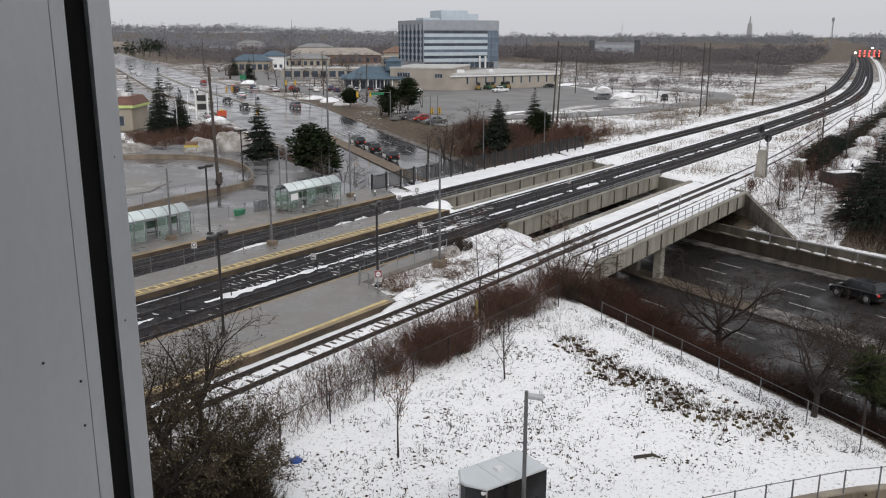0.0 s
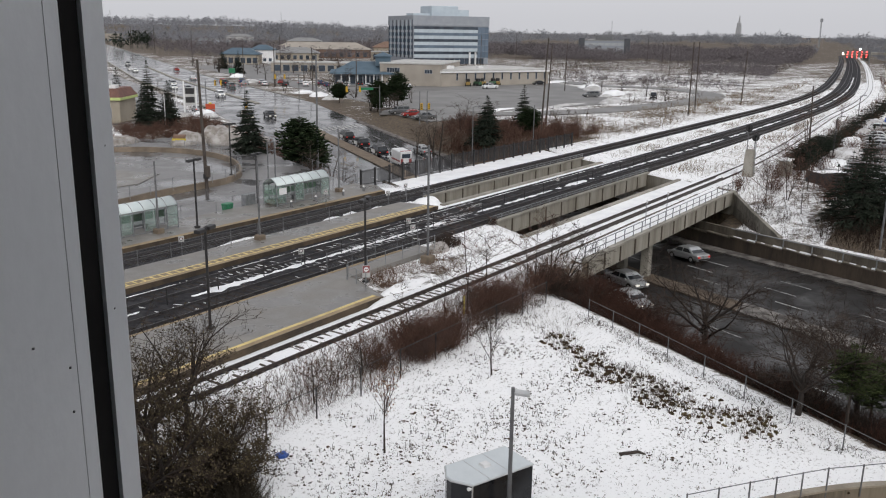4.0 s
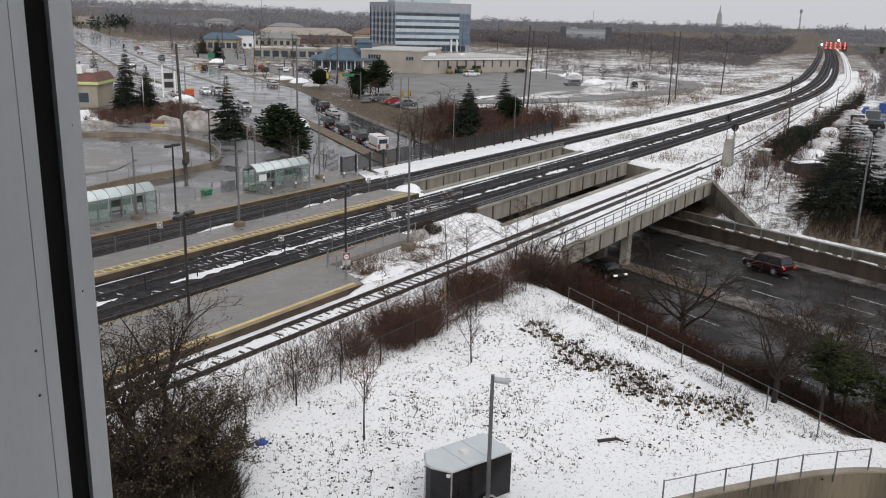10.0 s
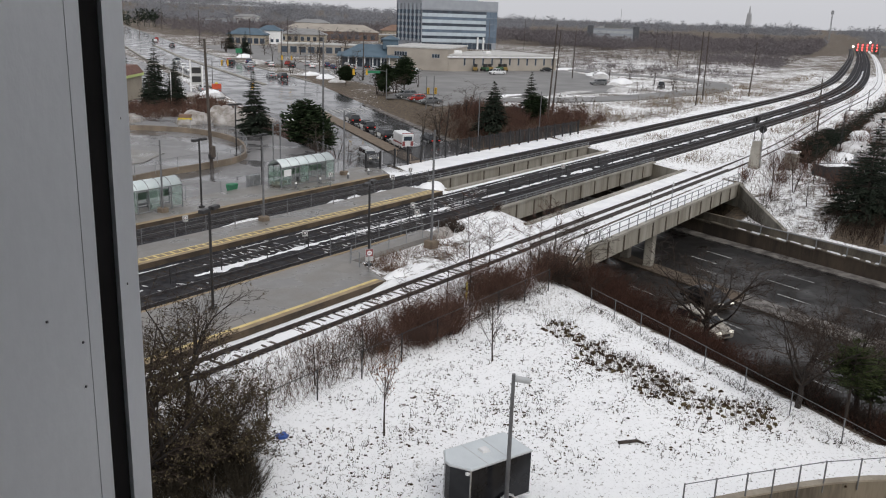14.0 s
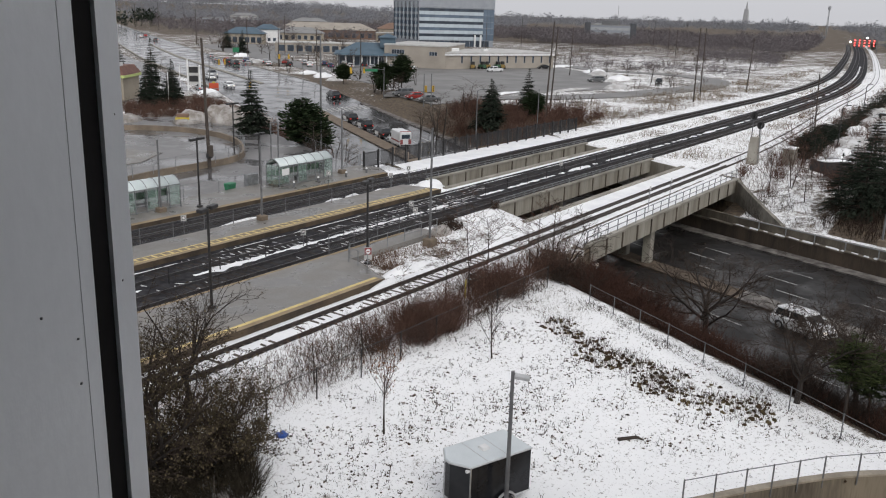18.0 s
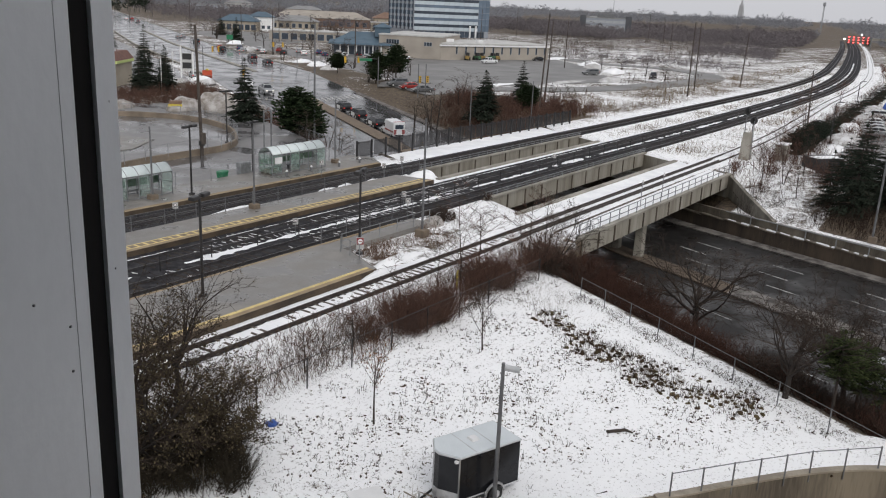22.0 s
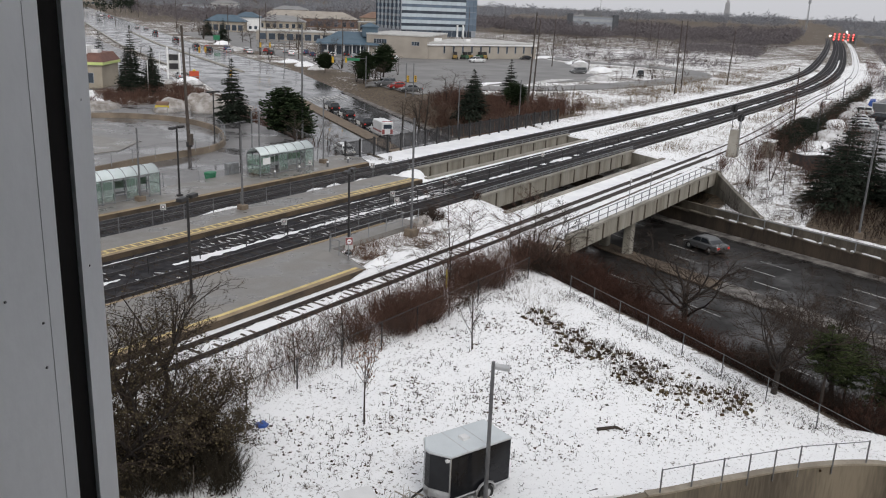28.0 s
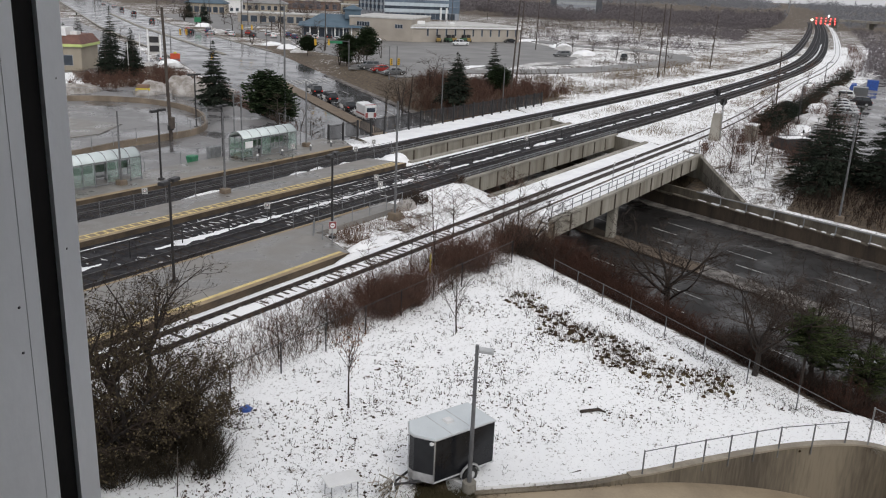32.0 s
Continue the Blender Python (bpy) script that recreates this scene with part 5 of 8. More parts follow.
for i in range(46):
    a_, x_, y_ = g_.gauss(0.5, 0.5), g_.gauss(0, 0.3), g_.gauss(0, 0.2)
    l_, z_ = g_.uniform(0.35, 0.95), g_.uniform(0.05, 0.5)
    p_ = Vector((x_ - math.cos(a_) * l_ / 2, y_ - math.sin(a_) * l_ / 2, max(0.02, z_ + g_.gauss(0, 0.18))))
    q_ = Vector((x_ + math.cos(a_) * l_ / 2, y_ + math.sin(a_) * l_ / 2, max(0.02, z_ + g_.gauss(0, 0.18))))
    heap.tube(p_, q_, g_.uniform(0.012, 0.035), 0.008, 5)
    if i % 4 == 0:
        caps_.tube(p_ + Vector((0, 0, 0.03)), p_.lerp(q_, 0.6) + Vector((0, 0, 0.03)), 0.035, 0.02, 5)
part("branches", heap, STRAW, bh)
part("snow_cap", caps_, SNOW, bh, "snow lying on the branches")
sk = thing("stick", pose(16.95, 21.16, -0.28), "thin leaning stick standing in the snow", "stick")
part("stem", Mesh().tube((0, 0, -0.1), (0.42, 0.38, 1.55), 0.022, 0.010, 6), WOODPOLE, sk)
lg = thing("log", pose(31.83, 12.16, -0.25, 0, 0, -45), "short rotten log lying in the snow", "log")
part("stem", Mesh().tube((-0.55, 0, 0), (0.3, 0.05, 0.03), 0.085, 0.07, 8).tube((0.3, 0.05, 0.03), (0.55, -0.18, 0.0), 0.065, 0.03, 6), BARK, lg)
lg = thing("log", pose(26.7, 10.6, -0.22, 0, 0, -35), "short rotten log lying in the snow", "log")
part("stem", Mesh().tube((-0.25, 0, 0), (0.25, 0.05, 0.02), 0.08, 0.07, 8), BARK, lg)
bg = thing("plastic_bag", pose(22.9, 23.9, -0.25, 0, 0, 30), "crumpled blue plastic bag on the snow", "bag")
bm_ = bmesh.new()
bmesh.ops.create_icosphere(bm_, subdivisions=2, radius=0.26)
for v in bm_.verts:
    v.co *= 1 + 0.45 * noise.noise(v.co * 6)
    v.co.z *= 0.62
d_ = bpy.data.meshes.new("body")
bm_.to_mesh(d_)
bm_.free()
d_.materials.append(BLUE)
ob_ = new("body", d_)
ob_.parent = bg
mk = thing("marker_post", pose(42.78, 28.0, -0.25), "yellow plastic marker post in the brush", "marker")
part("post", Mesh().box(-0.06, 0.06, -0.03, 0.03, 0, 1.25), YPLASTIC, mk)

# ---- retaining wall and drive at the foot of the building ----
WALL_LINE = [(23.3, 12.95), (25.66, 10.52), (27.95, 8.46), (30.24, 6.88), (33.14, 4.72), (35.0, 2.9), (35.75, 1.6), (35.6, 0.2), (34.8, -2.5), (33, -8)]
WALL_DROP = [0.06, 0.1, 0.2, 0.75, 1.7, 2.5, 2.9, 3.1, 3.4, 3.8]
wpts = spline([(x, y, d) for (x, y), d in zip(WALL_LINE, WALL_DROP)], 6)
LOWWALL = mat("damp_streaked_low_wall", (0.21, 0.178, 0.132), (0.075, 0.062, 0.047), 0.45, 0.85, bump=0.15, fine=9, squash=0.12)
wall("retaining_wall", [(x, y, -0.2 - d - 0.3, -0.14 - 0.12 * smooth(27.6, 26.2, x)) for x, y, d in wpts], 0.3, "low curved concrete wall stained brown by damp", LOWWALL)
wall("wall_coping", [(x - 0.02, y - 0.02, -0.14, -0.06) for x, y, d in wpts if x > 27.4], 0.34, "pale tan concrete coping of the low curved wall", mat("pale_tan_coping", (0.34, 0.30, 0.24), (0.22, 0.19, 0.15), 0.8, 0.85, bump=0.15, fine=10))
m_ = Mesh()
cx_, cy_ = 12.0, -14.0
rings_ = []
for x, y, d in wpts:
    rings_.append([(x + (cx_ - x) * k * 0.2, y + (cy_ - y) * k * 0.2, -0.24 - d - (0.02 * k)) for k in range(6)])
n_ = 6
m_.add([p for r in rings_ for p in r], [(a * n_ + i, a * n_ + i + 1, (a + 1) * n_ + i + 1, (a + 1) * n_ + i) for a in range(len(rings_) - 1) for i in range(n_ - 1)])
DRIVE = mat("tan_concrete_drive", (0.36, 0.29, 0.20), (0.27, 0.215, 0.15), 0.5, 0.75, bump=0.08, fine=10)
tagged(part("driveway", m_, DRIVE), "tan concrete driveway sloping down beside the wall", "driveway", kind="structure")
m_ = Mesh()
rb = []
for x, y, d in wpts[:48]:
    dx, dy = x - 20, y + 6
    k = math.hypot(dx, dy)
    rb.append([(x + dx / k * 0.33, y + dy / k * 0.33, -0.13), (x + dx / k * 3.2, y + dy / k * 3.2, -0.22), (x + dx / k * 3.2, y + dy / k * 3.2, -0.7), (x + dx / k * 0.25, y + dy / k * 0.25, -0.7)])
tagged(part("field_edge", m_.loft(rb), GROUND), "snow up to the top of the low wall", "ground", kind="structure")


# ---- plants ----
def bare_tree(x, y, h, spread, seed, label, twigs=TWIG, stems=1, kids=(5, 5, 4), r=None, leaves=0, lean=(0, 0), z=None, upright=0.45, start=0.3, leaf_mat=DEADLEAF, name="bare_tree"):
    """Trunk and limbs, and a crown of fine twigs."""
    g = random.Random(seed)
    z = ground_z(x - SKEW * (y - 40), y) if z is None else z
    tree = thing(name, pose(x, y, z), label, "tree")
    wood, crown, tips = Mesh(), Mesh(), []
    r = r or h * 0.014

    def grow(p, d, length, rad, level):
        mesh = wood if level < 2 else crown
        n = 4 if level == 0 else 3
        pts = [p]
        for i in range(n):
            d = (d + Vector((g.uniform(-1, 1), g.uniform(-1, 1), g.uniform(-0.4, 0.8) * upright)) * (0.10 + 0.07 * level)).normalized()
            q = pts[-1] + d * (length / n)
            a, b = rad * (1 - 0.75 * i / n), rad * (1 - 0.75 * (i + 1) / n)
            mesh.tube(pts[-1], q, max(a, 0.008), max(b, 0.006), (7, 5, 4, 3, 3, 3)[level], False)
            pts.append(q)
        if level >= len(kids):
            tips.extend(pts[1:])
            return
        k = kids[level]
        for j in range(k):
            t = start + (1 - start) * (j + g.uniform(0, 1)) / k if level == 0 else g.uniform(0.2, 1)
            i = min(int(t * n), n - 1)
            p2 = pts[i].lerp(pts[i + 1], t * n - i)
            a = g.uniform(0, 2 * math.pi)
            side = Vector((math.cos(a), math.sin(a), 0))
            out = (d * upright + side * spread + Vector((0, 0, g.uniform(-0.1, 0.5) * upright))).normalized()
            grow(p2, out, length * g.uniform(0.38, 0.62) * (1.1 - 0.45 * t if level == 0 else 1), rad * (1 - 0.7 * t) * 0.55, level + 1)

    for k in range(stems):
        a = 2 * math.pi * k / stems + g.uniform(0, 1)
        tilt = 0 if stems == 1 else g.uniform(0.15, 0.5)
        d = Vector((math.cos(a) * tilt + lean[0], math.sin(a) * tilt + lean[1], 1)).normalized()
        grow(Vector((math.cos(a) * 0.15 * (stems > 1), math.sin(a) * 0.15 * (stems > 1), -0.15)), d, h * (1 if stems == 1 else g.uniform(0.7, 1)), r, 0)
    part("trunk", wood, BARK, tree)
    part("crown", crown, twigs, tree, "fine bare twigs")
    if leaves:
        m = Mesh()
        for i in range(leaves):
            p = g.choice(tips) + Vector((g.gauss(0, 0.14), g.gauss(0, 0.14), g.gauss(0, 0.14)))
            u = Vector((g.gauss(0, 1), g.gauss(0, 1), g.gauss(0, 1))).normalized() * g.uniform(0.025, 0.06)
            w = u.cross(Vector((g.gauss(0, 1), g.gauss(0, 1), g.gauss(0, 1)))).normalized() * g.uniform(0.015, 0.04)
            m.add([p - u, p + w, p + u, p - w], [(0, 1, 2, 3)])
        part("leaves", m, leaf_mat, tree, "a few withered brown leaves")
    return tree


def spreading_tree(x, y, z, h, seed, label, r=0.16, fork=0.35, lean=(0, 0), limbs=5, kids=(6, 5, 4), rise=(0.25, 1.3), leaves=0, twigs=None):
    """A short trunk that forks into wide crooked limbs with fine curved twigs."""
    g = random.Random(seed)
    tree = thing("bare_tree", pose(x, y, z), label, "tree")
    wood, crown, tips = Mesh(), Mesh(), []

    def turned(d, angle):
        side = d.cross(Vector((g.gauss(0, 1), g.gauss(0, 1), g.gauss(0, 1)))).normalized()
        return (d * math.cos(angle) + side * math.sin(angle)).normalized()

    def grow(p, d, length, rad, level):
        mesh = wood if level < 2 else crown
        n = (6, 6, 4, 3, 2)[level]
        pts, way = [p], [d]
        for i in range(n):
            d = (d + Vector((g.gauss(0, 0.16), g.gauss(0, 0.16), g.gauss(0.03, 0.12)))).normalized()
            q = pts[-1] + d * (length / n)
            mesh.tube(pts[-1], q, max(rad * (1 - 0.8 * i / n), 0.009), max(rad * (1 - 0.8 * (i + 1) / n), 0.006), (8, 6, 4, 3, 3)[level], False)
            pts.append(q)
            way.append(d)
        if level > 2:
            tips.extend(pts[1:])
        if level > len(kids):
            return
        for j in range(kids[level - 1]):
            t = 0.2 + 0.8 * (j + g.uniform(0, 1)) / kids[level - 1]
            i = min(int(t * n), n - 1)
            e = turned(way[i], radians(g.uniform(28, 62)))
            e.z = e.z * 0.7 + 0.08
            grow(pts[i].lerp(pts[i + 1], t * n - i), e.normalized(), length * g.uniform(0.4, 0.7) * (1.15 - 0.5 * t), rad * (1 - 0.7 * t) * 0.55, level + 1)

    d = Vector((lean[0], lean[1], 1)).normalized()
    p = Vector((0, 0, -0.3))
    for i in range(4):
        q = p + (d + Vector((g.gauss(0, 0.1), g.gauss(0, 0.1), 0))).normalized() * (h * fork + 0.3) / 4
        wood.tube(p, q, r * (1.25 - 0.12 * i), r * (1.13 - 0.12 * i), 8, False)
        p = q
    for k in range(limbs):
        a = 2 * math.pi * k / limbs + g.uniform(-0.5, 0.5)
        up = g.uniform(*rise) if k else 2.2
        grow(p - d * g.uniform(0, 0.35) * h * fork, Vector((math.cos(a), math.sin(a), up)).normalized(), h * (1 - fork) * g.uniform(0.75, 1.1), r * g.uniform(0.4, 0.65), 1)
    part("trunk", wood, DARKBARK, tree)
    part("crown", crown, twigs or DARKTWIG, tree, "fine bare twigs")
    if leaves:
        m = Mesh()
        for i in range(leaves):
            c = g.choice(tips) + Vector((g.gauss(0, 0.1), g.gauss(0, 0.1), g.gauss(0, 0.1)))
            u = Vector((g.gauss(0, 1), g.gauss(0, 1), g.gauss(0, 1))).normalized() * g.uniform(0.03, 0.075)
            w = u.cross(Vector((g.gauss(0, 1), g.gauss(0, 1), g.gauss(0, 1)))).normalized() * g.uniform(0.018, 0.045)
            m.add([c - u, c + w, c + u, c - w], [(0, 1, 2, 3)])
        part("leaves", m, DEADLEAF, tree, "a few withered brown leaves")
    return tree


def frond(m, p, d, length, width, droop):
    """A tapering spray of needles, flattened and hanging."""
    d = Vector(d).normalized()
    s = d.cross(Vector((0, 0, 1)))
    s = s.normalized() * width if s.length > 1e-4 else Vector((width, 0, 0))
    a, mid, tip = p, p + d * length * 0.55 + Vector((0, 0, -droop * 0.35)), p + d * length + Vector((0, 0, -droop))
    low = Vector((0, 0, -width * 0.8))
    m.add([a, mid + s, mid - s, mid + low, mid - low * 0.5, tip], [(0, 1, 4), (0, 4, 2), (0, 3, 1), (0, 2, 3), (5, 4, 1), (5, 2, 4), (5, 1, 3), (5, 3, 2)])


def conifer(x, y, h, rad, seed, label, needles=NEEDLE, z=None, layers=None, pine=False, leaf=1.0, low=0.22):
    """A trunk with whorls of drooping branches, each of many sprays."""
    g = random.Random(seed)
    z = ground_z(x - SKEW * (y - 40), y) if z is None else z
    tree = thing("conifer", pose(x, y, z), label, "tree", "conifers")
    wood, crown = Mesh(), Mesh()
    wood.tube((0, 0, -0.2), (0, 0, h * 0.96), h * 0.02, 0.02, 7)
    layers = layers or int(h * 3.0)
    for i in range(layers):
        t = (i + g.uniform(0, 0.7)) / layers
        base = low if pine else 0.05
        zz = h * (base + (0.985 - base) * t)
        prof = (math.sin(math.pi * min(1, 0.18 + t * 0.82)) ** 0.7 if pine else (1 - t) ** 0.85) + 0.03
        n = int(7 + 12 * prof)
        for k in range(n):
            a = g.uniform(0, 2 * math.pi)
            length = rad * prof * g.uniform(0.62, 1.12)
            rise = g.uniform(0.05, 0.5) if pine else 0.25 - 0.4 * (1 - t)
            d = Vector((math.cos(a), math.sin(a), rise)).normalized()
            root = Vector((0, 0, zz))
            if i % 2 == 0:
                wood.tube(root, root + d * length * 0.8, 0.02 + 0.012 * length, 0.008, 3, False)
            sprays = int(8 / leaf ** 1.3)
            for q in range(sprays):
                f = 0.18 + 0.8 * q / (sprays - 1)
                p = root + d * (length * f * g.uniform(0.85, 1.0)) + Vector((0, 0, -0.10 * length * f * f))
                side = a + g.choice((-1, 1)) * g.uniform(0.3, 1.2)
                ll = min(0.75, max(0.16, length * 0.36 * (1.15 - f * 0.5))) * g.uniform(0.7, 1.2) * leaf
                frond(crown, p, (math.cos(side), math.sin(side), g.uniform(-0.1, 0.6) if pine else g.uniform(-0.35, 0.15)), ll, ll * (0.26 if pine else 0.2), ll * (0.05 if pine else 0.3))
    for k in range(5):
        frond(crown, Vector((0, 0, h * 0.93)), (g.uniform(-0.3, 0.3), g.uniform(-0.3, 0.3), 1), h * 0.07, 0.07, 0)
    part("trunk", wood, BARK, tree)
    part("crown", crown, needles, tree, "dark green needles")
    return tree


def brush(name, spot, n, h, material, seed, label, side=4, thin=0.006, category="brush", bow=0.35):
    """Many bare stems with side twigs; spot(g) gives a place (x, y) or nothing."""
    g = random.Random(seed)
    m = Mesh()
    made = 0
    while made < n:
        p = spot(g)
        if p is None:
            continue
        made += 1
        x, y = p
        base = Vector((x, y, ground_z(x - SKEW * (y - 40), y) - 0.05))
        hh = g.uniform(*h) * (0.6 + 0.8 * max(0, 0.5 + noise.noise(Vector((x * 0.35, y * 0.35, seed)))))
        d = Vector((g.gauss(0, bow), g.gauss(0, bow), 1)).normalized()
        r = thin * (1 + hh * 0.5)
        mid = base + d * hh * 0.5
        top = mid + (d + Vector((g.gauss(0, 0.25), g.gauss(0, 0.25), 0.1))).normalized() * hh * 0.5
        m.tube(base, mid, r, r * 0.7, 3, False)
        m.tube(mid, top, r * 0.7, r * 0.3, 3, False)
        for k in range(side):
            f = g.uniform(0.25, 0.95)
            q = base.lerp(mid, f * 2) if f < 0.5 else mid.lerp(top, f * 2 - 1)
            e = (d + Vector((g.gauss(0, 0.8), g.gauss(0, 0.8), g.uniform(0, 0.4)))).normalized()
            m.tube(q, q + e * hh * g.uniform(0.15, 0.4), r * 0.5, r * 0.25, 3, False)
    ob = part(name, m, material)
    return tagged(ob, label, category, kind="stuff")


def box_spot(x0, x1, y0, y1, keep=None, lo=0.0, scale=0.3, seed=0):
    """Places in a box, thicker where a noise is high."""
    def spot(g):
        x, y = g.uniform(x0, x1), g.uniform(y0, y1)
        if noise.noise(Vector((x * scale, y * scale, seed))) < lo + g.uniform(-0.35, 0.35) or (keep and not keep(x, y)):
            return None
        return x, y
    return spot


def bank_spot(s0, s1, y0, y1, lo=-0.3, scale=0.3):
    def spot(g):
        s, y = g.uniform(s0, s1), g.uniform(y0, y1)
        x = at(s, y)
        return (x, y) if noise.noise(Vector((x * scale, y * scale, 3))) > lo + g.uniform(-0.3, 0.3) else None
    return spot


def outer_spot(g):
    """Between the bus loop's outer fence and the road."""
    y = g.uniform(63.5, 112)
    x = g.uniform(70, 110)
    return (x, y) if x > 74.2 + (y - 63) * 0.44 and x - SKEW * (y - 40) < 64.5 else None


def shrubs(name, spot, n, h, material, seed, label, stems=26, side=6, thin=0.008, spread=0.42, category="shrub"):
    """Round leafless shrubs: fans of stems with side twigs, many clumps in one."""
    g = random.Random(seed)
    m = Mesh()
    made = 0
    while made < n:
        p = spot(g)
        if p is None:
            continue
        made += 1
        hh = g.uniform(*h)
        base = Vector((p[0], p[1], ground_z(p[0] - SKEW * (p[1] - 40), p[1]) - 0.05))
        for k in range(stems):
            b = base + Vector((g.gauss(0, 0.14 * hh), g.gauss(0, 0.14 * hh), 0))
            d = Vector((g.gauss(0, spread), g.gauss(0, spread), 1)).normalized()
            ll = hh * g.uniform(0.55, 1.05)
            r = thin * (0.8 + hh * 0.3)
            mid = b + d * ll * 0.5
            top = mid + (d + Vector((g.gauss(0, 0.22), g.gauss(0, 0.22), 0.15))).normalized() * ll * 0.5
            m.tube(b, mid, r, r * 0.7, 3, False)
            m.tube(mid, top, r * 0.7, r * 0.35, 3, False)
            for j in range(side):
                f = g.uniform(0.3, 1.0)
                q = b.lerp(mid, f * 2) if f < 0.5 else mid.lerp(top, f * 2 - 1)
                e = (d + Vector((g.gauss(0, 0.75), g.gauss(0, 0.75), g.uniform(0, 0.5)))).normalized()
                m.tube(q, q + e * ll * g.uniform(0.12, 0.32), r * 0.5, r * 0.28, 3, False)
    return tagged(part(name, m, material), label, category, kind="stuff")


BANKPINE = island("dull_pine_needles", (0.018, 0.026, 0.011), (0.062, 0.076, 0.030))
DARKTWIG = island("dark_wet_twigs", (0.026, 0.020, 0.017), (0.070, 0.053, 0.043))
# along the siding and the near fence
CLUMPS = [(34.6, 26.0, 1.0), (36.0, 25.9, 1.2), (37.2, 25.9, 1.0), (35.6, 26.9, 1.0), (36.6, 26.4, 1.0), (43.4, 26.9, 1.0), (44.8, 26.6, 1.1), (45.8, 26.0, 0.8), (44.2, 27.9, 0.8), (47.8, 26.6, 0.4), (38.6, 26.4, 0.55), (40.4, 27.0, 0.6), (41.8, 26.5, 0.55), (32.6, 26.6, 0.45), (50.4, 26.4, 0.8), (52.2, 25.8, 0.8), (29.6, 26.6, 0.4)]


def clump_spot(g):
    """Places gathered round the thickets along the fence."""
    x, y, k = g.choice(CLUMPS)
    return (x + g.gauss(0, 0.55 * k), max(25.35, y + g.gauss(0, 0.4 * k))) if g.random() < k else None


shrubs("shrubs", clump_spot, 108, (1.1, 2.6), REDTWIG, 11, "round red-brown leafless shrubs along the fence", 38, 10, 0.0065, 0.6)
brush("dead_leaves", box_spot(30, 48.5, 25.05, 25.9, lo=-0.1), 900, (0.06, 0.3), island("wet_leaf_litter", (0.022, 0.015, 0.010), (0.085, 0.055, 0.034)), 71, "dark wet leaf litter and stalks along the fence's foot", 4, 0.012, bow=0.8)
brush("dead_leaves", bank_spot(56.3, 57.4, 1.5, 22, -0.5), 1300, (0.06, 0.28), island("dark_fence_grass", (0.020, 0.016, 0.012), (0.075, 0.058, 0.040)), 72, "dark dead grass along the foot of the bank's fence", 4, 0.011, bow=0.8)
brush("brush", box_spot(30, 56, 25.6, 29.6, lo=0.0), 420, (0.5, 1.8), TWIG, 51, "thin leafless stems among the shrubs", 5, 0.006)
brush("brush", box_spot(22, 36, 25.6, 30.0, lo=0.0), 420, (0.4, 1.1), TWIG, 12, "thin leafless brush along the fence", 5, 0.007)
# shade beneath the trees is put into the next two dark twig colours
brush("brush", box_spot(14, 23, 20.6, 27.5, lambda x, y: 27.8 < 0.68 * x + 0.73 * y < 33 and -8 < 0.73 * x - 0.68 * y < -0.5, lo=-0.5), 1500, (0.3, 1.0), island("dark_undergrowth", (0.018, 0.015, 0.011), (0.060, 0.050, 0.034)), 39, "dense undergrowth beneath the leafless trees, coloured dark for shade", 8, 0.008)
shrubs("shrubs", box_spot(14, 23, 20.6, 27.5, lambda x, y: 28.0 < 0.68 * x + 0.73 * y < 32 and -7 < 0.73 * x - 0.68 * y < -0.8, lo=-0.6), 105, (0.6, 1.5), island("shaded_bush_twigs", (0.020, 0.017, 0.013), (0.060, 0.050, 0.036)), 75, "dense growth at the foot of the leafless shrubs, coloured dark for shade", 34, 10, 0.009, 0.6)
brush("dead_weeds", box_spot(18, 60, 25.6, 30.6, lo=-0.9, scale=0.8, seed=6), 6500, (0.15, 0.62), island("red_brown_weeds", (0.050, 0.032, 0.024), (0.19, 0.125, 0.088)), 13, "dead red-brown weeds standing in the snow", 3, 0.009)
shrubs("shrubs", bank_spot(60.5, 65.8, 18, 26.5, -0.8), 60, (1.8, 3.4), BANKTWIG, 76, "tall red-brown shrubs on the bank by the bridge", 40, 12, 0.008, 0.6)
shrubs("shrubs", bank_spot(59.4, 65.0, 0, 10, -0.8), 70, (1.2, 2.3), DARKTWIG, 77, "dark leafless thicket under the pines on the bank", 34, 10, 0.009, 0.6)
shrubs("shrubs", bank_spot(59.2, 65.5, 12, 23.5, -0.6), 120, (0.9, 2.0), BANKTWIG, 14, "dense dark red-brown shrubs on the bank above the road", 36, 10, 0.008, 0.7)
shrubs("shrubs", bank_spot(59.2, 65.5, -3, 16, -0.6), 190, (0.7, 1.9), BANKTWIG, 57, "dense low red-brown shrubs on the bank above the road", 30, 8, 0.009, 0.7)
brush("brush", bank_spot(59.0, 66, -8, 24, -0.9), 3400, (0.3, 1.1), BANKTWIG, 58, "dense brown undergrowth covering the bank", 6, 0.011, bow=0.7)
shrubs("shrubs", bank_spot(59.2, 66, -25, 4, -0.6), 150, (0.8, 2.4), BANKTWIG, 15, "dense leafless shrubs on the bank above the road", 30, 7)
shrubs("shrubs", box_spot(49.5, 60.5, 22.5, 27.4, lambda x, y: x - SKEW * (y - 40) < 66, lo=-0.3), 60, (0.8, 2.3), DARKTWIG, 16, "dark leafless tangle beside the bridge", 32, 10, 0.008, 0.65)
brush("dead_weeds", box_spot(44, 53, 34.4, 38.0, lo=-0.1), 1300, (0.2, 0.65), island("rusty_dead_weeds", (0.06, 0.036, 0.026), (0.21, 0.135, 0.095)), 17, "rusty dead weeds beside the platform's end", 3, 0.009)
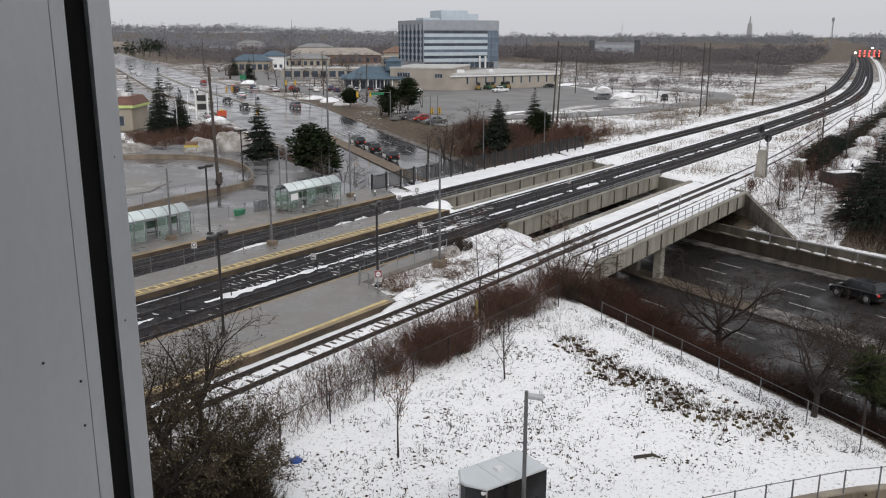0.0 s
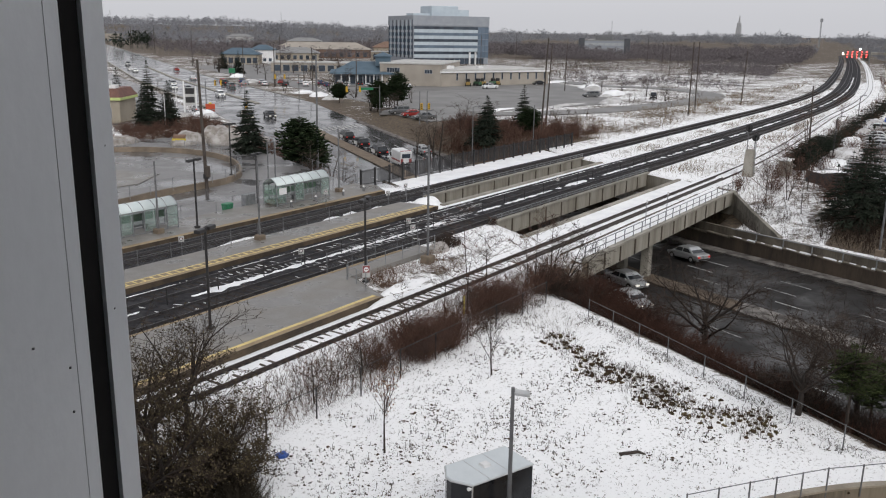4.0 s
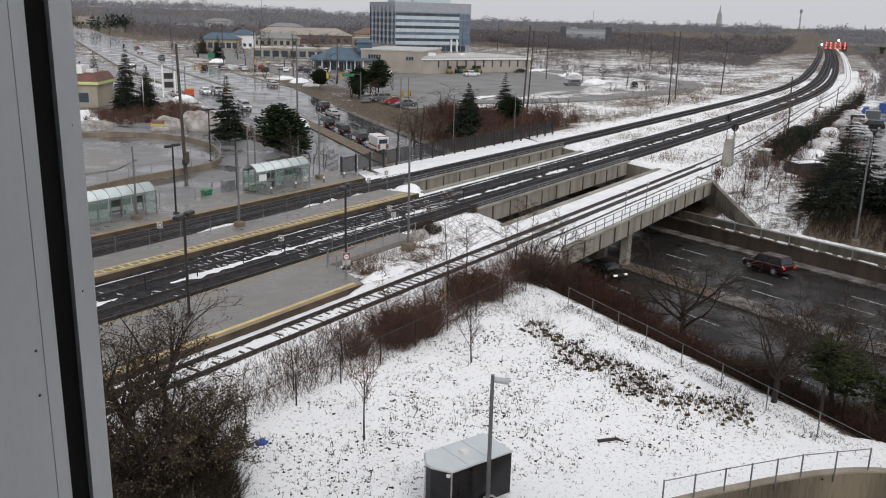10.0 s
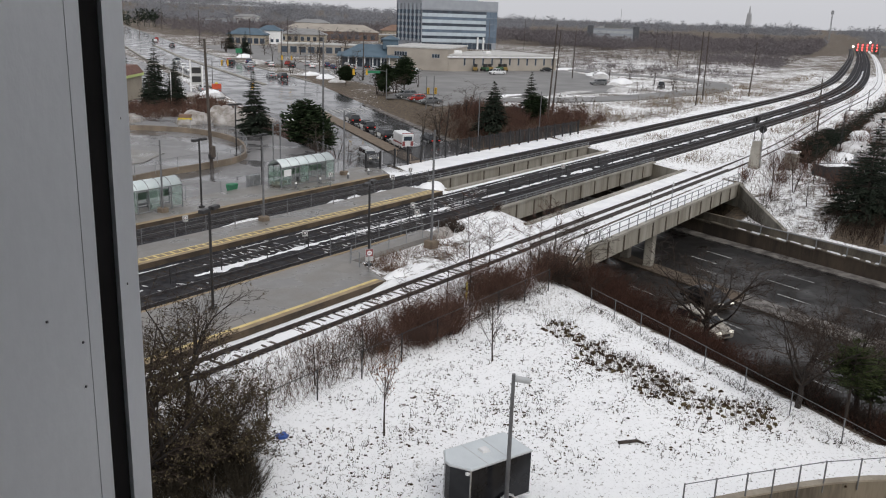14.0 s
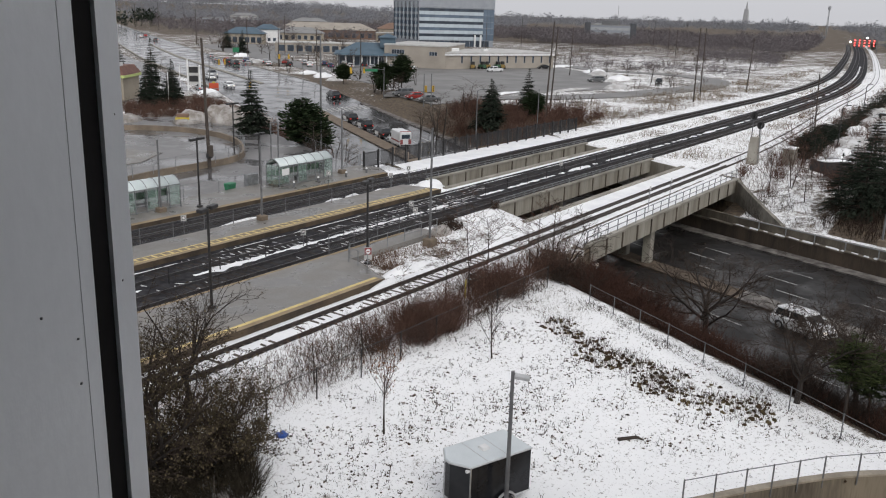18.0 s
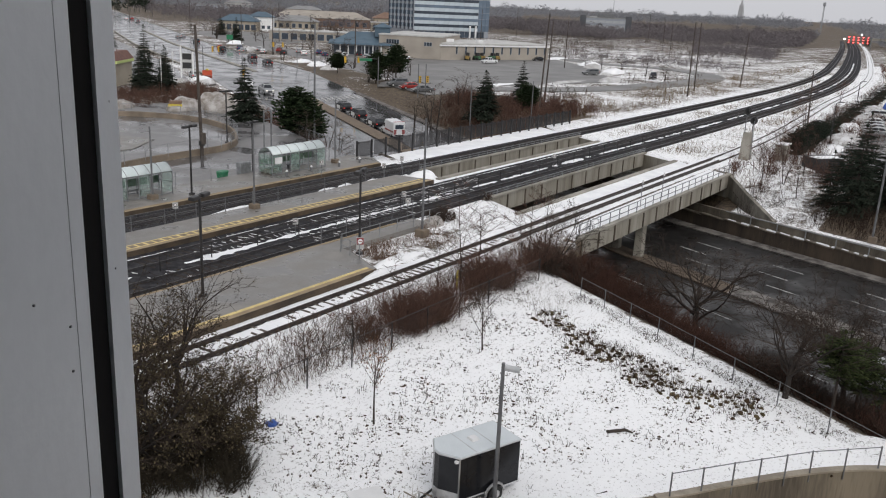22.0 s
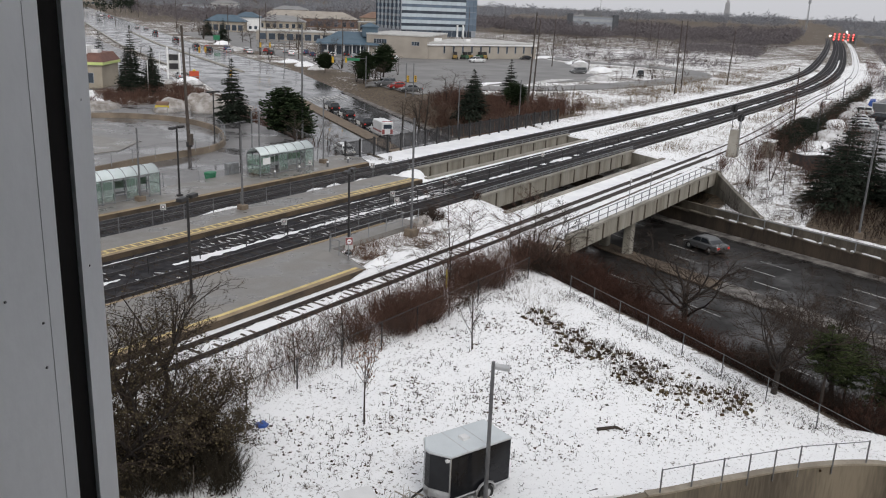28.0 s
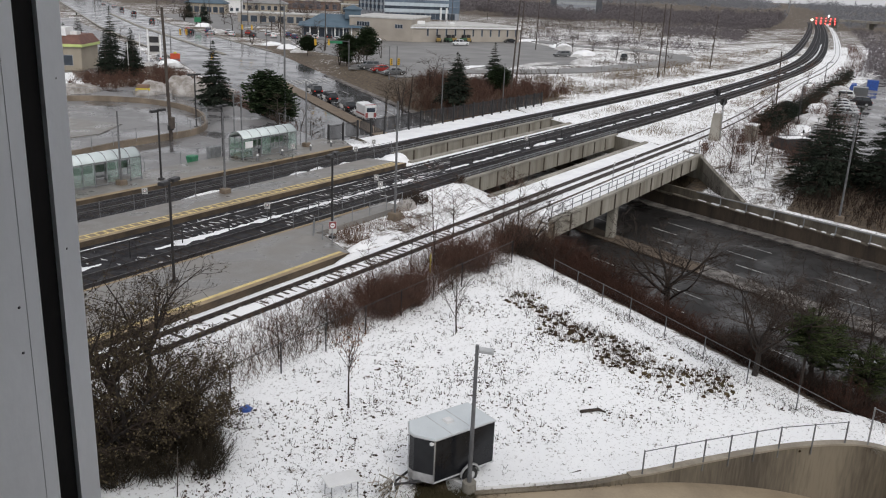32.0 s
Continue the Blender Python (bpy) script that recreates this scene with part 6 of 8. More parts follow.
brush("dead_weeds", box_spot(55, 68, 34.0, 40.2, lo=0.2), 130, (0.2, 0.8), REDTWIG, 18, "dead weeds at the end of the bridge", 4, 0.006)
shrubs("shrubs", box_spot(54.5, 58.5, 38.0, 40.3, lo=-0.5), 20, (0.6, 1.3), DARKTWIG, 38, "low dark shrubs at the walkway's end", 30, 8, 0.008)
shrubs("shrubs", box_spot(65.5, 68.5, 39.6, 40.5, lo=-0.6), 12, (0.7, 1.5), DARKTWIG, 73, "dark shrubs at the end of the main bridge", 30, 8, 0.009)
# north of the tracks
shrubs("shrubs", outer_spot, 135, (1.0, 2.7), REDTWIG, 19, "brown leafless shrubs between bus loop and road", 28, 7, 0.011)
shrubs("shrubs", box_spot(80, 110, 111, 129, lambda x, y: 40 < x - SKEW * (y - 40) < 62 and y > 104 + (110 - x) * 0.35, lo=-0.5, scale=0.1), 110, (0.9, 2.3), REDTWIG, 59, "dark red-brown hedge behind the heaped snow", 28, 7, 0.013)
shrubs("shrubs", box_spot(62, 122, 116, 142, lambda x, y: x - SKEW * (y - 40) < 60 and y > 113 + (x - 62) * 0.12 and y < 140 - abs(x - 95) * 0.1, lo=-0.1, scale=0.1), 70, (0.8, 2.2), REDTWIG, 53, "brown leafless hedge behind the heaped snow", 28, 6, 0.013)
brush("brush", box_spot(106, 142, 63.5, 92, lambda x, y: x - SKEW * (y - 40) > 97.5, lo=-0.35), 4200, (0.5, 1.6), REDTWIG, 20, "dark red-brown undergrowth beside the road", 8, 0.012)
shrubs("shrubs", box_spot(107, 141, 64, 91, lambda x, y: x - SKEW * (y - 40) > 99, lo=-0.4), 125, (1.4, 3.4), REDTWIG, 52, "dark red-brown thicket of round shrubs", 34, 8, 0.011)
brush("dead_grass", box_spot(125, 420, 58.5, 78, lambda x, y: y > 59.5 + bend(x) and x > 125, lo=-0.1, scale=0.08), 4200, (0.4, 1.2), WEED, 21, "tan dead grass beside the tracks", 2, 0.018)
brush("brush", box_spot(150, 520, 72, 240, lambda x, y: y > 78 + bend(x) and (x > 285 or y < 88), lo=0.05, scale=0.03), 3600, (0.5, 2.2), TWIG, 22, "scattered leafless scrub on waste ground", 4, 0.03)
brush("dead_grass", box_spot(108, 300, 48.4, 56, lambda x, y: 48.6 + bend(x) < y < 52.0 + bend(x) - 2 * smooth(140, 330, x), lo=0.05, scale=0.12), 1500, (0.25, 0.7), WEED, 24, "dead grass between the tracks", 2, 0.012)
brush("dead_grass", box_spot(106, 250, 33.5, 52, lambda x, y: siding(x) + 1.7 < y < 39.6 + bend(x), lo=0.0, scale=0.12), 1500, (0.25, 0.8), WEED, 25, "dead grass beside the siding", 2, 0.012)
# east of the road
brush("brush", box_spot(98, 190, 17, 36, lambda x, y: y < siding(x) - 3.2 and y > 13 + (x - 98) * 0.12, lo=0.0, scale=0.16), 1500, (0.6, 2.0), REDTWIG, 26, "brown leafless scrub beside the siding", 5, 0.012)
shrubs("shrubs", box_spot(98, 200, 17, 36, lambda x, y: y < siding(x) - 3.4 and y > 14 + (x - 98) * 0.12, lo=0.0, scale=0.12), 60, (1.0, 2.8), REDTWIG, 54, "brown leafless shrubs beside the siding", 24, 6, 0.011)
brush("brush", box_spot(120, 420, 22, 120, lambda x, y: siding(x) - 9 < y < siding(x) - 3.5, lo=-0.05, scale=0.1), 1300, (0.6, 1.7), REDTWIG, 27, "leafless scrub along the railway", 5, 0.02)
brush("brush", box_spot(88, 104, 10, 27, lambda x, y: 98.6 < x - SKEW * (y - 40) < 107 and y < 25, lo=0.0), 420, (0.4, 1.4), DARKTWIG, 60, "dark brush beside the wing wall", 5, 0.010)
# twig colour darkened to carry the shadow under the spruces
brush("brush", box_spot(76, 104, -16, 17, lambda x, y: x - SKEW * (y - 40) > 100.2, lo=-0.6), 5600, (0.5, 1.5), island("dark_umber_twigs", (0.014, 0.010, 0.008), (0.050, 0.032, 0.024)), 28, "brush under the spruces, darkened for their shade", 6, 0.012)


def tufts():
    """Dead stalks, clods of wet leaves and olive grass poking through the snow of the field."""
    g = random.Random(31)
    stalks, clods, grass = Mesh(), Mesh(), Mesh()

    def clod(m, x, y, z, r, rise):
        k = g.randint(6, 9)
        turn, long_ = g.uniform(0, 6.283), g.uniform(0.9, 1.5)
        rim = []
        for i in range(k):
            a = 6.283 * i / k
            u, v = r * long_ * g.uniform(0.5, 1.3) * math.cos(a), r * g.uniform(0.5, 1.3) * math.sin(a)
            rim.append((x + u * math.cos(turn) - v * math.sin(turn), y + u * math.sin(turn) + v * math.cos(turn), z - 0.03))
        mid = [(x + (p[0] - x) * g.uniform(0.35, 0.7), y + (p[1] - y) * g.uniform(0.35, 0.7), z + rise * g.uniform(0.4, 1.0)) for p in rim]
        m.add(rim + mid + [(x, y, z + rise)], [(i, (i + 1) % k, k + (i + 1) % k, k + i) for i in range(k)] + [(k + i, k + (i + 1) % k, 2 * k) for i in range(k)])

    def stalk(m, x, y, z, h, lean=0.3, r=0.012):
        a, t = g.uniform(0, 6.283), abs(g.gauss(0, lean))
        p = Vector((x, y, z - 0.03))
        mid = p + Vector((math.cos(a) * t, math.sin(a) * t, 1)).normalized() * h * 0.6
        q = mid + Vector((math.cos(a + 0.6) * (t + 0.3), math.sin(a + 0.6) * (t + 0.3), 0.8)).normalized() * h * 0.4
        m.tube(p, mid, r, r * 0.75, 3, False)
        m.tube(mid, q, r * 0.75, r * 0.5, 3, False)
        if h > 0.25 and g.random() < 0.6:
            b = g.uniform(0, 6.283)
            m.tube(mid, mid + Vector((math.cos(b), math.sin(b), g.uniform(0.1, 0.9))).normalized() * h * 0.35, r * 0.6, r * 0.4, 3, False)

    made = 0
    while made < 4700:
        x, y = g.uniform(17, 52), g.uniform(3, 25)
        s = x - SKEW * (y - 40)
        if s > 56.8 or (x - 28) * 0.655 + (y - 8.46) * 0.755 < 0.5 or (21.8 < x < 26.3 and 13.0 < y < 16.4):
            continue
        off = off_band(x, y)
        band = math.exp(-(off / (1.7 if (x - 40) + 0.4 * (y - 16) < 0 else 1.1)) ** 2)
        near = 0.16 + 0.34 * math.exp(-((x - 31) ** 2 / 40 + (y - 18) ** 2 / 14)) + 0.22 * math.exp(-((x - 22) ** 2 / 30 + (y - 19) ** 2 / 10))
        worn = noise.noise(Vector((x * 0.42, y * 0.42, 5))) + 0.6 * noise.noise(Vector((x * 1.3, y * 1.3, 2)))
        if worn * 0.75 + 0.74 * band + near < 0.40 + g.uniform(-0.38, 0.45):
            continue
        made += 1
        z = ground_z(s, y)
        kind = g.random()
        if band > 0.35:
            if kind < 0.34:
                clod(grass if g.random() < 0.2 + 0.5 * smooth(16, 10, y) else clods, x, y, z, g.uniform(0.05, 0.17), g.uniform(0.04, 0.12))
            for k in range(g.randint(1, 4)):
                stalk(stalks, x + g.gauss(0, 0.1), y + g.gauss(0, 0.1), z, g.uniform(0.08, 0.34))
        elif kind < 0.24:
            clod(clods, x, y, z, g.choice((0.03, 0.04, 0.05, 0.06, 0.10)), g.uniform(0.015, 0.05))
        elif kind < 0.86:
            h = g.choice((0.07, 0.1, 0.14, 0.2, 0.34)) * g.uniform(0.8, 1.2)
            for k in range(g.choice((1, 1, 1, 2, 3))):
                stalk(stalks, x + g.gauss(0, 0.07), y + g.gauss(0, 0.07), z, h * g.uniform(0.5, 1.0), 0.3)
            if g.random() < 0.5:
                clod(clods, x, y, z, g.uniform(0.03, 0.06), g.uniform(0.02, 0.05))
        else:
            for k in range(g.randint(2, 5)):
                stalk(grass, x + g.gauss(0, 0.08), y + g.gauss(0, 0.08), z, g.uniform(0.05, 0.13), 0.9, 0.007)
    for i in range(420):
        x, y = g.uniform(43, 48.5), g.uniform(20.5, 24.6)
        if x - SKEW * (y - 40) < 56.8:
            stalk(grass, x, y, ground_z(x - SKEW * (y - 40), y), g.uniform(0.2, 0.5), 0.12, 0.004)
    tagged(part("dead_tufts", stalks, island("dark_stalks", (0.022, 0.015, 0.011), (0.085, 0.058, 0.040))), "dark dead stalks poking through the snow", "dead weeds", kind="stuff")
    tagged(part("leaf_clods", clods, island("wet_leaf_clods", (0.020, 0.014, 0.009), (0.080, 0.052, 0.032))), "clods of wet dead leaves in the snow", "dead leaves", kind="stuff")
    tagged(part("dead_grass", grass, island("olive_dead_grass", (0.050, 0.040, 0.020), (0.15, 0.115, 0.062))), "olive dead grass poking through the snow", "dead grass", kind="stuff")


tufts()


def wall_spot(g):
    """Along the top of the low wall, and round the trailer's wheels."""
    if g.random() < 0.55:
        t = g.uniform(0, 1)
        return 22.6 + 5.4 * t + g.gauss(0, 0.14), 13.75 - 5.05 * t + g.gauss(0, 0.14) + 0.12
    return (22.3 + g.gauss(0, 0.5), 14.2 + g.gauss(0, 0.5)) if g.random() < 0.5 else (24.3 + g.gauss(0, 0.8), 13.1 + g.gauss(0, 0.35))


brush("dead_grass", wall_spot, 6200, (0.04, 0.16), island("damp_dead_grass", (0.035, 0.032, 0.016), (0.12, 0.10, 0.055)), 61, "damp brown grass along the low wall's edge", 2, 0.012, bow=0.8)
spreading_tree(18.9, 25.6, -0.28, 6.6, 101, "leafless tree with a thick leaning trunk and a few brown leaves", 0.16, 0.45, (-0.26, 0.36), 7, (6, 5, 4), (0.4, 1.6), 1600)
spreading_tree(20.0, 24.6, -0.28, 3.4, 102, "spreading leafless shrub with withered leaves", 0.15, 0.12, (0.05, 0), 8, (6, 4, 4), (0.5, 1.9), 2600)
spreading_tree(17.7, 24.6, -0.28, 4.4, 103, "dense leafless shrub with withered leaves", 0.18, 0.1, (0, 0), 8, (6, 4, 4), (0.4, 1.8), 3000)
spreading_tree(18.9, 23.7, -0.28, 3.0, 114, "dense leafless shrub with withered leaves", 0.14, 0.1, (0, 0), 8, (6, 5, 4), (0.3, 1.6), 3000)
spreading_tree(20.9, 24.9, -0.28, 2.3, 104, "low leafless shrub with withered leaves", 0.06, 0.1, (0, 0), 7, (6, 5, 4), (0.4, 1.8), 1500)
spreading_tree(22.1, 29.1, -0.28, 6.0, 105, "leafless tree beside the siding with upswept branches", 0.13, 0.30, (0, 0), 9, (6, 4, 3), (0.7, 2.4), 260)
spreading_tree(15.9, 26.4, -0.28, 7.6, 106, "leafless tree with clusters of brown leaves", 0.14, 0.2, (0, 0), 6, (6, 5, 4), (1.0, 2.6), 3400)
spreading_tree(16.4, 24.9, -0.28, 4.6, 115, "dense leafless shrub with withered leaves", 0.17, 0.1, (0, 0), 8, (6, 4, 4), (0.4, 1.7), 3000)
bare_tree(35.6, 21.5, 3.0, 0.5, 107, "slender leafless sapling in the snow", DARKTWIG, 1, (14, 3), 0.05, start=0.3, upright=0.8)
bare_tree(25.72, 20.7, 2.9, 0.5, 108, "slender leafless sapling with a rusty tip", REDTWIG, 1, (14, 4), 0.05, 260, start=0.45, upright=0.8, leaf_mat=island("rusty_leaves", (0.10, 0.045, 0.022), (0.30, 0.15, 0.075)))
spreading_tree(51.5, 15.2, -3.9, 7.9, 109, "dark spreading leafless tree on the bank", 0.2, 0.42, (0.06, 0.05), limbs=8, kids=(7, 6, 5))
spreading_tree(40.2, 7.4, -0.5, 5.4, 110, "tall spreading leafless tree on the bank", 0.13, 0.35, (0.05, 0.0), limbs=7, kids=(7, 6, 5), rise=(0.6, 1.8))
spreading_tree(45.5, 5.6, -2.6, 6.4, 111, "tall spreading leafless tree on the bank", 0.15, 0.3, limbs=7, kids=(8, 6, 5))
spreading_tree(46.8, 3.2, -2.4, 6.0, 112, "leafless tree on the bank above the road", 0.12, 0.25)
spreading_tree(43.8, -2.0, -2.4, 6.5, 113, "leafless tree on the bank above the road", 0.12, 0.25)
spreading_tree(52.8, 25.9, -0.5, 4.6, 116, "leafless tree on the bank by the bridge", 0.08, 0.2)
for i, (x, y, h) in enumerate(((43.4, 28.2, 6.0), (46.2, 28.6, 4.6), (50.0, 27.0, 4.6), (53.5, 27.6, 5.2), (48.2, 26.6, 3.8), (40.2, 27.6, 3.6), (56.5, 26.3, 4.2), (36.3, 27.4, 3.0), (31.5, 26.8, 2.6), (58.5, 26.0, 3.8), (27.5, 26.4, 2.4))):
    bare_tree(x, y, h, 0.75, 120 + i, "thin leafless tree in the brush beside the siding", TWIG if i % 2 else REDTWIG, 1 + (i % 3 == 0), (8, 5, 4), 0.05, start=0.25)
for i, (x, y, h) in enumerate(((99.5, 24.5, 6.0), (101.5, 22.6, 5.2), (106.0, 21.5, 6.5), (111.5, 25.0, 5.0), (97.0, 20.0, 4.0), (120.0, 26.8, 6.0), (132, 27.5, 5.5), (158, 33.0, 7.4), (148, 31, 4.5), (208, 37, 6))):
    bare_tree(x, y, h, 0.7, 140 + i, "thin leafless tree beside the siding", REDTWIG, 1 + (i % 2), (8, 5, 4), 0.06, start=0.2)
for i, (x, y, h, sp) in enumerate(((128, 172, 8, 1), (88, 88, 7, 0.9), (90, 82, 6, 0.9), (118, 84, 6, 1), (123, 88, 7, 1), (129, 86, 6.5, 1), (134, 84, 6, 1), (118, 83, 7.2, 1.1), (114, 82, 5.6, 1.0), (116.5, 86.5, 6.0, 1.0), (75.5, 72, 5, 0.8), (79, 70, 5, 0.8), (170, 128, 5, 1), (245, 112, 6, 1), (256, 110, 6, 1), (236, 94, 6, 1), (250, 120, 5, 1), (225, 84, 5, 1))):
    bare_tree(x, y, h, sp, 160 + i, "leafless spreading tree beside the road", TWIG, 2, (6, 5, 4), 0.1)
# conifers
for i, (x, y, h, r) in enumerate(((95.6, 16.6, 5.8, 1.8), (92.6, 13.6, 9.4, 2.9), (96.4, 11.6, 8.0, 2.7), (94.5, 8.2, 7.8, 3.0), (101.5, 14.6, 8.6, 3.0), (103.0, 9.0, 9.0, 3.2), (90.5, 5.0, 8.0, 3.0), (98.5, 3.5, 9.0, 3.2), (106, 17.0, 5.0, 2.2), (87.5, 0.5, 8.5, 3.0))):
    conifer(x, y, h, r, 200 + i, "dark green spruce behind the retaining wall", NEEDLE, layers=int(h * 3.0), leaf=0.7)
for i in range(30):
    x = 116.5 + 2.6 * i + 0.055 * i * i
    conifer(x, 25.0 + 0.062 * (x - 116), 3.0 + 0.9 * random.Random(i).random() + (0.5 if i < 6 else 0), 1.7, 220 + i, "low dark conifer in a hedge by the car park", NEEDLE, layers=11, leaf=0.75, pine=i < 8, low=0.12)
for i, (x, y, h, r, pine) in enumerate(((95.6, 130.2, 11.8, 2.7, 0), (92, 127, 8.0, 2.2, 0), (104.5, 136.5, 7.8, 2.4, 0), (97.4, 126.8, 8.0, 2.0, 0), (83.9, 92.1, 9.0, 3.1, 0), (80.5, 78.7, 7.4, 3.0, 1), (84.8, 80.6, 6.2, 2.6, 1), (121.3, 75.7, 8.4, 3.4, 0), (125.5, 78, 6.6, 2.8, 0), (132.2, 74.9, 8.6, 2.5, 0), (129, 72, 5.2, 2.2, 1), (154.7, 120.5, 8.6, 2.8, 1), (151.0, 123, 7.0, 2.6, 1), (159.4, 142.2, 5, 2.4, 1), (147, 120, 4, 1.8, 1), (112, 163, 9, 2.4, 0), (100, 150, 8, 2.2, 0), (235, 262, 9, 3, 0), (260, 300, 9, 3, 0), (170, 290, 11, 4, 0), (215, 400, 16, 6, 0), (230, 395, 14, 6, 1), (245, 402, 14, 6, 1))):
    conifer(x, y, h, r, 240 + i, "bushy green pine standing in brush" if pine else "dark green spruce standing in snow", PINE if pine else NEEDLE, layers=int(h * (3.4 if h < 12 else 1.6)), pine=bool(pine))
for i, (x, y, h) in enumerate(((40.5, 5.3, 4.3), (42.6, 4.6, 4.6), (41.8, 2.6, 4.2))):
    conifer(x, y, h, 1.45, 280 + i, "scruffy green pine on the bank by the road", BANKPINE, layers=9, pine=True, leaf=0.5, low=0.42)


def far_woods(name, spot, n, size, material, seed, label, lift=0.0, spread=0.5, boughs=42, clear=True):
    """Distant bare trees, each a loose crown of small twig clumps on a thin trunk."""
    g = random.Random(seed)
    m = Mesh()
    made = 0
    while made < n:
        x, y = spot(g)
        s = x - SKEW * (y - 40) - road_shift(y)
        made += 1
        if clear and 40 < s < 120 and y > 60 or siding(x) - 10 < y < 75 + bend(x):
            continue
        if noise.noise(Vector((x * 0.013, y * 0.013, seed))) + g.uniform(-0.25, 0.25) < -0.3:
            continue
        h = g.uniform(*size) * g.uniform(0.6, 1.1) * (0.8 + 0.5 * noise.noise(Vector((x * 0.012, y * 0.012, 1))))
        z = ground_z(x - SKEW * (y - 40), y) + lift
        m.add([(x - 0.012 * h, y, z - 0.3), (x + 0.012 * h, y, z - 0.3), (x, y, z + h * 0.6)], [(0, 1, 2)])
        for b in range(boughs):
            a, t, k = g.uniform(0, 6.283), g.uniform(0, 1), g.uniform(-0.75, 1)
            q = math.sqrt(1 - k * k) * (0.35 + 0.65 * t) * h * (0.28 + 0.25 * spread)
            cx, cy, cz = x + math.cos(a) * q, y + math.sin(a) * q, z + h * (0.58 + 0.40 * k * (0.5 + 0.5 * t))
            w = h * g.uniform(0.035, 0.085)
            ux, uy, uz = g.gauss(0, w), g.gauss(0, w), g.gauss(0, w)
            vx, vy, vz = g.gauss(0, w * 0.4), g.gauss(0, w * 0.4), g.gauss(0, w * 0.7)
            m.add([(cx - ux, cy - uy, cz - uz), (cx + vx, cy + vy, cz + vz), (cx + ux, cy + uy, cz + uz)], [(0, 1, 2)])
    tagged(part(name, m, material), label, "woods", kind="stuff")


def polar(r0, r1, a0, a1):
    """Places by distance and by bearing from the x axis, in degrees."""
    def spot(g):
        a = radians(g.uniform(a0, a1))
        r = r0 + (r1 - r0) * g.random() ** 1.3 + 0.16 * r0 * noise.noise(Vector((a * 22, r0, 0)))
        return r * math.cos(a), r * math.sin(a)
    return spot


g_ = random.Random(9)
for i in range(26):
    r_, a_ = g_.uniform(290, 440), radians(g_.uniform(41.5, 50))
    x, y = r_ * math.cos(a_), r_ * math.sin(a_)
    bare_tree(x, y, g_.uniform(5, 9), 1.0, 400 + i, "dark leafless tree before the shops", TWIG, 2, (6, 5, 5), 0.14)
far_woods("evergreens", polar(720, 800, 53.2, 56.6), 60, (10, 17), NEEDLE, 74, "stand of dark evergreens beside the far avenue", 0, 0.4, 60, False)
far_woods("woods", polar(1050, 1500, 30, 66), 5200, (8, 16), FARWOOD_HAZED, 41, "leafless woods on the far rise, haze-greyed in colour", 0)
far_woods("woods", polar(1500, 2300, 0, 66), 6800, (12, 24), FARWOOD_HAZED, 42, "leafless woods on the horizon, haze-greyed in colour", 0)
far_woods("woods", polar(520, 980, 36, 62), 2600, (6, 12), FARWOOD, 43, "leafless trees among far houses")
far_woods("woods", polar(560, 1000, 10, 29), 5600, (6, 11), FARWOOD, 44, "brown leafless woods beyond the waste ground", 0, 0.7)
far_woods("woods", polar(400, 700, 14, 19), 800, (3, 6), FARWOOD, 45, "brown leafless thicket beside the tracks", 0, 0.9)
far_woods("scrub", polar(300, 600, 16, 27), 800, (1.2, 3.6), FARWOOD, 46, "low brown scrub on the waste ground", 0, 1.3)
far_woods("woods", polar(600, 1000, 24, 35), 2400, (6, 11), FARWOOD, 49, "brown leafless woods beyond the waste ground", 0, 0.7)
far_woods("woods", polar(700, 1500, -2, 12), 2600, (6, 13), FARWOOD_HAZED, 47, "leafless woods past the end of the line, haze-greyed in colour")
far_woods("scrub", polar(230, 640, 4.0, 9), 1500, (2.5, 6), FARWOOD, 48, "brown scrub along the outside of the curve", 0, 0.9)
g_ = random.Random(5)
for i in range(34):
    r_, a_ = g_.uniform(190, 420), radians(g_.uniform(36, 53))
    x, y = r_ * math.cos(a_), r_ * math.sin(a_)
    s_ = x - SKEW * (y - 40) - road_shift(y)
    if 60 < s_ < 100 or (x > 150 and y < 150 and s_ < 190):
        continue
    bare_tree(x, y, g_.uniform(4, 8), 0.9, 300 + i, "leafless street tree among the shops", TWIG, 2, (6, 5, 4), 0.12)
for i, (x, y) in enumerate(((152, 121), (156, 126), (161, 131), (166, 138), (172, 148), (178, 158), (148, 116), (184, 168))):
    bare_tree(x, y, g_.uniform(3, 5.5), 1.0, 340 + i, "leafless street tree on the grass verge", TWIG, 3, (6, 5, 4), 0.1)


# ---- buildings ----
BEIGE = mat("beige_render", (0.36, 0.325, 0.28), (0.29, 0.26, 0.225), 0.2, 0.85, bump=0.05, local=True)
CREAM = mat("cream_render", (0.37, 0.325, 0.26), (0.30, 0.265, 0.21), 0.3, 0.85, bump=0.05, local=True)
BROWNBRICK = mat("brown_brick", (0.22, 0.14, 0.10), (0.16, 0.10, 0.075), 0.6, 0.9, bump=0.2, local=True)
DARKGLASS = mat("dark_window_glass", (0.035, 0.045, 0.06), (0.05, 0.065, 0.085), 0.4, 0.12, bump=0, local=True, var=0.35)
BLUEGLASS = mat("blue_grey_glass", (0.13, 0.17, 0.22), (0.10, 0.135, 0.18), 0.3, 0.15, bump=0, local=True, var=0.15)
PALEGLASS = mat("pale_blue_panel", (0.46, 0.52, 0.56), (0.40, 0.46, 0.51), 0.3, 0.25, bump=0, local=True, var=0.06)
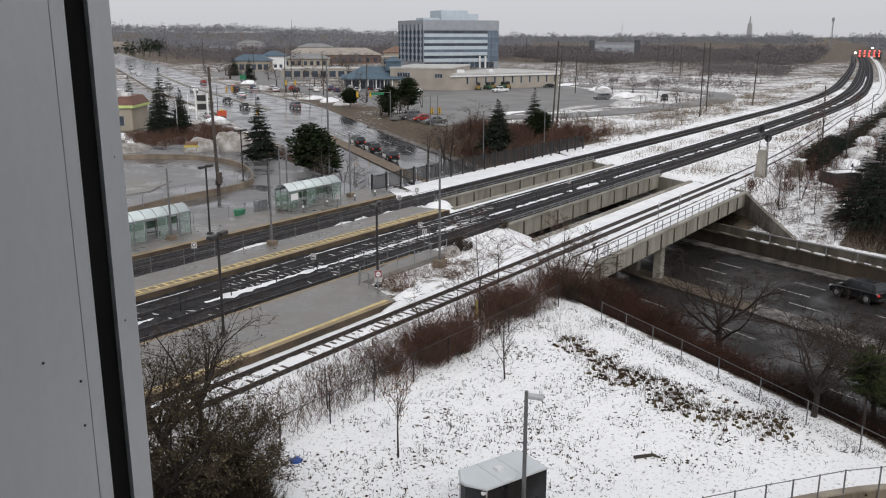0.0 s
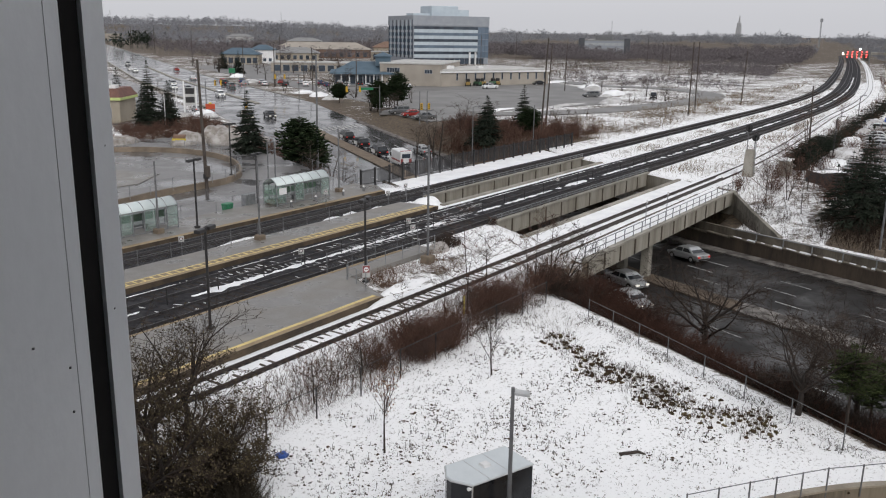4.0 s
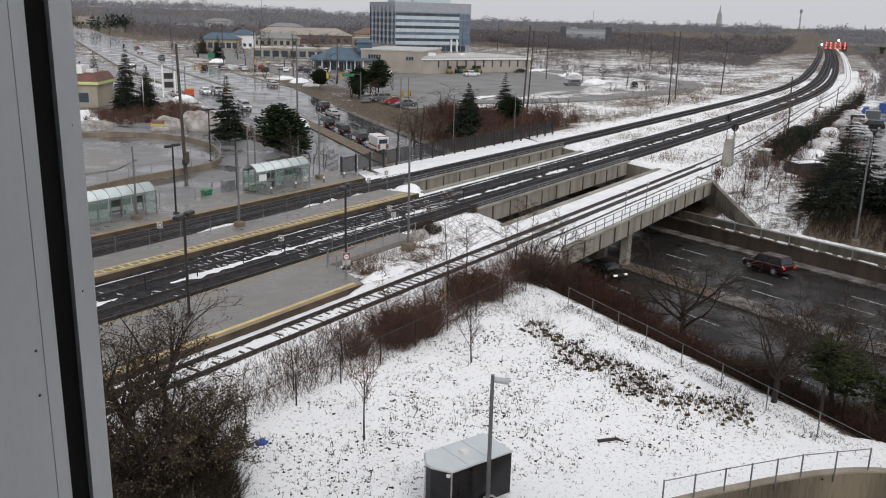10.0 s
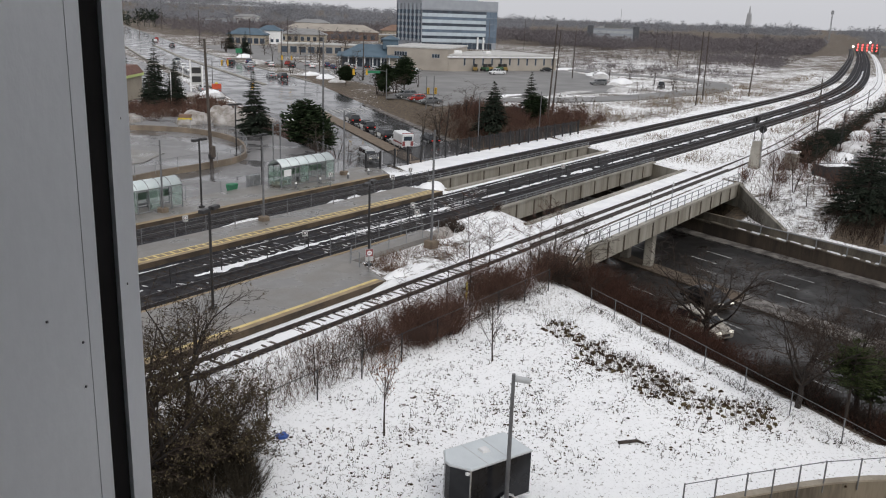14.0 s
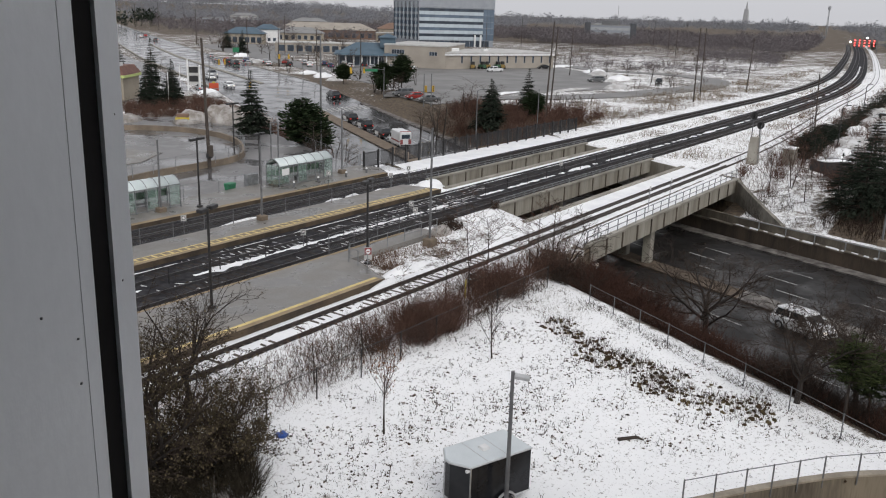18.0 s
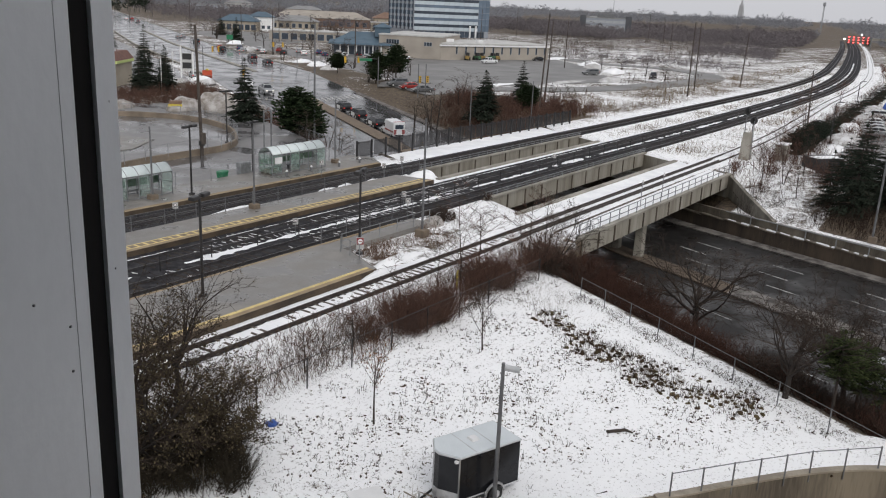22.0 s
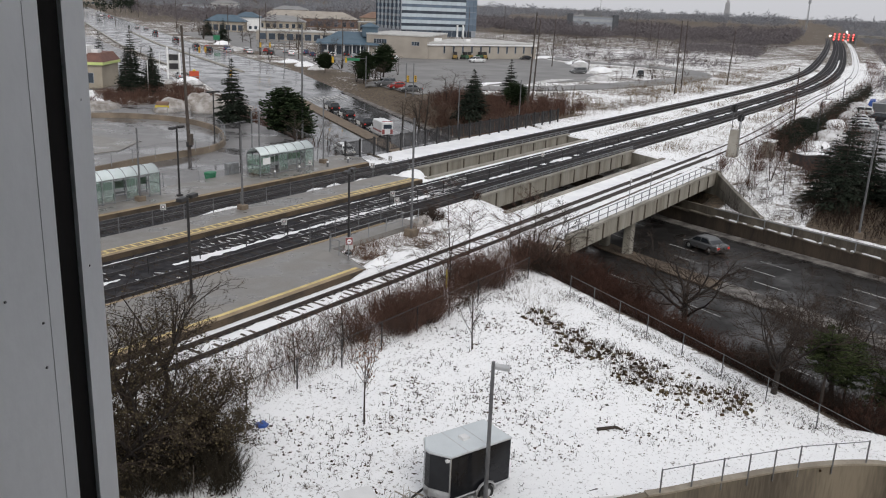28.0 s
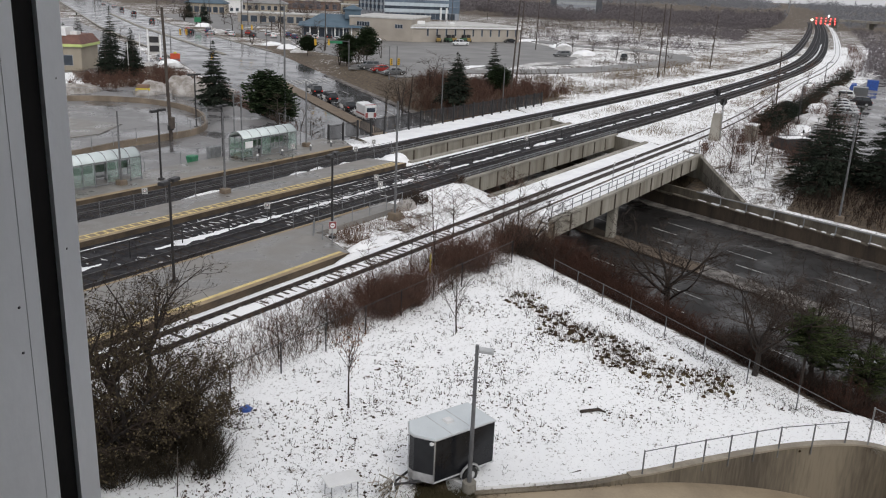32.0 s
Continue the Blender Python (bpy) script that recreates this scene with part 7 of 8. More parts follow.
GREYPANEL = mat("grey_metal_panel", (0.30, 0.32, 0.35), (0.26, 0.28, 0.31), 0.3, 0.5, bump=0, local=True)
TEALROOF = mat("blue_metal_roof", (0.075, 0.12, 0.16), (0.055, 0.095, 0.13), 0.4, 0.55, bump=0.05, local=True)
REDROOF = mat("red_brown_roof", (0.17, 0.085, 0.065), (0.12, 0.06, 0.05), 0.8, 0.8, local=True)
LIME = mat("lime_fascia", (0.52, 0.60, 0.22), (0.46, 0.54, 0.2), 1, 0.6, bump=0, local=True)
COPING = mat("weathered_pale_coping", (0.52, 0.515, 0.50), (0.40, 0.395, 0.385), 0.4, 0.8, bump=0.05, local=True)
GREYROOF = mat("grey_roof", (0.26, 0.26, 0.26), (0.2, 0.2, 0.2), 0.5, 0.9, local=True)


def hip_roof(w, d, z, rise, over=0.6, ridge=0.4):
    """A hipped roof over a w by d plan."""
    a, b, c, e = -over, w + over, -over, d + over
    k = (e - c) * ridge
    top = [(a + k, (c + e) / 2, z + rise), (b - k, (c + e) / 2, z + rise)]
    base = [(a, c, z), (b, c, z), (b, e, z), (a, e, z)]
    low = [(x, y, z - 0.25) for x, y, _ in base]
    return Mesh().add(base + top + low, [(0, 1, 5, 4), (1, 2, 5), (2, 3, 4, 5), (3, 0, 4), (6, 7, 1, 0), (7, 8, 2, 1), (8, 9, 3, 2), (9, 6, 0, 3), (9, 8, 7, 6)])


def house(name, x, y, w, d, h, rz, label, wall_mat, roof_mat=None, rise=0.0, windows=(), category="building", z=-0.3, win_mat=DARKGLASS, parapet=COPING):
    """Walls, a roof, and windows given as (x, foot, width, height) on the front, which faces -y."""
    b = thing(name, pose(x, y, z, 0, 0, rz), label, category)
    part("wall", Mesh().box(0, w, 0, d, -0.5, h), wall_mat, b)
    if rise:
        part("roof", hip_roof(w, d, h, rise), roof_mat, b)
    else:
        part("roof", Mesh().soft_box(-0.2, w + 0.2, -0.2, d + 0.2, h, h + 0.45, 0.08), parapet, b)
    shared = {}
    for wx, wz, ww, wh in windows:
        key = (round(ww, 2), round(wh, 2))
        if key not in shared:
            fr = part("window", Mesh().box(-0.08, ww + 0.08, -0.06, 0.0, -0.08, wh + 0.08), GREYPANEL, b)
            pane = part("pane", Mesh().box(0, ww, -0.075, -0.06, 0, wh), win_mat, fr)
            fr.matrix_basis = pose(wx, 0, wz)
            shared[key] = (fr, pane)
        else:
            fr = again(shared[key][0], pose(wx, 0, wz), b)
            again(shared[key][1], pose(0, 0, 0), fr)
    return b


def office():
    b = thing("office_building", pose(377, 283, -0.3, 0, 0, -31), "six-storey glass office block in blue-grey bands", "building")
    w, d, h = 45.5, 38.0, 25.6
    part("wall", Mesh().box(0.3, w - 0.3, 0.3, d, -0.5, h - 5.0), GREYPANEL, b)
    part("upper_wall", Mesh().box(0, w, 0, d, h - 5.2, h), GREYPANEL, b, "plain grey top storey")
    part("penthouse", Mesh().soft_box(14, 30, 8, 24, h, h + 5.4, 0.2).box(30, 37, 9, 22, h, h + 3.6).box(4, 14, 10, 20, h, h + 1.3), PALEGLASS, b)
    shared = {}
    n = 13
    for f in range(5):
        z = 3.6 + f * 3.3
        for k in range(n):
            x0 = 0.6 + (w - 7.5) * k / n
            wd = (w - 7.5) / n - 0.06
            for kind, a, e, m, off in (("spandrel_panel", 0, 1.75, PALEGLASS, 0.0), ("window_pane", 1.8, 3.25, BLUEGLASS if f % 2 else DARKGLASS, 0.05)):
                key = (kind, f % 2)
                if key not in shared:
                    shared[key] = part(kind, Mesh().box(0, wd, 0.1 + off, 0.25 + off, a, e), m, b)
                    shared[key].matrix_basis = pose(x0, 0, z)
                else:
                    again(shared[key], pose(x0, 0, z), b)
        for k in range(3):
            x0 = w - 6.8 + k * 2.2
            key = ("corner", 0)
            if key not in shared:
                shared[key] = part("window_pane", Mesh().box(0, 2.1, 0.0, 0.28, 0, 3.2), BLUEGLASS, b)
                shared[key].matrix_basis = pose(x0, 0, z)
            else:
                again(shared[key], pose(x0, 0, z), b)
        for k in range(12):
            y0 = 0.8 + (d - 2) * k / 12
            for kind, a, e, m in (("spandrel_panel", 0, 1.2, GREYPANEL), ("window_pane", 1.25, 3.25, BLUEGLASS)):
                key = ("side" + kind, 0)
                if key not in shared:
                    shared[key] = part(kind, Mesh().box(0.1, 0.26, 0, (d - 2) / 12 - 0.5, a, e), m, b)
                    shared[key].matrix_basis = pose(0, y0, z)
                else:
                    again(shared[key], pose(0, y0, z), b)
    for k in range(13):
        y0 = 0.6 + (d - 2) * k / 12
        part("fin", Mesh().box(-0.25, 0.2, y0 - 0.15, y0 + 0.15, 3.4, h - 2.2), PALEGLASS if k % 2 else DARKGLASS, b)
    for x in (w - 12, w - 8.5):
        part("column", Mesh().tube((x, -0.6, 0), (x, -0.6, 6.5), 0.5, 0.5, 10), WHITE, b)
    for k in range(14):
        part("ground_floor_pane", Mesh().box(0.8 + k * 3.0, 3.5 + k * 3.0, 0.15, 0.32, 0.2, 3.3), DARKGLASS, b)


office()
house("store", 221.5, 179.8, 20.5, 34, 7.0, -66, "long flat-roofed beige store with a white coping", BEIGE, windows=[(2.5 + 0.85 * i, 4.4, 0.7, 1.3) for i in range(5)] + [(15 + 0.85 * i, 4.2, 0.7, 1.1) for i in range(3)])
bb = house("store", 229.9, 161.4, 44, 26, 5.0, -23.5, "low beige wing of the store with dark slots", BEIGE, windows=[(6 + 3.6 * i, 2.0, 0.55, 2.2) for i in range(11)])
part("awning", Mesh().box(-0.3, 44.3, -0.45, 0.0, 4.4, 4.9), WHITE, bb)
part("roof_unit", Mesh().soft_box(6, 9, 6, 9, 5.4, 6.4, 0.1), WHITE, bb)
part("roof_unit", Mesh().soft_box(20, 22, 8, 10, 5.4, 6.2, 0.1), WHITE, bb)
pv = house("restaurant", 212.5, 192.5, 22, 15, 4.0, -53, "restaurant with a broad blue metal roof and white columns", GREYPANEL, TEALROOF, 3.4, [(1.0 + 2.3 * i, 0.4, 1.9, 2.7) for i in range(9)])
for i in range(9):
    part("column", Mesh().tube((0.4 + i * 2.65, -1.3, 0), (0.4 + i * 2.65, -1.3, 4.0), 0.2, 0.2, 8), WHITE, pv)
part("porch_roof", Mesh().loft([[(-1, -2.2, 3.6), (23, -2.2, 3.6), (23, 1, 3.6), (-1, 1, 3.6)], [(-0.4, -1.6, 4.1), (22.4, -1.6, 4.1), (22.4, 1, 5.0), (-0.4, 1, 5.0)]]), TEALROOF, pv)
part("cupola", Mesh().box(14, 19, 3, 8, 6, 9.2), TEALROOF, pv)
part("cupola_roof", hip_roof(5.5, 5.5, 0, 1.2, 0.3, 0.45), TEALROOF, pv).matrix_basis = pose(13.7, 2.8, 9.3)
house("shop_row", 258, 268, 46, 14, 3.8, -52, "low beige row of shops behind a car park", BEIGE, windows=[(1.5 + 3.7 * i, 0.5, 2.6, 2.4) for i in range(12)])
house("shop", 296, 343, 19, 13, 5.0, -50, "shop with a teal roof and white gable", CREAM, TEALROOF, 3.0, [(1 + 3 * i, 0.6, 2.2, 2.6) for i in range(6)])
house("shop", 318, 345, 12, 10, 7.0, -50, "small white gabled building with a grey-blue roof", WHITE, TEALROOF, 2.4, [(1 + 2.8 * i, 1.0, 1.4, 1.5) for i in range(4)])
house("hall", 350, 362, 26, 18, 4.6, -48, "cream two-storey hall with a pale green roof", CREAM, GREYROOF, 3.0, [(1.2 + 3.5 * i, 1, 1.8, 2.2) for i in range(7)])
house("hall", 392, 405, 62, 24, 5.6, -48, "broad brown-brick hall with a tan roof", BROWNBRICK, BEIGE, 4.2, [(2 + 5 * i, 1, 2.4, 2.6) for i in range(12)])
house("hall", 440, 362, 20, 18, 7.0, -48, "tan gabled end of the brick hall", CREAM, BROWNBRICK, 3.6, [(1.5 + 3.5 * i, 1.2, 1.8, 2.4) for i in range(5)])
house("house", 405, 335, 26, 12, 5.0, -48, "beige building with arched openings beside the office", CREAM, windows=[(1 + 3.4 * i, 0.8, 2.3, 3.0) for i in range(7)])
FARBAND = mat("pale_far_window_band", (0.40, 0.42, 0.44), (0.33, 0.35, 0.37), 0.3, 0.4, bump=0, local=True)
far_office = house("office_building", 590.5, 289.5, 36, 20, 12.5, -62, "distant grey office block with pale window bands", GREYPANEL, windows=[(3.5 + 4.9 * i, 2.0 + 3.6 * f, 4.7, 1.9) for i in range(6) for f in range(3)], win_mat=FARBAND, parapet=GREYROOF)
for x in (-0.6, 32.4):
    part("stair_tower", Mesh().box(x, x + 4.2, -0.8, 6, -0.5, 14.4), mat("dark_slate_cladding", (0.085, 0.09, 0.10), (0.065, 0.07, 0.08), 0.3, 0.7, bump=0, local=True), far_office, "dark stair tower")
part("plant_room", Mesh().soft_box(12, 24, 4, 12, 12.9, 16.0, 0.1), STEEL_GREY, far_office)
for i, (x, y, w, h) in enumerate(((600, 900, 40, 9), (700, 800, 30, 8), (520, 640, 30, 7), (560, 560, 30, 7), (900, 700, 40, 8), (1000, 480, 30, 8), (430, 700, 20, 6), (480, 800, 26, 7), (620, 1000, 30, 9))):
    house("house", x, y, w, 20, h, -50, "distant pale building among bare trees", (BEIGE, COPING, GREYPANEL)[i % 3], GREYROOF, (0, 3.0)[i % 2], [(1 + 5 * k, 1, 3, 2) for k in range(int(w / 5) - 1)], parapet=GREYROOF, z=ground_z(x - SKEW * (y - 40), y) + 0.5)

sh = house("filling_station_shop", 87.0, 151.2, 15, 9, 4.3, -53.7, "cream shop with a lime fascia and red-brown roof", CREAM, windows=[(11.0, 1.1, 2.4, 1.7), (5, 1.1, 2.4, 1.7)])
part("fascia", Mesh().box(-0.4, 15.4, -0.45, 9.3, 4.3, 4.8), LIME, sh)
part("mansard", Mesh().loft([[(-0.4, -0.4, 4.8), (15.4, -0.4, 4.8), (15.4, 9.3, 4.8), (-0.4, 9.3, 4.8)], [(0.4, 0.6, 6.3), (14.4, 0.6, 6.3), (14.4, 8.5, 6.3), (0.4, 8.5, 6.3)]]), REDROOF, sh)
part("gable_panel", Mesh().box(9.5, 12.5, 0.2, 4, 6.2, 7.6), WHITE, sh)
part("roof_unit", Mesh().box(12.6, 13.8, 2, 4, 6.2, 6.9), WHITE, sh)
for x, y in ((100.5, 134.5), (96.5, 127), (110, 141)):
    steel_post(x, y, -0.2, 6.0, "white globe lamp post at the filling station", 0.09, 0, 0, 0, 0, WHITE)
py = thing("pylon_sign", pose(117.0, 147.4, -0.2, 0, 0, -39), "white pylon sign with two dark panels", "sign")
for x in (0, 2.4):
    part("post", Mesh().soft_box(x - 0.15, x + 0.15, -0.15, 0.15, 0, 5.4 if x else 6.6, 0.04), WHITE, py)
part("board", Mesh().box(0.1, 2.3, -0.1, 0.1, 1.6, 5.2), COPING, py)
for z in (2.1, 3.9):
    part("panel", Mesh().box(0.3, 2.1, -0.15, -0.12, z, z + 1.2), BLACK, py)
py = thing("pylon_sign", pose(95.5, 158, -0.2, 0, 0, -50), "white pylon sign with a blue top", "sign")
part("board", Mesh().soft_box(0, 3.0, -0.3, 0.3, 0, 8.6, 0.06), WHITE, py)
part("panel", Mesh().box(0.15, 2.85, -0.33, -0.3, 7.0, 8.3), BLUE, py)
ORANGE = mat("orange_red_sheet", (0.55, 0.08, 0.03), (0.45, 0.07, 0.03), 2, 0.6, local=True)
kx = thing("sale_stand", pose(124.6, 148.4, -0.15, 0, 0, -39), "red and orange display stand at the forecourt", "stand")
part("board", Mesh().soft_box(-1.0, 1.0, -0.4, 0.4, 0.2, 1.3, 0.05), ORANGE, kx)
part("board", Mesh().soft_box(-0.3, 0.3, -0.45, 0.35, 1.3, 1.6, 0.05), YPLASTIC, kx)

# ---- bus loop ----
LOOP = [(30, 72.4), (40, 72.6), (48.6, 72.9), (54.7, 74.0), (60.7, 74.4), (65.2, 75.0), (69.8, 78.0), (74.9, 84.8), (77.3, 90.9), (77.7, 96.5), (76.5, 101), (73.4, 105.5), (64, 110.5), (50, 113), (30, 114)]
lp = spline(LOOP, 6)
lw = wall("loop_wall", [(x, y, -0.3, 0.62) for x, y in lp], 0.3, "low curved brown concrete wall round the bus loop", LOOPWALL)
chain_fence([(x, y, 0.6) for x, y in lp[2:74:3]], 1.1, 3.2, "galvanised chain-link fence on the loop's wall", wire=0.3, wire_r=0.005)


GREY_SNOW = mat("greying_snow", (0.62, 0.62, 0.63), (0.38, 0.37, 0.36), 0.5, 0.85, bump=0.5, fine=4)


def snow_pile(x, y, rx, ry, h, seed, label="heap of dirty ploughed snow", material=DIRTY_SNOW):
    m = Mesh()
    n, k = 8, 16
    rings = []
    for i in range(n):
        f = i / (n - 1)
        rings.append([(x + rx * math.cos(6.283 * j / k) * math.cos(f * 1.45) * (1 + 0.35 * noise.noise(Vector((j * 0.7, f * 2, seed)))),
                       y + ry * math.sin(6.283 * j / k) * math.cos(f * 1.45) * (1 + 0.35 * noise.noise(Vector((j * 0.7, f * 2, seed + 5)))),
                       -0.35 + (h + 0.2) * math.sin(f * 1.45) * (1 + 0.3 * noise.noise(Vector((j * 0.5, f * 3, seed + 9))))) for j in range(k)])
    m.loft(rings)
    ob = part("snow_mound", m, material, smooth=True)
    tagged(ob, label, "snow heap", "snow heaps")


for i, (x, y, rx, ry, h) in enumerate(((88.5, 101.5, 3.5, 2.4, 2.3), (85.0, 106.5, 3.4, 2.2, 1.9), (91.5, 108.0, 3.4, 2.0, 2.1), (91.5, 98.5, 2.4, 1.8, 1.2), (77.0, 114.0, 4.5, 2.0, 1.3), (70, 118, 4, 2, 1.0))):
    snow_pile(x, y, rx, ry, h, i * 3.3)
for i, (x, y, rx, ry, h) in enumerate(((112, 141.8, 3, 1.5, 0.8), (117.8, 142.4, 3.2, 1.5, 1.0), (114, 137, 3.5, 1.6, 0.8), (171, 160, 4, 2, 1.3), (165, 150, 3, 2, 1.2), (176, 170, 4, 2, 1.0), (199, 215, 3, 2, 1.2), (219, 245, 4, 3, 1.5), (208, 92, 8, 2, 1.4), (236, 104, 7, 3, 1.8), (252, 118, 6, 3, 1.6), (262, 124, 7, 3, 1.6), (190, 96.5, 14, 1.2, 0.6), (168, 102, 10, 1.0, 0.5), (228, 103, 6, 1.2, 0.7), (280, 146, 12, 2, 0.8), (143, 24.0, 9, 2.6, 1.0), (156, 25.6, 6, 1.8, 1.4), (172, 26.6, 6, 1.8, 1.4), (129, 23.2, 6, 1.8, 0.6), (193, 28.4, 12, 2.6, 1.3), (121, 22.0, 3, 1.3, 1.0))):
    snow_pile(x, y, rx * 0.85, ry * 0.85, h * 0.8, 40 + i * 2.1, "heap of ploughed snow at the car park's edge", SNOW if i % 2 else GREY_SNOW)
snow_pile(55.0, 38.6, 1.2, 0.8, 0.6, 90, "small snow-capped heap at the walkway's end", DIRTY_SNOW)
snow_pile(69.5, 50.3, 1.8, 1.3, 0.75, 93, "small heap of snow at the platform's end", SNOW)
for i, (x, y, rx, ry) in enumerate(((47, 52.9, 3.4, 0.35), (58, 52.9, 1.6, 0.4), (60.6, 53.0, 1.2, 0.35), (64.5, 52.6, 1.6, 0.5), (72, 58.6, 2.6, 0.7), (45, 34.6, 2.6, 0.6), (41.8, 33.3, 2.2, 0.4))):
    snow_pile(x, y, rx, ry, 0.28, 60 + i, "low drift of old snow on the paving", SNOW)
bn = thing("skip_bin", pose(82.9, 106.0, -0.15, 0, 0, -52), "green and yellow banded bin beside the snow heap", "bin")
part("body", Mesh().box(-1.0, 1.0, -0.6, 0.6, 0, 0.7), GREEN, bn)
part("band", Mesh().box(-1.01, 1.01, -0.61, 0.61, 0.7, 1.1), YPLASTIC, bn)
part("lid", Mesh().soft_box(-0.9, 0.9, -0.6, 0.6, 1.1, 1.6, 0.1), BROWNBRICK, bn)
for x, y in ((70.5, 123.5), (74, 127)):
    bn = thing("wheeled_bin", pose(x, y, -0.15, 0, 0, -40), "dark green steel refuse bin behind the fence", "bin", "bins")
    part("body", Mesh().soft_box(-1.2, 1.2, -0.7, 0.7, 0, 1.5, 0.05), BLACK, bn)
    part("lid", Mesh().soft_box(-1.25, 1.25, -0.75, 0.75, 1.5, 1.62, 0.04), GREEN, bn)


# ---- traffic signals ----
AMBER = mat("traffic_signal_yellow", (0.62, 0.38, 0.03), (0.5, 0.3, 0.03), 3, 0.5, bump=0, local=True)


def traffic_signal(x, y, rz, arm, label, red=True):
    """A post with a mast arm and yellow heads; the arm runs along local x."""
    ts = thing("traffic_signal", pose(x, y, -0.1, 0, 0, rz), label, "traffic signal", "traffic signals")
    part("pole", Mesh().tube((0, 0, 0), (0, 0, 6.2), 0.11, 0.08, 8), STEEL_GREY, ts)
    if arm:
        part("arm", Mesh().tube((0, 0, 5.7), (arm, 0, 6.1), 0.06, 0.04, 6), STEEL_GREY, ts)
    for ax in ([arm, arm * 0.6] if arm else [0.3]):
        z = 5.5 if arm else 3.4
        hd = part("signal_head", Mesh().soft_box(ax - 0.22, ax + 0.22, -0.34, -0.1, z - 0.6, z + 0.6, 0.04), AMBER, ts)
        for k in (-0.35, 0, 0.35):
            part("lens", Mesh().tube((ax, -0.36, z + k), (ax, -0.33, z + k), 0.12, 0.12, 10), REDLAMP if (k > 0.1 and red and ax == arm) else BLACK, hd)


traffic_signal(139.4, 113.2, 148, 7.0, "grey post with yellow traffic signals on a long arm")
traffic_signal(at(98.0, 158), 158, 148, 6.0, "grey post with yellow traffic signals on a long arm", False)
traffic_signal(at(65.5, 150), 150, 10, 5.0, "grey post with yellow traffic signals on a long arm", False)
traffic_signal(131.0, 96.7, -40, 0, "short post with a yellow traffic signal")
traffic_signal(132.4, 96.0, -40, 0, "short post with a yellow traffic signal", False)
traffic_signal(at(66, 121), 121, -60, 0, "short post with a yellow traffic signal", False)
ob = thing("street_sign", pose(137.0, 114.6, 5.2, 0, 0, -38), "green street sign on the signal's arm", "sign")
part("board", Mesh().box(-1.3, 1.3, -0.03, 0.03, 0, 0.5), GREEN, ob)
for x, y, w in ((205, 232, 2.2),):
    ob = thing("street_sign", pose(x, y, -0.2, 0, 0, -50), "green road sign on two posts", "sign")
    part("board", Mesh().box(-w / 2, w / 2, -0.04, 0.04, 2.4, 4.0), GREEN, ob)
    for k in (-0.4, 0.4):
        part("post", Mesh().tube((k * w, 0.08, 0), (k * w, 0.08, 3.9), 0.05, 0.05, 6), STEEL_GREY, ob)

# ---- far landmarks ----
# distance haze is put into the tower's pale grey
HAZE = mat("pale_far_stone", (0.36, 0.365, 0.375), (0.33, 0.335, 0.345), 0.05, 0.9, bump=0, local=True)
ms = thing("radio_mast", pose(1466, 306, 0), "tall grey lattice mast far off", "mast")
for a in range(3):
    c, s = 1.2 * math.cos(2.1 * a), 1.2 * math.sin(2.1 * a)
    part("leg", Mesh().tube((c, s, 0), (c * 0.6, s * 0.6, 46), 0.35, 0.25, 5), GALV, ms)
for i in range(12):
    part("brace", Mesh().box(-1, 1, -1, 1, 3 + i * 3.6, 3.4 + i * 3.6), GALV, ms)
part("aerials", Mesh().tube((0, 0, 40), (0, 0, 45), 2.2, 2.0, 8), GALV, ms)
ch = thing("tower", pose(2732, 806, 0), "tower on the horizon in a haze-paled grey", "tower")
part("shaft", Mesh().loft([[(-9, -9, 0), (9, -9, 0), (9, 9, 0), (-9, 9, 0)], [(-5, -5, 56), (5, -5, 56), (5, 5, 56), (-5, 5, 56)]]), HAZE, ch)
part("spire", Mesh().tube((0, 0, 56), (0, 0, 78), 3.5, 1.0, 8), HAZE, ch)
br = thing("road_bridge", pose(760, 150, 0, 0, 0, 70), "distant road bridge over the tracks", "bridge")
part("deck", Mesh().box(-160, -25, -5, 5, 4.5, 6.2), CONCRETE, br)
for x in (-140, -100, -60, -30):
    part("pier", Mesh().box(x - 1, x + 1, -4, 4, -1, 4.5), CONCRETE, br)


# ---- vehicles ----
CARGLASS = mat("car_glass", (0.015, 0.018, 0.022), (0.025, 0.03, 0.035), 2, 0.08, bump=0, local=True)
HEADLAMP = glow("lit_headlamp", (1.0, 0.95, 0.85), 0.3)
TAILLAMP = glow("lit_tail_lamp", (0.6, 0.03, 0.02), 0.25)


def paint(name, c, rough=0.25, metal=0.0):
    return mat(name, c, tuple(k * 0.85 for k in c), 0.8, rough, metal, bump=0, local=True)


PAINTS = {"silver": paint("silver_paint", (0.45, 0.46, 0.47), 0.3, 0.4), "white": paint("white_car_paint", (0.72, 0.73, 0.74)), "black": paint("black_car_paint", (0.012, 0.012, 0.014)),
          "grey": paint("grey_car_paint", (0.14, 0.145, 0.15), 0.3, 0.3), "red": paint("red_car_paint", (0.28, 0.03, 0.025)), "blue": paint("blue_car_paint", (0.03, 0.05, 0.12)), "tan": paint("tan_car_paint", (0.36, 0.33, 0.28), 0.3, 0.3),
          "maroon": paint("maroon_car_paint", (0.028, 0.008, 0.010))}


def ring(x, w, z0, z1, r=0.12):
    """A rounded cross-section of a body at x."""
    return [(x, -w + r, z0), (x, w - r, z0), (x, w, z0 + r), (x, w, z1 - r), (x, w - r, z1), (x, -w + r, z1), (x, -w, z1 - r), (x, -w, z0 + r)]


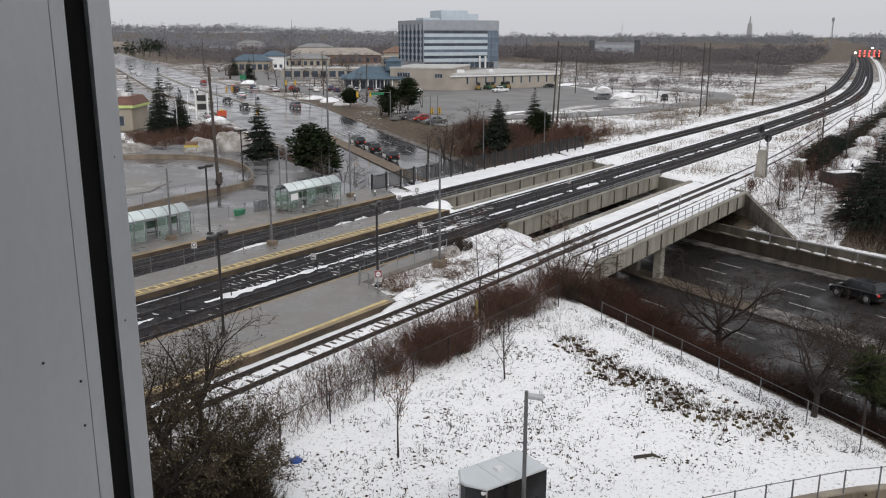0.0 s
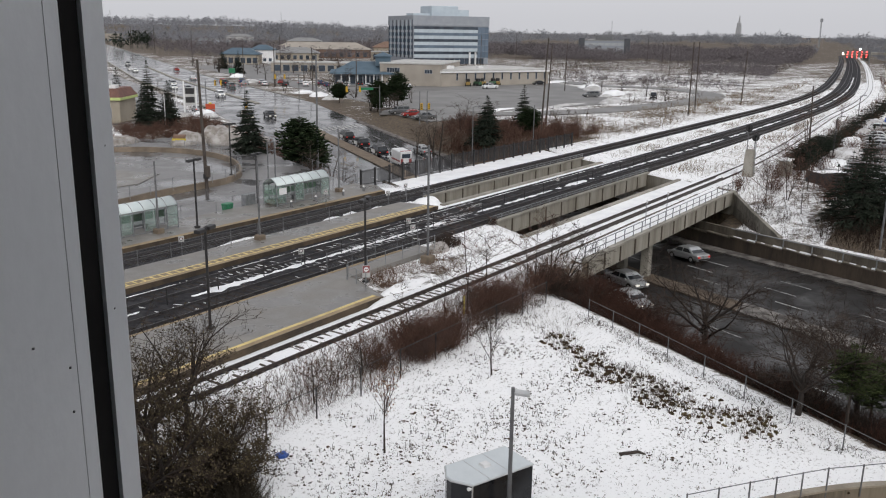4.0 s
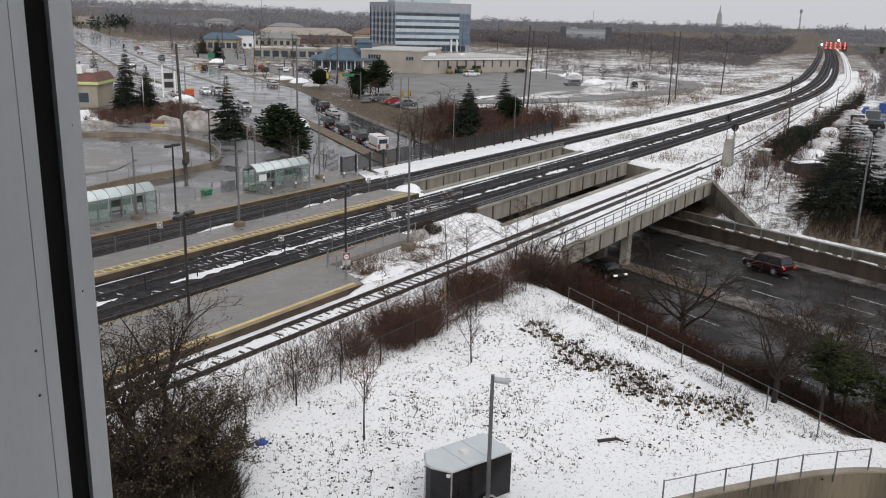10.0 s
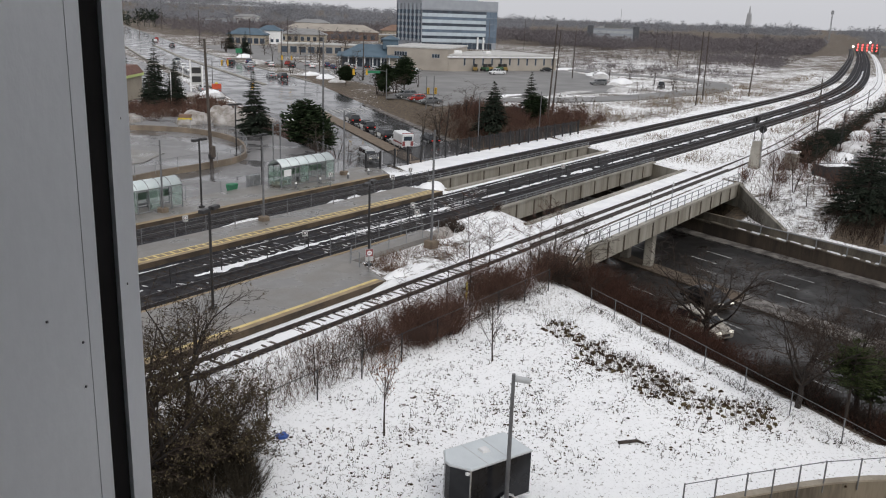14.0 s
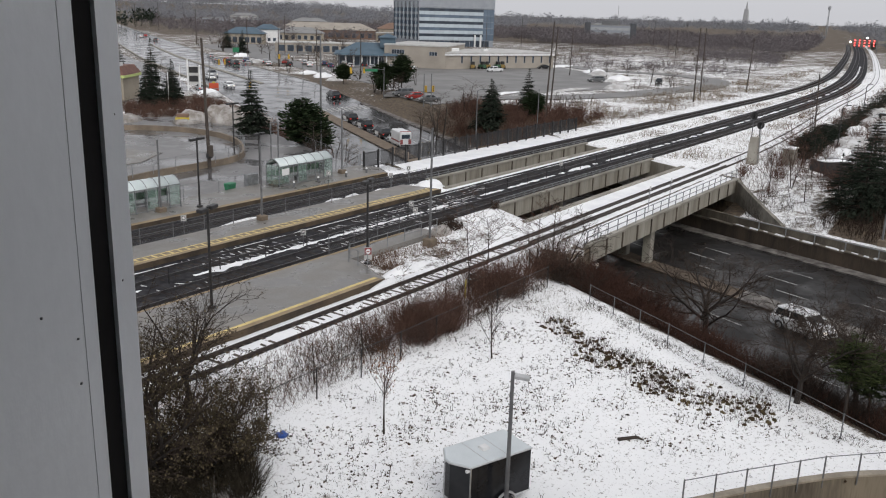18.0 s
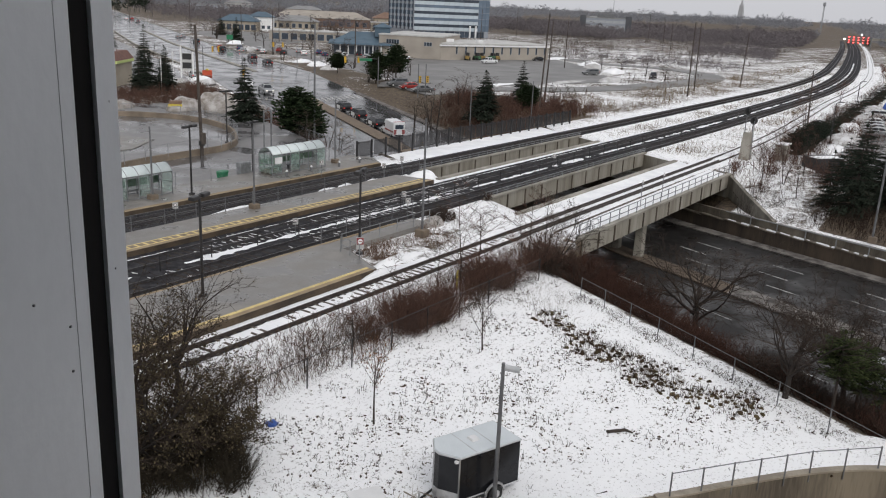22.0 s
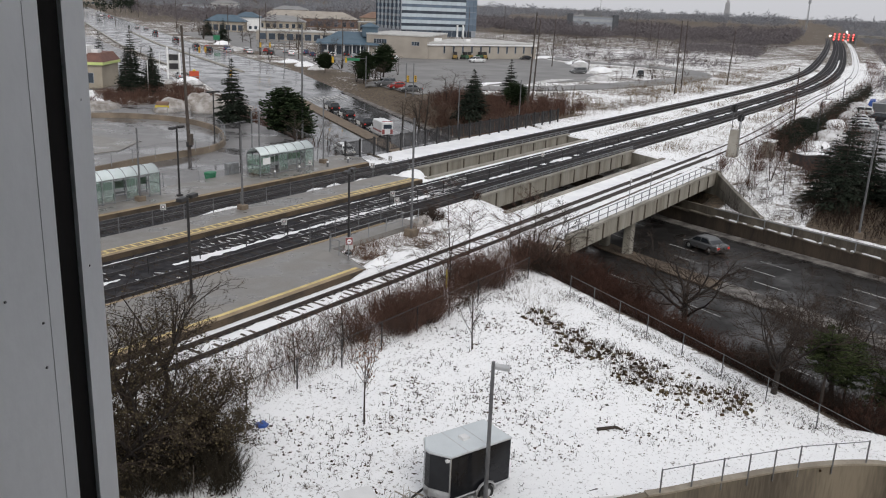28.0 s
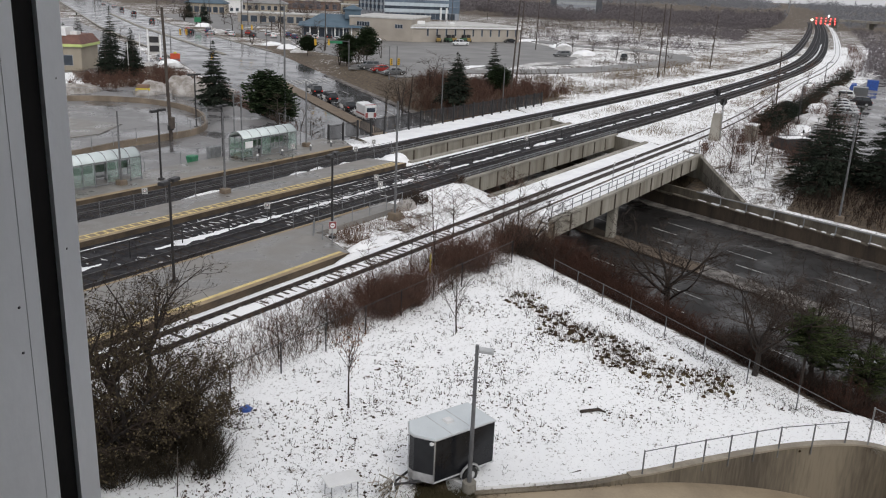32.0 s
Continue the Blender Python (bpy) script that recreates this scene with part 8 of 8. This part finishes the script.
def vehicle(kind, colour, label, m=None, lit=False, name="car", group="cars"):
    """A car facing +x, its wheels on z = 0."""
    car = thing(name, m or Matrix(), label, "car" if name == "car" else name.replace("_", " "), group)
    p = PAINTS[colour]
    if kind == "sedan":
        L, W, belt, roof, cab = 4.6, 0.88, 0.92, 1.43, (-1.55, -0.85, 0.65, 1.35)
    elif kind == "suv":
        L, W, belt, roof, cab = 4.7, 0.92, 1.08, 1.70, (-2.15, -1.9, 0.55, 1.2)
    elif kind == "pickup":
        L, W, belt, roof, cab = 5.6, 0.98, 1.12, 1.82, (-0.75, -0.55, 0.85, 1.5)
    else:
        L, W, belt, roof, cab = 5.6, 0.96, 1.1, 2.0, (0.5, 0.6, 1.4, 1.85)
    h = L / 2
    hood = belt - (0.05 if kind != "van" else 0.1)
    body = [ring(-h, W * 0.86, 0.42, belt - 0.12, 0.1), ring(-h + 0.12, W * 0.96, 0.28, belt - 0.03, 0.1), ring(-h + 0.9, W, 0.24, belt), ring(0, W, 0.22, belt), ring(cab[3], W, 0.24, hood), ring(h - 0.5, W * 0.95, 0.26, hood - 0.1, 0.1), ring(h - 0.08, W * 0.86, 0.30, hood - 0.22, 0.1), ring(h, W * 0.78, 0.38, hood - 0.32, 0.06)]
    part("body", Mesh().loft(body), p, car, smooth=False)
    a, b, c, d = cab
    wi, wo = W * 0.74, W * 0.92
    if kind == "van":
        part("box_body", Mesh().soft_box(-h - 0.02, 0.75, -1.0, 1.0, 0.5, 2.5, 0.12), p, car, "white box body")
        part("cab", Mesh().loft([[(a, -wo, belt), (d, -wo, belt), (d, wo, belt), (a, wo, belt)], [(a, -wi, roof), (c, -wi, roof), (c, wi, roof), (a, wi, roof)]]), p, car)
        part("windscreen", Mesh().add([(d + 0.012, -wo + 0.1, belt + 0.06), (d + 0.012, wo - 0.1, belt + 0.06), (c + 0.05, wi - 0.05, roof - 0.06), (c + 0.05, -wi + 0.05, roof - 0.06)], [(0, 1, 2, 3)]), CARGLASS, car)
        for s in (-1, 1):
            part("stripe", Mesh().box(-h + 0.05, 0.6, s * 1.002 - 0.006, s * 1.002 + 0.006, 0.85, 1.1), RED, car, "red side stripe")
            part("side_window", Mesh().box(0.8, 1.3, s * 0.9 - 0.01, s * 0.97 + 0.01, belt + 0.1, roof - 0.2), CARGLASS, car)
            part("stripe", Mesh().box(-h - 0.045, -h - 0.02, s * 0.7 - 0.22, s * 0.7 + 0.22, 0.6, 1.35), RED, car, "red chevron panel on the rear doors")
        part("rear_door", Mesh().box(-h - 0.04, -h - 0.018, -0.7, 0.7, 1.45, 2.1), DARKGLASS, car)
        part("beacon_bar", Mesh().soft_box(-h + 0.1, -h + 0.3, -0.9, 0.9, 2.5, 2.6, 0.03), RED, car)
    else:
        part("roof", Mesh().loft([[(a, -wo, belt - 0.02), (d, -wo, belt - 0.02), (d, wo, belt - 0.02), (a, wo, belt - 0.02)], [(b + 0.02, -wi, roof - 0.06), (c - 0.02, -wi, roof - 0.06), (c - 0.02, wi, roof - 0.06), (b + 0.02, wi, roof - 0.06)], [(b + 0.12, -wi + 0.1, roof), (c - 0.15, -wi + 0.1, roof), (c - 0.15, wi - 0.1, roof), (b + 0.12, wi - 0.1, roof)]]), p, car)
        q = 0.10
        part("windscreen", Mesh().add([(d - 0.03, -wo + q, belt + 0.03), (d - 0.03, wo - q, belt + 0.03), (c + 0.03, wi - 0.06, roof - 0.11), (c + 0.03, -wi + 0.06, roof - 0.11), (d - 0.12, 0, belt)], [(0, 1, 2, 3)]), CARGLASS, car)
        part("rear_window", Mesh().add([(a + 0.02, wo - q, belt + 0.05), (a + 0.02, -wo + q, belt + 0.05), (b - 0.02, -wi + 0.08, roof - 0.12), (b - 0.02, wi - 0.08, roof - 0.12)], [(0, 1, 2, 3)]), CARGLASS, car)
        for s in (-1, 1):
            f = lambda x, z: (x, s * (wo + (wi - wo) * (z - belt) / (roof - belt) + 0.012), z)
            z0, z1 = belt + 0.03, roof - 0.13
            mid = (b + c) / 2 + 0.05
            for x0, x1, y0, y1 in ((a + 0.28, mid - 0.05, b + 0.12, mid - 0.05), (mid + 0.05, d - 0.22, mid + 0.05, c - 0.05)):
                part("side_window", Mesh().quad(f(x0, z0), f(x1, z0), f(y1, z1), f(y0, z1)), CARGLASS, car)
            part("door_mirror", Mesh().soft_box(d - 0.45, d - 0.25, s * (W + 0.1) - 0.09, s * (W + 0.1) + 0.09, belt, belt + 0.15, 0.03), p, car)
        if kind == "pickup":
            part("load_bed", Mesh().box(-h + 0.12, a - 0.1, -W + 0.14, W - 0.14, belt - 0.02, belt + 0.02), BLACK, car)
            part("roof_rack", Mesh().box(-0.2, 0.6, -0.6, 0.6, roof + 0.02, roof + 0.08), BLACK, car)
    r = 0.33 if kind == "sedan" else 0.37
    first = None
    for x in (-h + 0.95, h - 0.92):
        for s in (-1, 1):
            wh = part("wheel", Mesh().tube((0, -0.11, 0), (0, 0.11, 0), r, r, 18), TYRE, car)
            wh.matrix_basis = pose(x, s * (W - 0.08), r)
            part("rim", Mesh().tube((0, s * 0.10, 0), (0, s * 0.125, 0), r * 0.62, r * 0.55, 12), ALU, wh)
    for s in (-1, 1):
        part("headlamp", Mesh().soft_box(h - 0.2, h + 0.0, s * W * 0.62 - 0.2, s * W * 0.62 + 0.2, hood - 0.36, hood - 0.2, 0.03), HEADLAMP if lit else LENS, car)
        part("tail_lamp", Mesh().soft_box(-h - 0.015, -h + 0.12, s * W * 0.72 - 0.14, s * W * 0.72 + 0.14, belt - 0.34, belt - 0.15, 0.02), TAILLAMP, car)
    part("bumper", Mesh().soft_box(-h - 0.05, -h + 0.1, -W * 0.8, W * 0.8, 0.36, 0.52, 0.03), BLACK, car)
    part("grille", Mesh().box(h - 0.05, h + 0.012, -W * 0.42, W * 0.42, 0.46, hood - 0.36), BLACK, car)
    return car


HEADING = math.degrees(math.atan2(1, SKEW))


def on_road(s, y, away):
    """Pose of a car on the road, facing north when away, else south."""
    grade = math.degrees(math.atan2(road_z(y + 2) - road_z(y - 2), 4 * math.hypot(1, SKEW)))
    turn = Matrix.Rotation(radians(HEADING if away else HEADING + 180), 4, "Z") @ Matrix.Rotation(radians(-grade if away else grade), 4, "Y")
    return Matrix.Translation((at(s + road_shift(y), y), y, road_z(y) + 0.035)) @ turn


# parked and waiting
for s, y in ((82.9 + 0.6, 103.7), (83.5, 97.3), (83.5, 90.2)):
    c = vehicle("suv", "black", "black and white police SUV waiting in the road", on_road(s, y, True), group="police cars")
    for k in (-1, 1):
        part("door_panel", Mesh().box(-0.75, 0.85, k * 0.925 - 0.006, k * 0.925 + 0.006, 0.42, 1.0), WHITE, c, "white door panel")
    part("light_bar", Mesh().soft_box(-0.35, -0.05, -0.55, 0.55, 1.70, 1.82, 0.03), STEEL_GREY, c)
for i, (x, y, rz, kind, colour) in enumerate(((145.2, 112.5, 150, "suv", "grey"), (142.6, 107.2, 150, "sedan", "red"), (140.0, 102.2, 150, "sedan", "grey"), (232, 144, 160, "pickup", "white"), (229, 89, 200, "suv", "black"), (262, 143, 150, "sedan", "black"),
                                              (153.1, 20.9, 100, "sedan", "silver"), (157.6, 21.7, 100, "sedan", "silver"), (162.0, 22.6, 100, "sedan", "silver"), (167.5, 23.6, 100, "sedan", "white"), (181.0, 25.7, 100, "suv", "white"), (171, 21.4, 100, "suv", "black"),
                                              (222, 104.5, 140, "suv", "grey"), (120, 147, 60, "sedan", "silver"), (115, 158, 60, "sedan", "silver"), (112, 166, 60, "sedan", "grey"), (124, 178, 40, "suv", "white"), (106, 146, 30, "sedan", "white"))):
    vehicle(kind, colour, f"parked {colour} car on wet asphalt", pose(x, y, -0.1 if y > 60 else -0.28, 0, 0, rz))
g_ = random.Random(77)
for i in range(20):
    k = i % 10
    x, y = 186 + k * 3.3 + (i // 10) * 7, 214 - k * 5.6 + (i // 10) * 9
    vehicle(g_.choice(("sedan", "suv")), g_.choice(("silver", "white", "black", "grey", "blue", "red")), "parked car in a row by the shops", pose(x, y, -0.25, 0, 0, 40 + g_.uniform(-6, 6)))
OLDYELLOW = mat("grimy_yellow_paint", (0.30, 0.20, 0.05), (0.20, 0.13, 0.04), 3, 0.6, local=True)
OLDGREEN = mat("grimy_green_paint", (0.05, 0.12, 0.06), (0.03, 0.08, 0.04), 3, 0.6, local=True)
for i in range(5):
    c = thing("utility_vehicle", pose(238.5 + (0, 3.2, 5.4, 8.8, 11.0)[i], 156.4 - (0, 1.6, 1.9, 4.0, 4.6)[i], -0.25, 0, 0, 30 + 47 * i), "small yellow and green machine outside the store", "machine", "machines")
    part("body", Mesh().soft_box(-1.3, 1.3, -0.7, 0.7, 0.5, 1.5, 0.1), (OLDYELLOW, OLDGREEN)[i % 2], c)
    part("cab", Mesh().soft_box(-0.7, 0.4, -0.6, 0.6, 1.5, 2.5, 0.1), BLACK, c)
    for sx in (-0.8, 0.8):
        for sy in (-0.75, 0.75):
            part("wheel", Mesh().tube((sx, sy - 0.15, 0.5), (sx, sy + 0.15, 0.5), 0.5, 0.5, 14), TYRE, c)
c = thing("refuse_container", pose(183.5, 22.9, -0.3, 0, 0, 10), "grey-blue steel container in the car park", "container")
part("body", Mesh().soft_box(-1.6, 1.6, -1.25, 1.25, 0, 2.4, 0.05), PAINTS["grey"], c)
for k in range(4):
    part("rib", Mesh().box(-1.3 + k * 0.78, -1.15 + k * 0.78, -1.31, -1.25, 0.15, 2.45), PAINTS["grey"], c)
c = thing("refuse_container", pose(208, 23.8, -0.3, 0, 0, 10), "bright blue steel container in the car park", "container")
part("body", Mesh().soft_box(-1.1, 1.1, -1.1, 1.1, 0, 2.1, 0.05), BLUE, c)
c = thing("tarpaulin_heap", pose(203, 26.8, -0.3) @ Matrix.Scale(0.6, 4), "heap under a bright blue tarpaulin", "heap")
part("sheet", Mesh().loft([[(-2, -1.3, 0), (2, -1.3, 0), (2, 1.3, 0), (-2, 1.3, 0)], [(-1.4, -0.9, 2.2), (1.0, -0.7, 2.6), (1.2, 0.8, 2.4), (-1.5, 0.7, 2.0)]]), BLUE, c)

# moving: kind, colour, label, lane, y at the moment t0, metres a second along y
TRAFFIC = [
    ("sedan", "silver", "silver saloon driving away", 93.0, 86.7, 11.0, 4.0),
    ("suv", "black", "black SUV driving away", 91.2, 11.5, 10.7, 0.0),
    ("sedan", "silver", "silver saloon driving away", 89.9, 10.6, 14.0, 2.8),
    ("sedan", "silver", "silver saloon coming out of the underpass", 76.7, 28.7, -10.8, 4.0),
    ("sedan", "silver", "silver saloon in the kerb lane", 72.3, 21.6, -11.0, 4.4),
    ("sedan", "black", "black saloon in the kerb lane", 71.2, 19.3, -13.0, 6.7),
    ("sedan", "black", "black saloon driving away", 91.3, 6.3, 10.35, 6.5),
    ("suv", "maroon", "dark maroon SUV driving away", 91.6, 6.9, 13.7, 9.3),
    ("sedan", "black", "black saloon beside the median", 76.2, 26.0, -13.0, 10.2),
    ("sedan", "black", "black saloon beside the median", 76.7, 26.8, -11.2, 13.4),
    ("suv", "tan", "tan estate in the kerb lane", 70.6, 20.2, -11.4, 13.8),
    ("suv", "white", "white SUV beside the median", 77.2, 29.0, -11.6, 16.5),
    ("suv", "silver", "silver SUV in the middle lane", 73.0, 23.8, -11.7, 18.8),
    ("suv", "silver", "silver SUV in the middle lane", 73.2, 23.8, -11.95, 20.3),
    ("sedan", "white", "white saloon in the kerb lane", 70.3, 16.5, -9.6, 23.7),
    ("sedan", "grey", "grey saloon driving away", 89.5, 17.1, 11.5, 27.5),
    ("sedan", "white", "white saloon in the kerb lane", 70.2, 19.3, -11.3, 29.4),
    ("pickup", "silver", "silver pickup with a roof rack in the middle lane", 73.4, 24.0, -12.3, 30.2),
    ("sedan", "white", "white car far along the avenue", 71.0, 330.0, -9.0, 0.0),
    ("suv", "grey", "grey car far along the avenue", 89.0, 150.0, 12.0, 0.0),
    ("sedan", "white", "white car far along the avenue", 86.0, 190.0, 12.0, 0.0),
    ("sedan", "red", "dark red car far along the avenue", 90.0, 255.0, 9.0, 0.0),
]
MOVING = [(vehicle(kind, colour, label, on_road(s, y, v > 0), lit=v < 0, group="moving cars"), s, y, v, t0) for kind, colour, label, s, y, v, t0 in TRAFFIC]
AMBULANCE = vehicle("van", "white", "white ambulance with red stripes joining the waiting cars", on_road(83.6, 84.2, True), name="ambulance", group="waiting vehicles")


def motions():
    """Everything that moves: cars at a steady speed along the road, and the ambulance that pulls up."""
    for car, s, y, v, t0 in MOVING:
        walk(car, [(t, on_road(s, y + v * (t - t0), v > 0)) for t in range(33)])
    stops = [(0.0, 56.0), (1.2, 70.0), (2.0, 77.0), (2.5, 79.8), (3.2, 81.6), (4.0, 82.9), (5.0, 83.9), (6.0, 84.2), (32.0, 84.2)]
    walk(AMBULANCE, [(t, on_road(83.6, y, True)) for t, y in stops])


motions()
